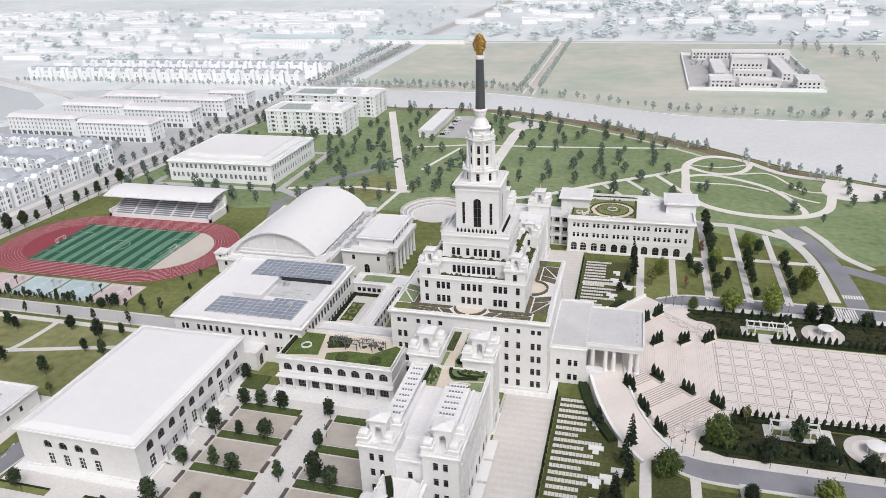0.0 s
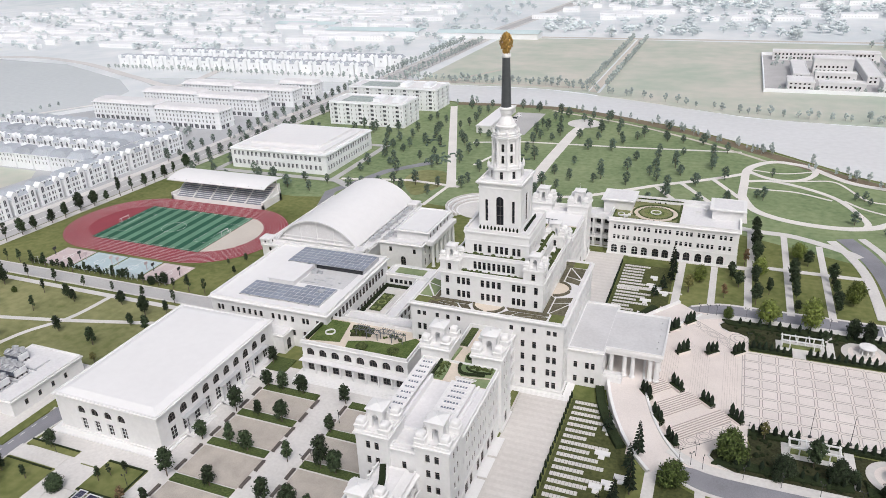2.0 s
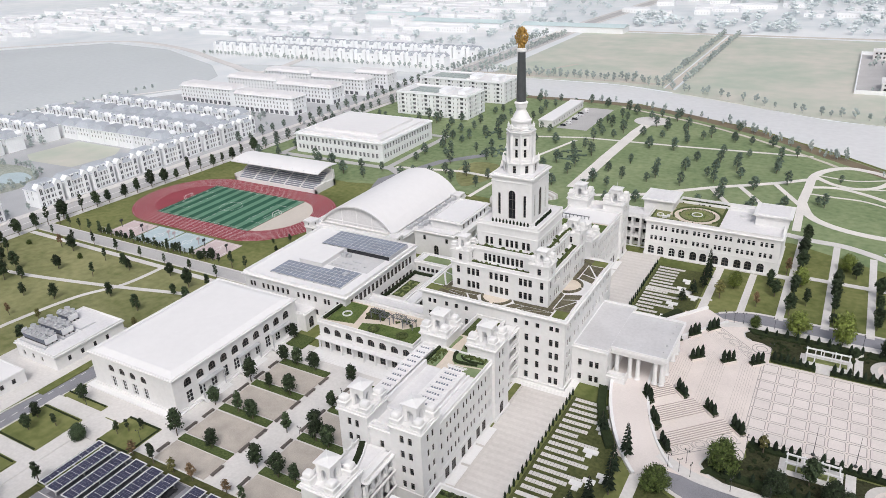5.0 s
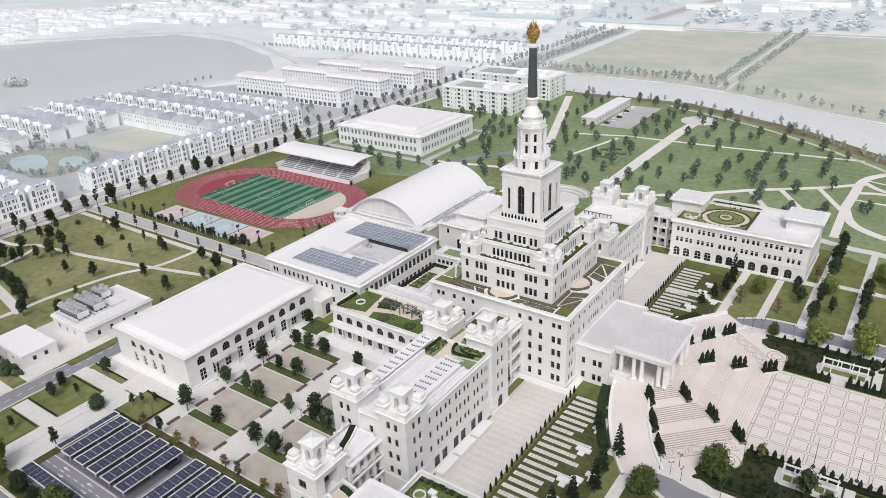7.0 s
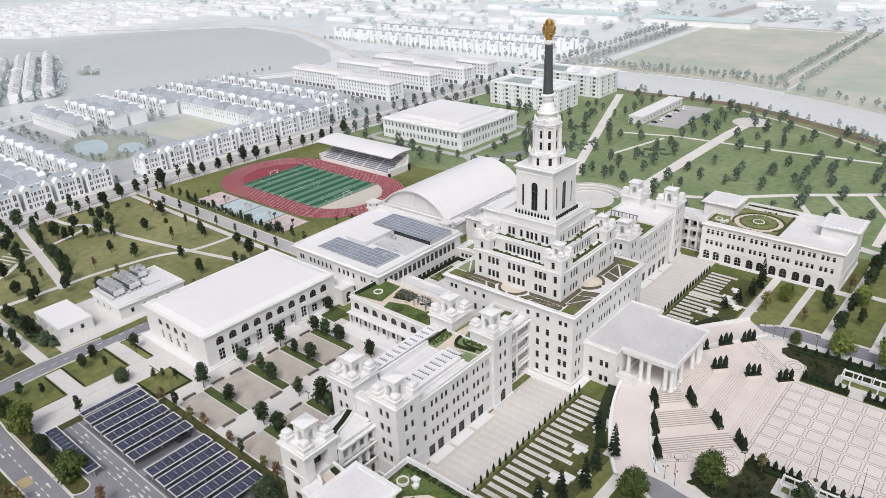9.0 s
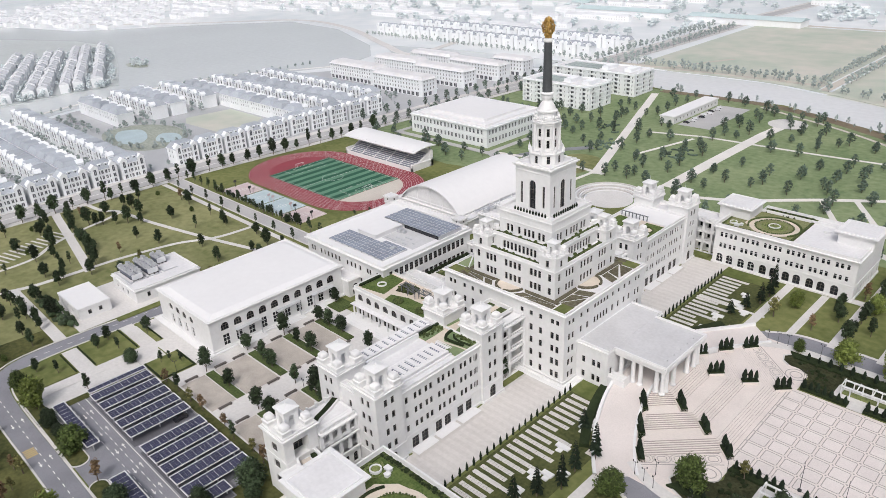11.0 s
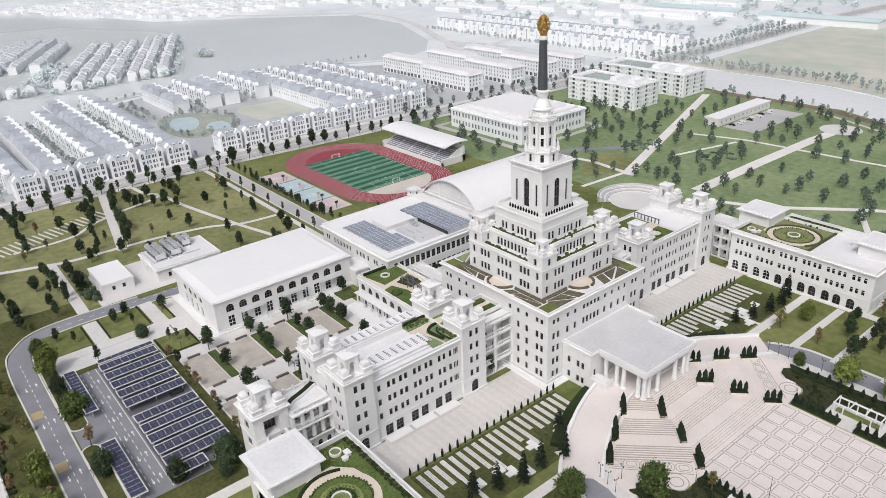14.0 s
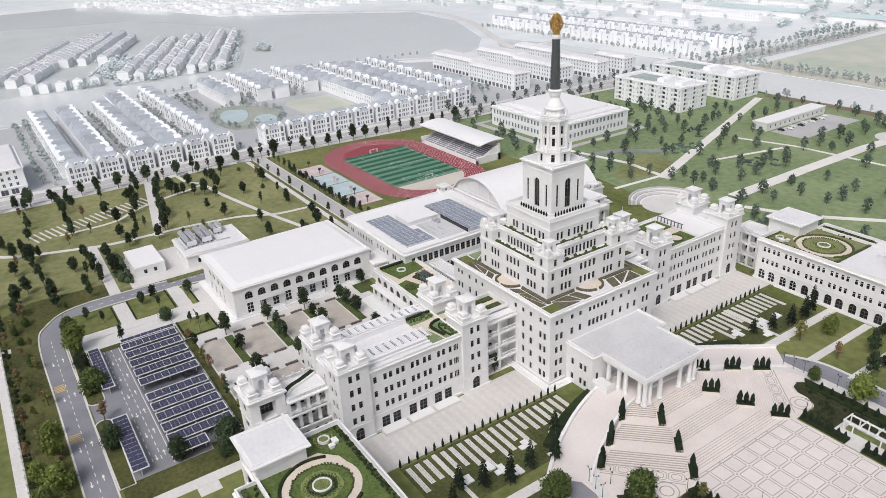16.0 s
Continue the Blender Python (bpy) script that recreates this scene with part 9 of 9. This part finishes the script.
    for row in (3.2, -0.4):
        bm = bmesh.new()
        box(bm, 42.8, yc + sgn * row - 0.22, 3.3, 55.8, yc + sgn * row + 0.22, 3.65)
        part("beam", bm, TRIM, pg)
    for k in range(4):
        bm = bmesh.new()
        x = 43.0 + 4.08 * k
        box(bm, x, min(yc + sgn * -0.8, yc + sgn * 3.6), 3.65, x + 0.28, max(yc + sgn * -0.8, yc + sgn * 3.6), 3.9)
        part("rafter", bm, TRIM, pg)
    bm = bmesh.new()
    box(bm, 43.5, yc + sgn * 1.2 - 0.8, 0.2, 55, yc + sgn * 1.2 + 0.8, 0.9)
    part("flower_box", bm, FLOWER, pg)
    # round white rotunda
    rx, ry = 69.0, PY + sgn * 31.5
    rt = thing("garden_rotunda", rx, ry, 0, "small round white open rotunda with a low roof ring", "rotunda", "garden rotundas")
    for k in range(8):
        bm = bmesh.new()
        a = 2 * math.pi * k / 8
        lathe(bm, rx + 2.1 * math.cos(a), ry + 2.1 * math.sin(a), [(0.26, 0.2), (0.2, 0.5), (0.17, 2.2), (0.26, 2.4)], 8)
        part("column", bm, TRIM, rt)
    bm = bmesh.new()
    lathe(bm, rx, ry, [(2.5, 2.4), (2.65, 2.55), (2.65, 2.8), (2.4, 2.9), (2.2, 2.78), (1.2, 3.0), (0.2, 3.1)], 28)
    part("dome", bm, TRIM, rt, "low white roof disc")
    # stepped planters with three cypresses
    for k, (x, y) in enumerate(((4.2, -17.2), (8.6, -26.2), (13.4, -34.4), (12.6, -10.6), (21.6, -14.4), (29.8, -18.6))):
        z = TOP_Z * (1 - (8 * (k % 3) + 5) / 24.6)
        d = (0.62, -0.78) if k < 3 else (0.72, -0.69)
        pl = thing("step_planter", x, PY - sgn * y * 1.0, 0, "low stone planter of dark hedge on the steps", "planter", "planters on the steps")
        bm = bmesh.new()
        ln = 4.8
        pts = [(x - d[0] * ln / 2, PY - sgn * (y - d[1] * ln / 2)), (x + d[0] * ln / 2, PY - sgn * (y + d[1] * ln / 2))]
        strip(bm, pts, 2.3, 0, z + 0.3)
        part("box", bm, PINK, pl)
        bm = bmesh.new()
        strip(bm, pts, 1.95, 0, z + 0.62)
        part("hedge", bm, HEDGE, pl)
        for j in (-0.36, 0, 0.36):
            cypress(x + d[0] * ln * j, PY - sgn * (y + d[1] * ln * j), random.uniform(1.05, 1.35), z + 0.3, "cypresses in planters")

# tall pines by the lawn edges
for x, y, h in ((3.6, 284, 12), (4.2, 279, 10), (3.8, 272, 9), (2.0, 143, 10), (5.2, 149, 12), (4.0, 156.5, 10.5), (5.4, 163.8, 12.5), (-1.0, 137.5, 9), (-3.8, 172, 7.5), (4.5, 132, 10), (1.5, 265, 7), (-1, 258, 6)):
    root = thing("pine_tree", x, y, 0, "tall narrow dark conifer beside the lawn", "conifer", "tall conifers")
    bm = bmesh.new()
    lathe(bm, x, y, [(0.22, 0), (0.12, h * 0.6), (0.03, h)], 7)
    part("trunk", bm, BARK, root)
    bm = bmesh.new()
    n = int(h * 5)
    for k in range(n):
        t = k / n
        r = 1.9 * (1 - t) ** 0.8 + 0.25
        a = k * 2.4
        z = h * (0.2 + 0.78 * t)
        for da in (-0.35, 0.35):
            q = [bm.verts.new((x + rr * math.cos(a + dd), y + rr * math.sin(a + dd), z + zz)) for rr, dd, zz in ((0.1, 0, 0.15), (r * 0.7, da, 0.1), (r, 0, -0.35), (r * 0.5, -da * 0.5, -0.2))]
            bm.faces.new(q)
        if k % 3 == 0:
            clump(bm, (x + r * 0.4 * math.cos(a), y + r * 0.4 * math.sin(a), z), r * 0.42, k, 0, 0.5)
    part("foliage", bm, CONIFER, root)


# street and plaza lamps
def lamp_proto():
    root = thing("lamp_post", 0, 0, 0, "dark slender lamp post with twin lanterns", "lamp post", "lamp posts")
    bm = bmesh.new()
    lathe(bm, 0, 0, [(0.14, 0), (0.07, 0.6), (0.05, 4.2)], 8)
    box(bm, -0.6, -0.03, 4.0, 0.6, 0.03, 4.06)
    part("post", bm, DARK_METAL, root)
    for sx in (-0.6, 0.6):
        bm = bmesh.new()
        lathe(bm, sx, 0, [(0.1, 4.06), (0.18, 4.4), (0.05, 4.6)], 8)
        part("lantern", bm, DARK_METAL, root)
    return root


lamps = [(16 + 3 * k, PY + s * (41.5 + 0.7 * k), 0) for s in (-1, 1) for k in range(3)] + [(32 + 9 * k, PY + s * 43.6, 0) for s in (-1, 1) for k in range(7)] + [(33, PY - 25, 0), (26, PY - 33, 0), (20, PY - 38, 0), (33, PY + 26, 0)]
lamps += [(-120, 108, 0), (-60, 107, 0), (-79, 150, 0), (-79, 130, 0), (-150, 112, 0), (-110, 158, 0)]
lp = lamp_proto()
for k, (x, y, rz) in enumerate(lamps):
    m = pose(x, y, 0.1, 0, 0, 40 * k)
    copy_thing(lp, m) if k else None
    if not k:
        lp.matrix_basis = m
flagp = thing("flag_pole", 0, 0, 0, "tall thin bare pole on the plaza edge", "pole", "plaza poles")
bm = bmesh.new()
lathe(bm, 0, 0, [(0.1, 0), (0.04, 9.5)], 8)
lathe(bm, 0, 0, [(0.5, 0), (0.5, 0.4), (0.2, 0.6)], 12)
part("shaft", bm, DARK_METAL, flagp)
for k in range(4):
    m = pose(49 + 10 * k, 187.5, 0.1)
    copy_thing(flagp, m) if k else None
    if not k:
        flagp.matrix_basis = m
# benches in the court
bench = thing("planter_bench", 0, 0, 0, "dark low timber bench in the court", "bench", "court benches")
bm = bmesh.new()
box(bm, -2.2, -0.5, 0.35, 2.2, 0.5, 0.55)
part("seat", bm, FRAME, bench)
for sx in (-1.8, 1.8):
    bm = bmesh.new()
    box(bm, sx - 0.2, -0.4, 0, sx + 0.2, 0.4, 0.35)
    part("leg", bm, FRAME, bench)
for k, (x, y) in enumerate([(bx, y + d) for bx in (-111.9, -90.6, -80.9, -58.2) for y in (109.1, 122.9, 138.0, 152.0) for d in ((0,) if y < 110 else (-3.4, 3.4))]):
    m = pose(x, y, 0.12, 0, 0, 90)
    copy_thing(bench, m) if k else None
    if not k:
        bench.matrix_basis = m
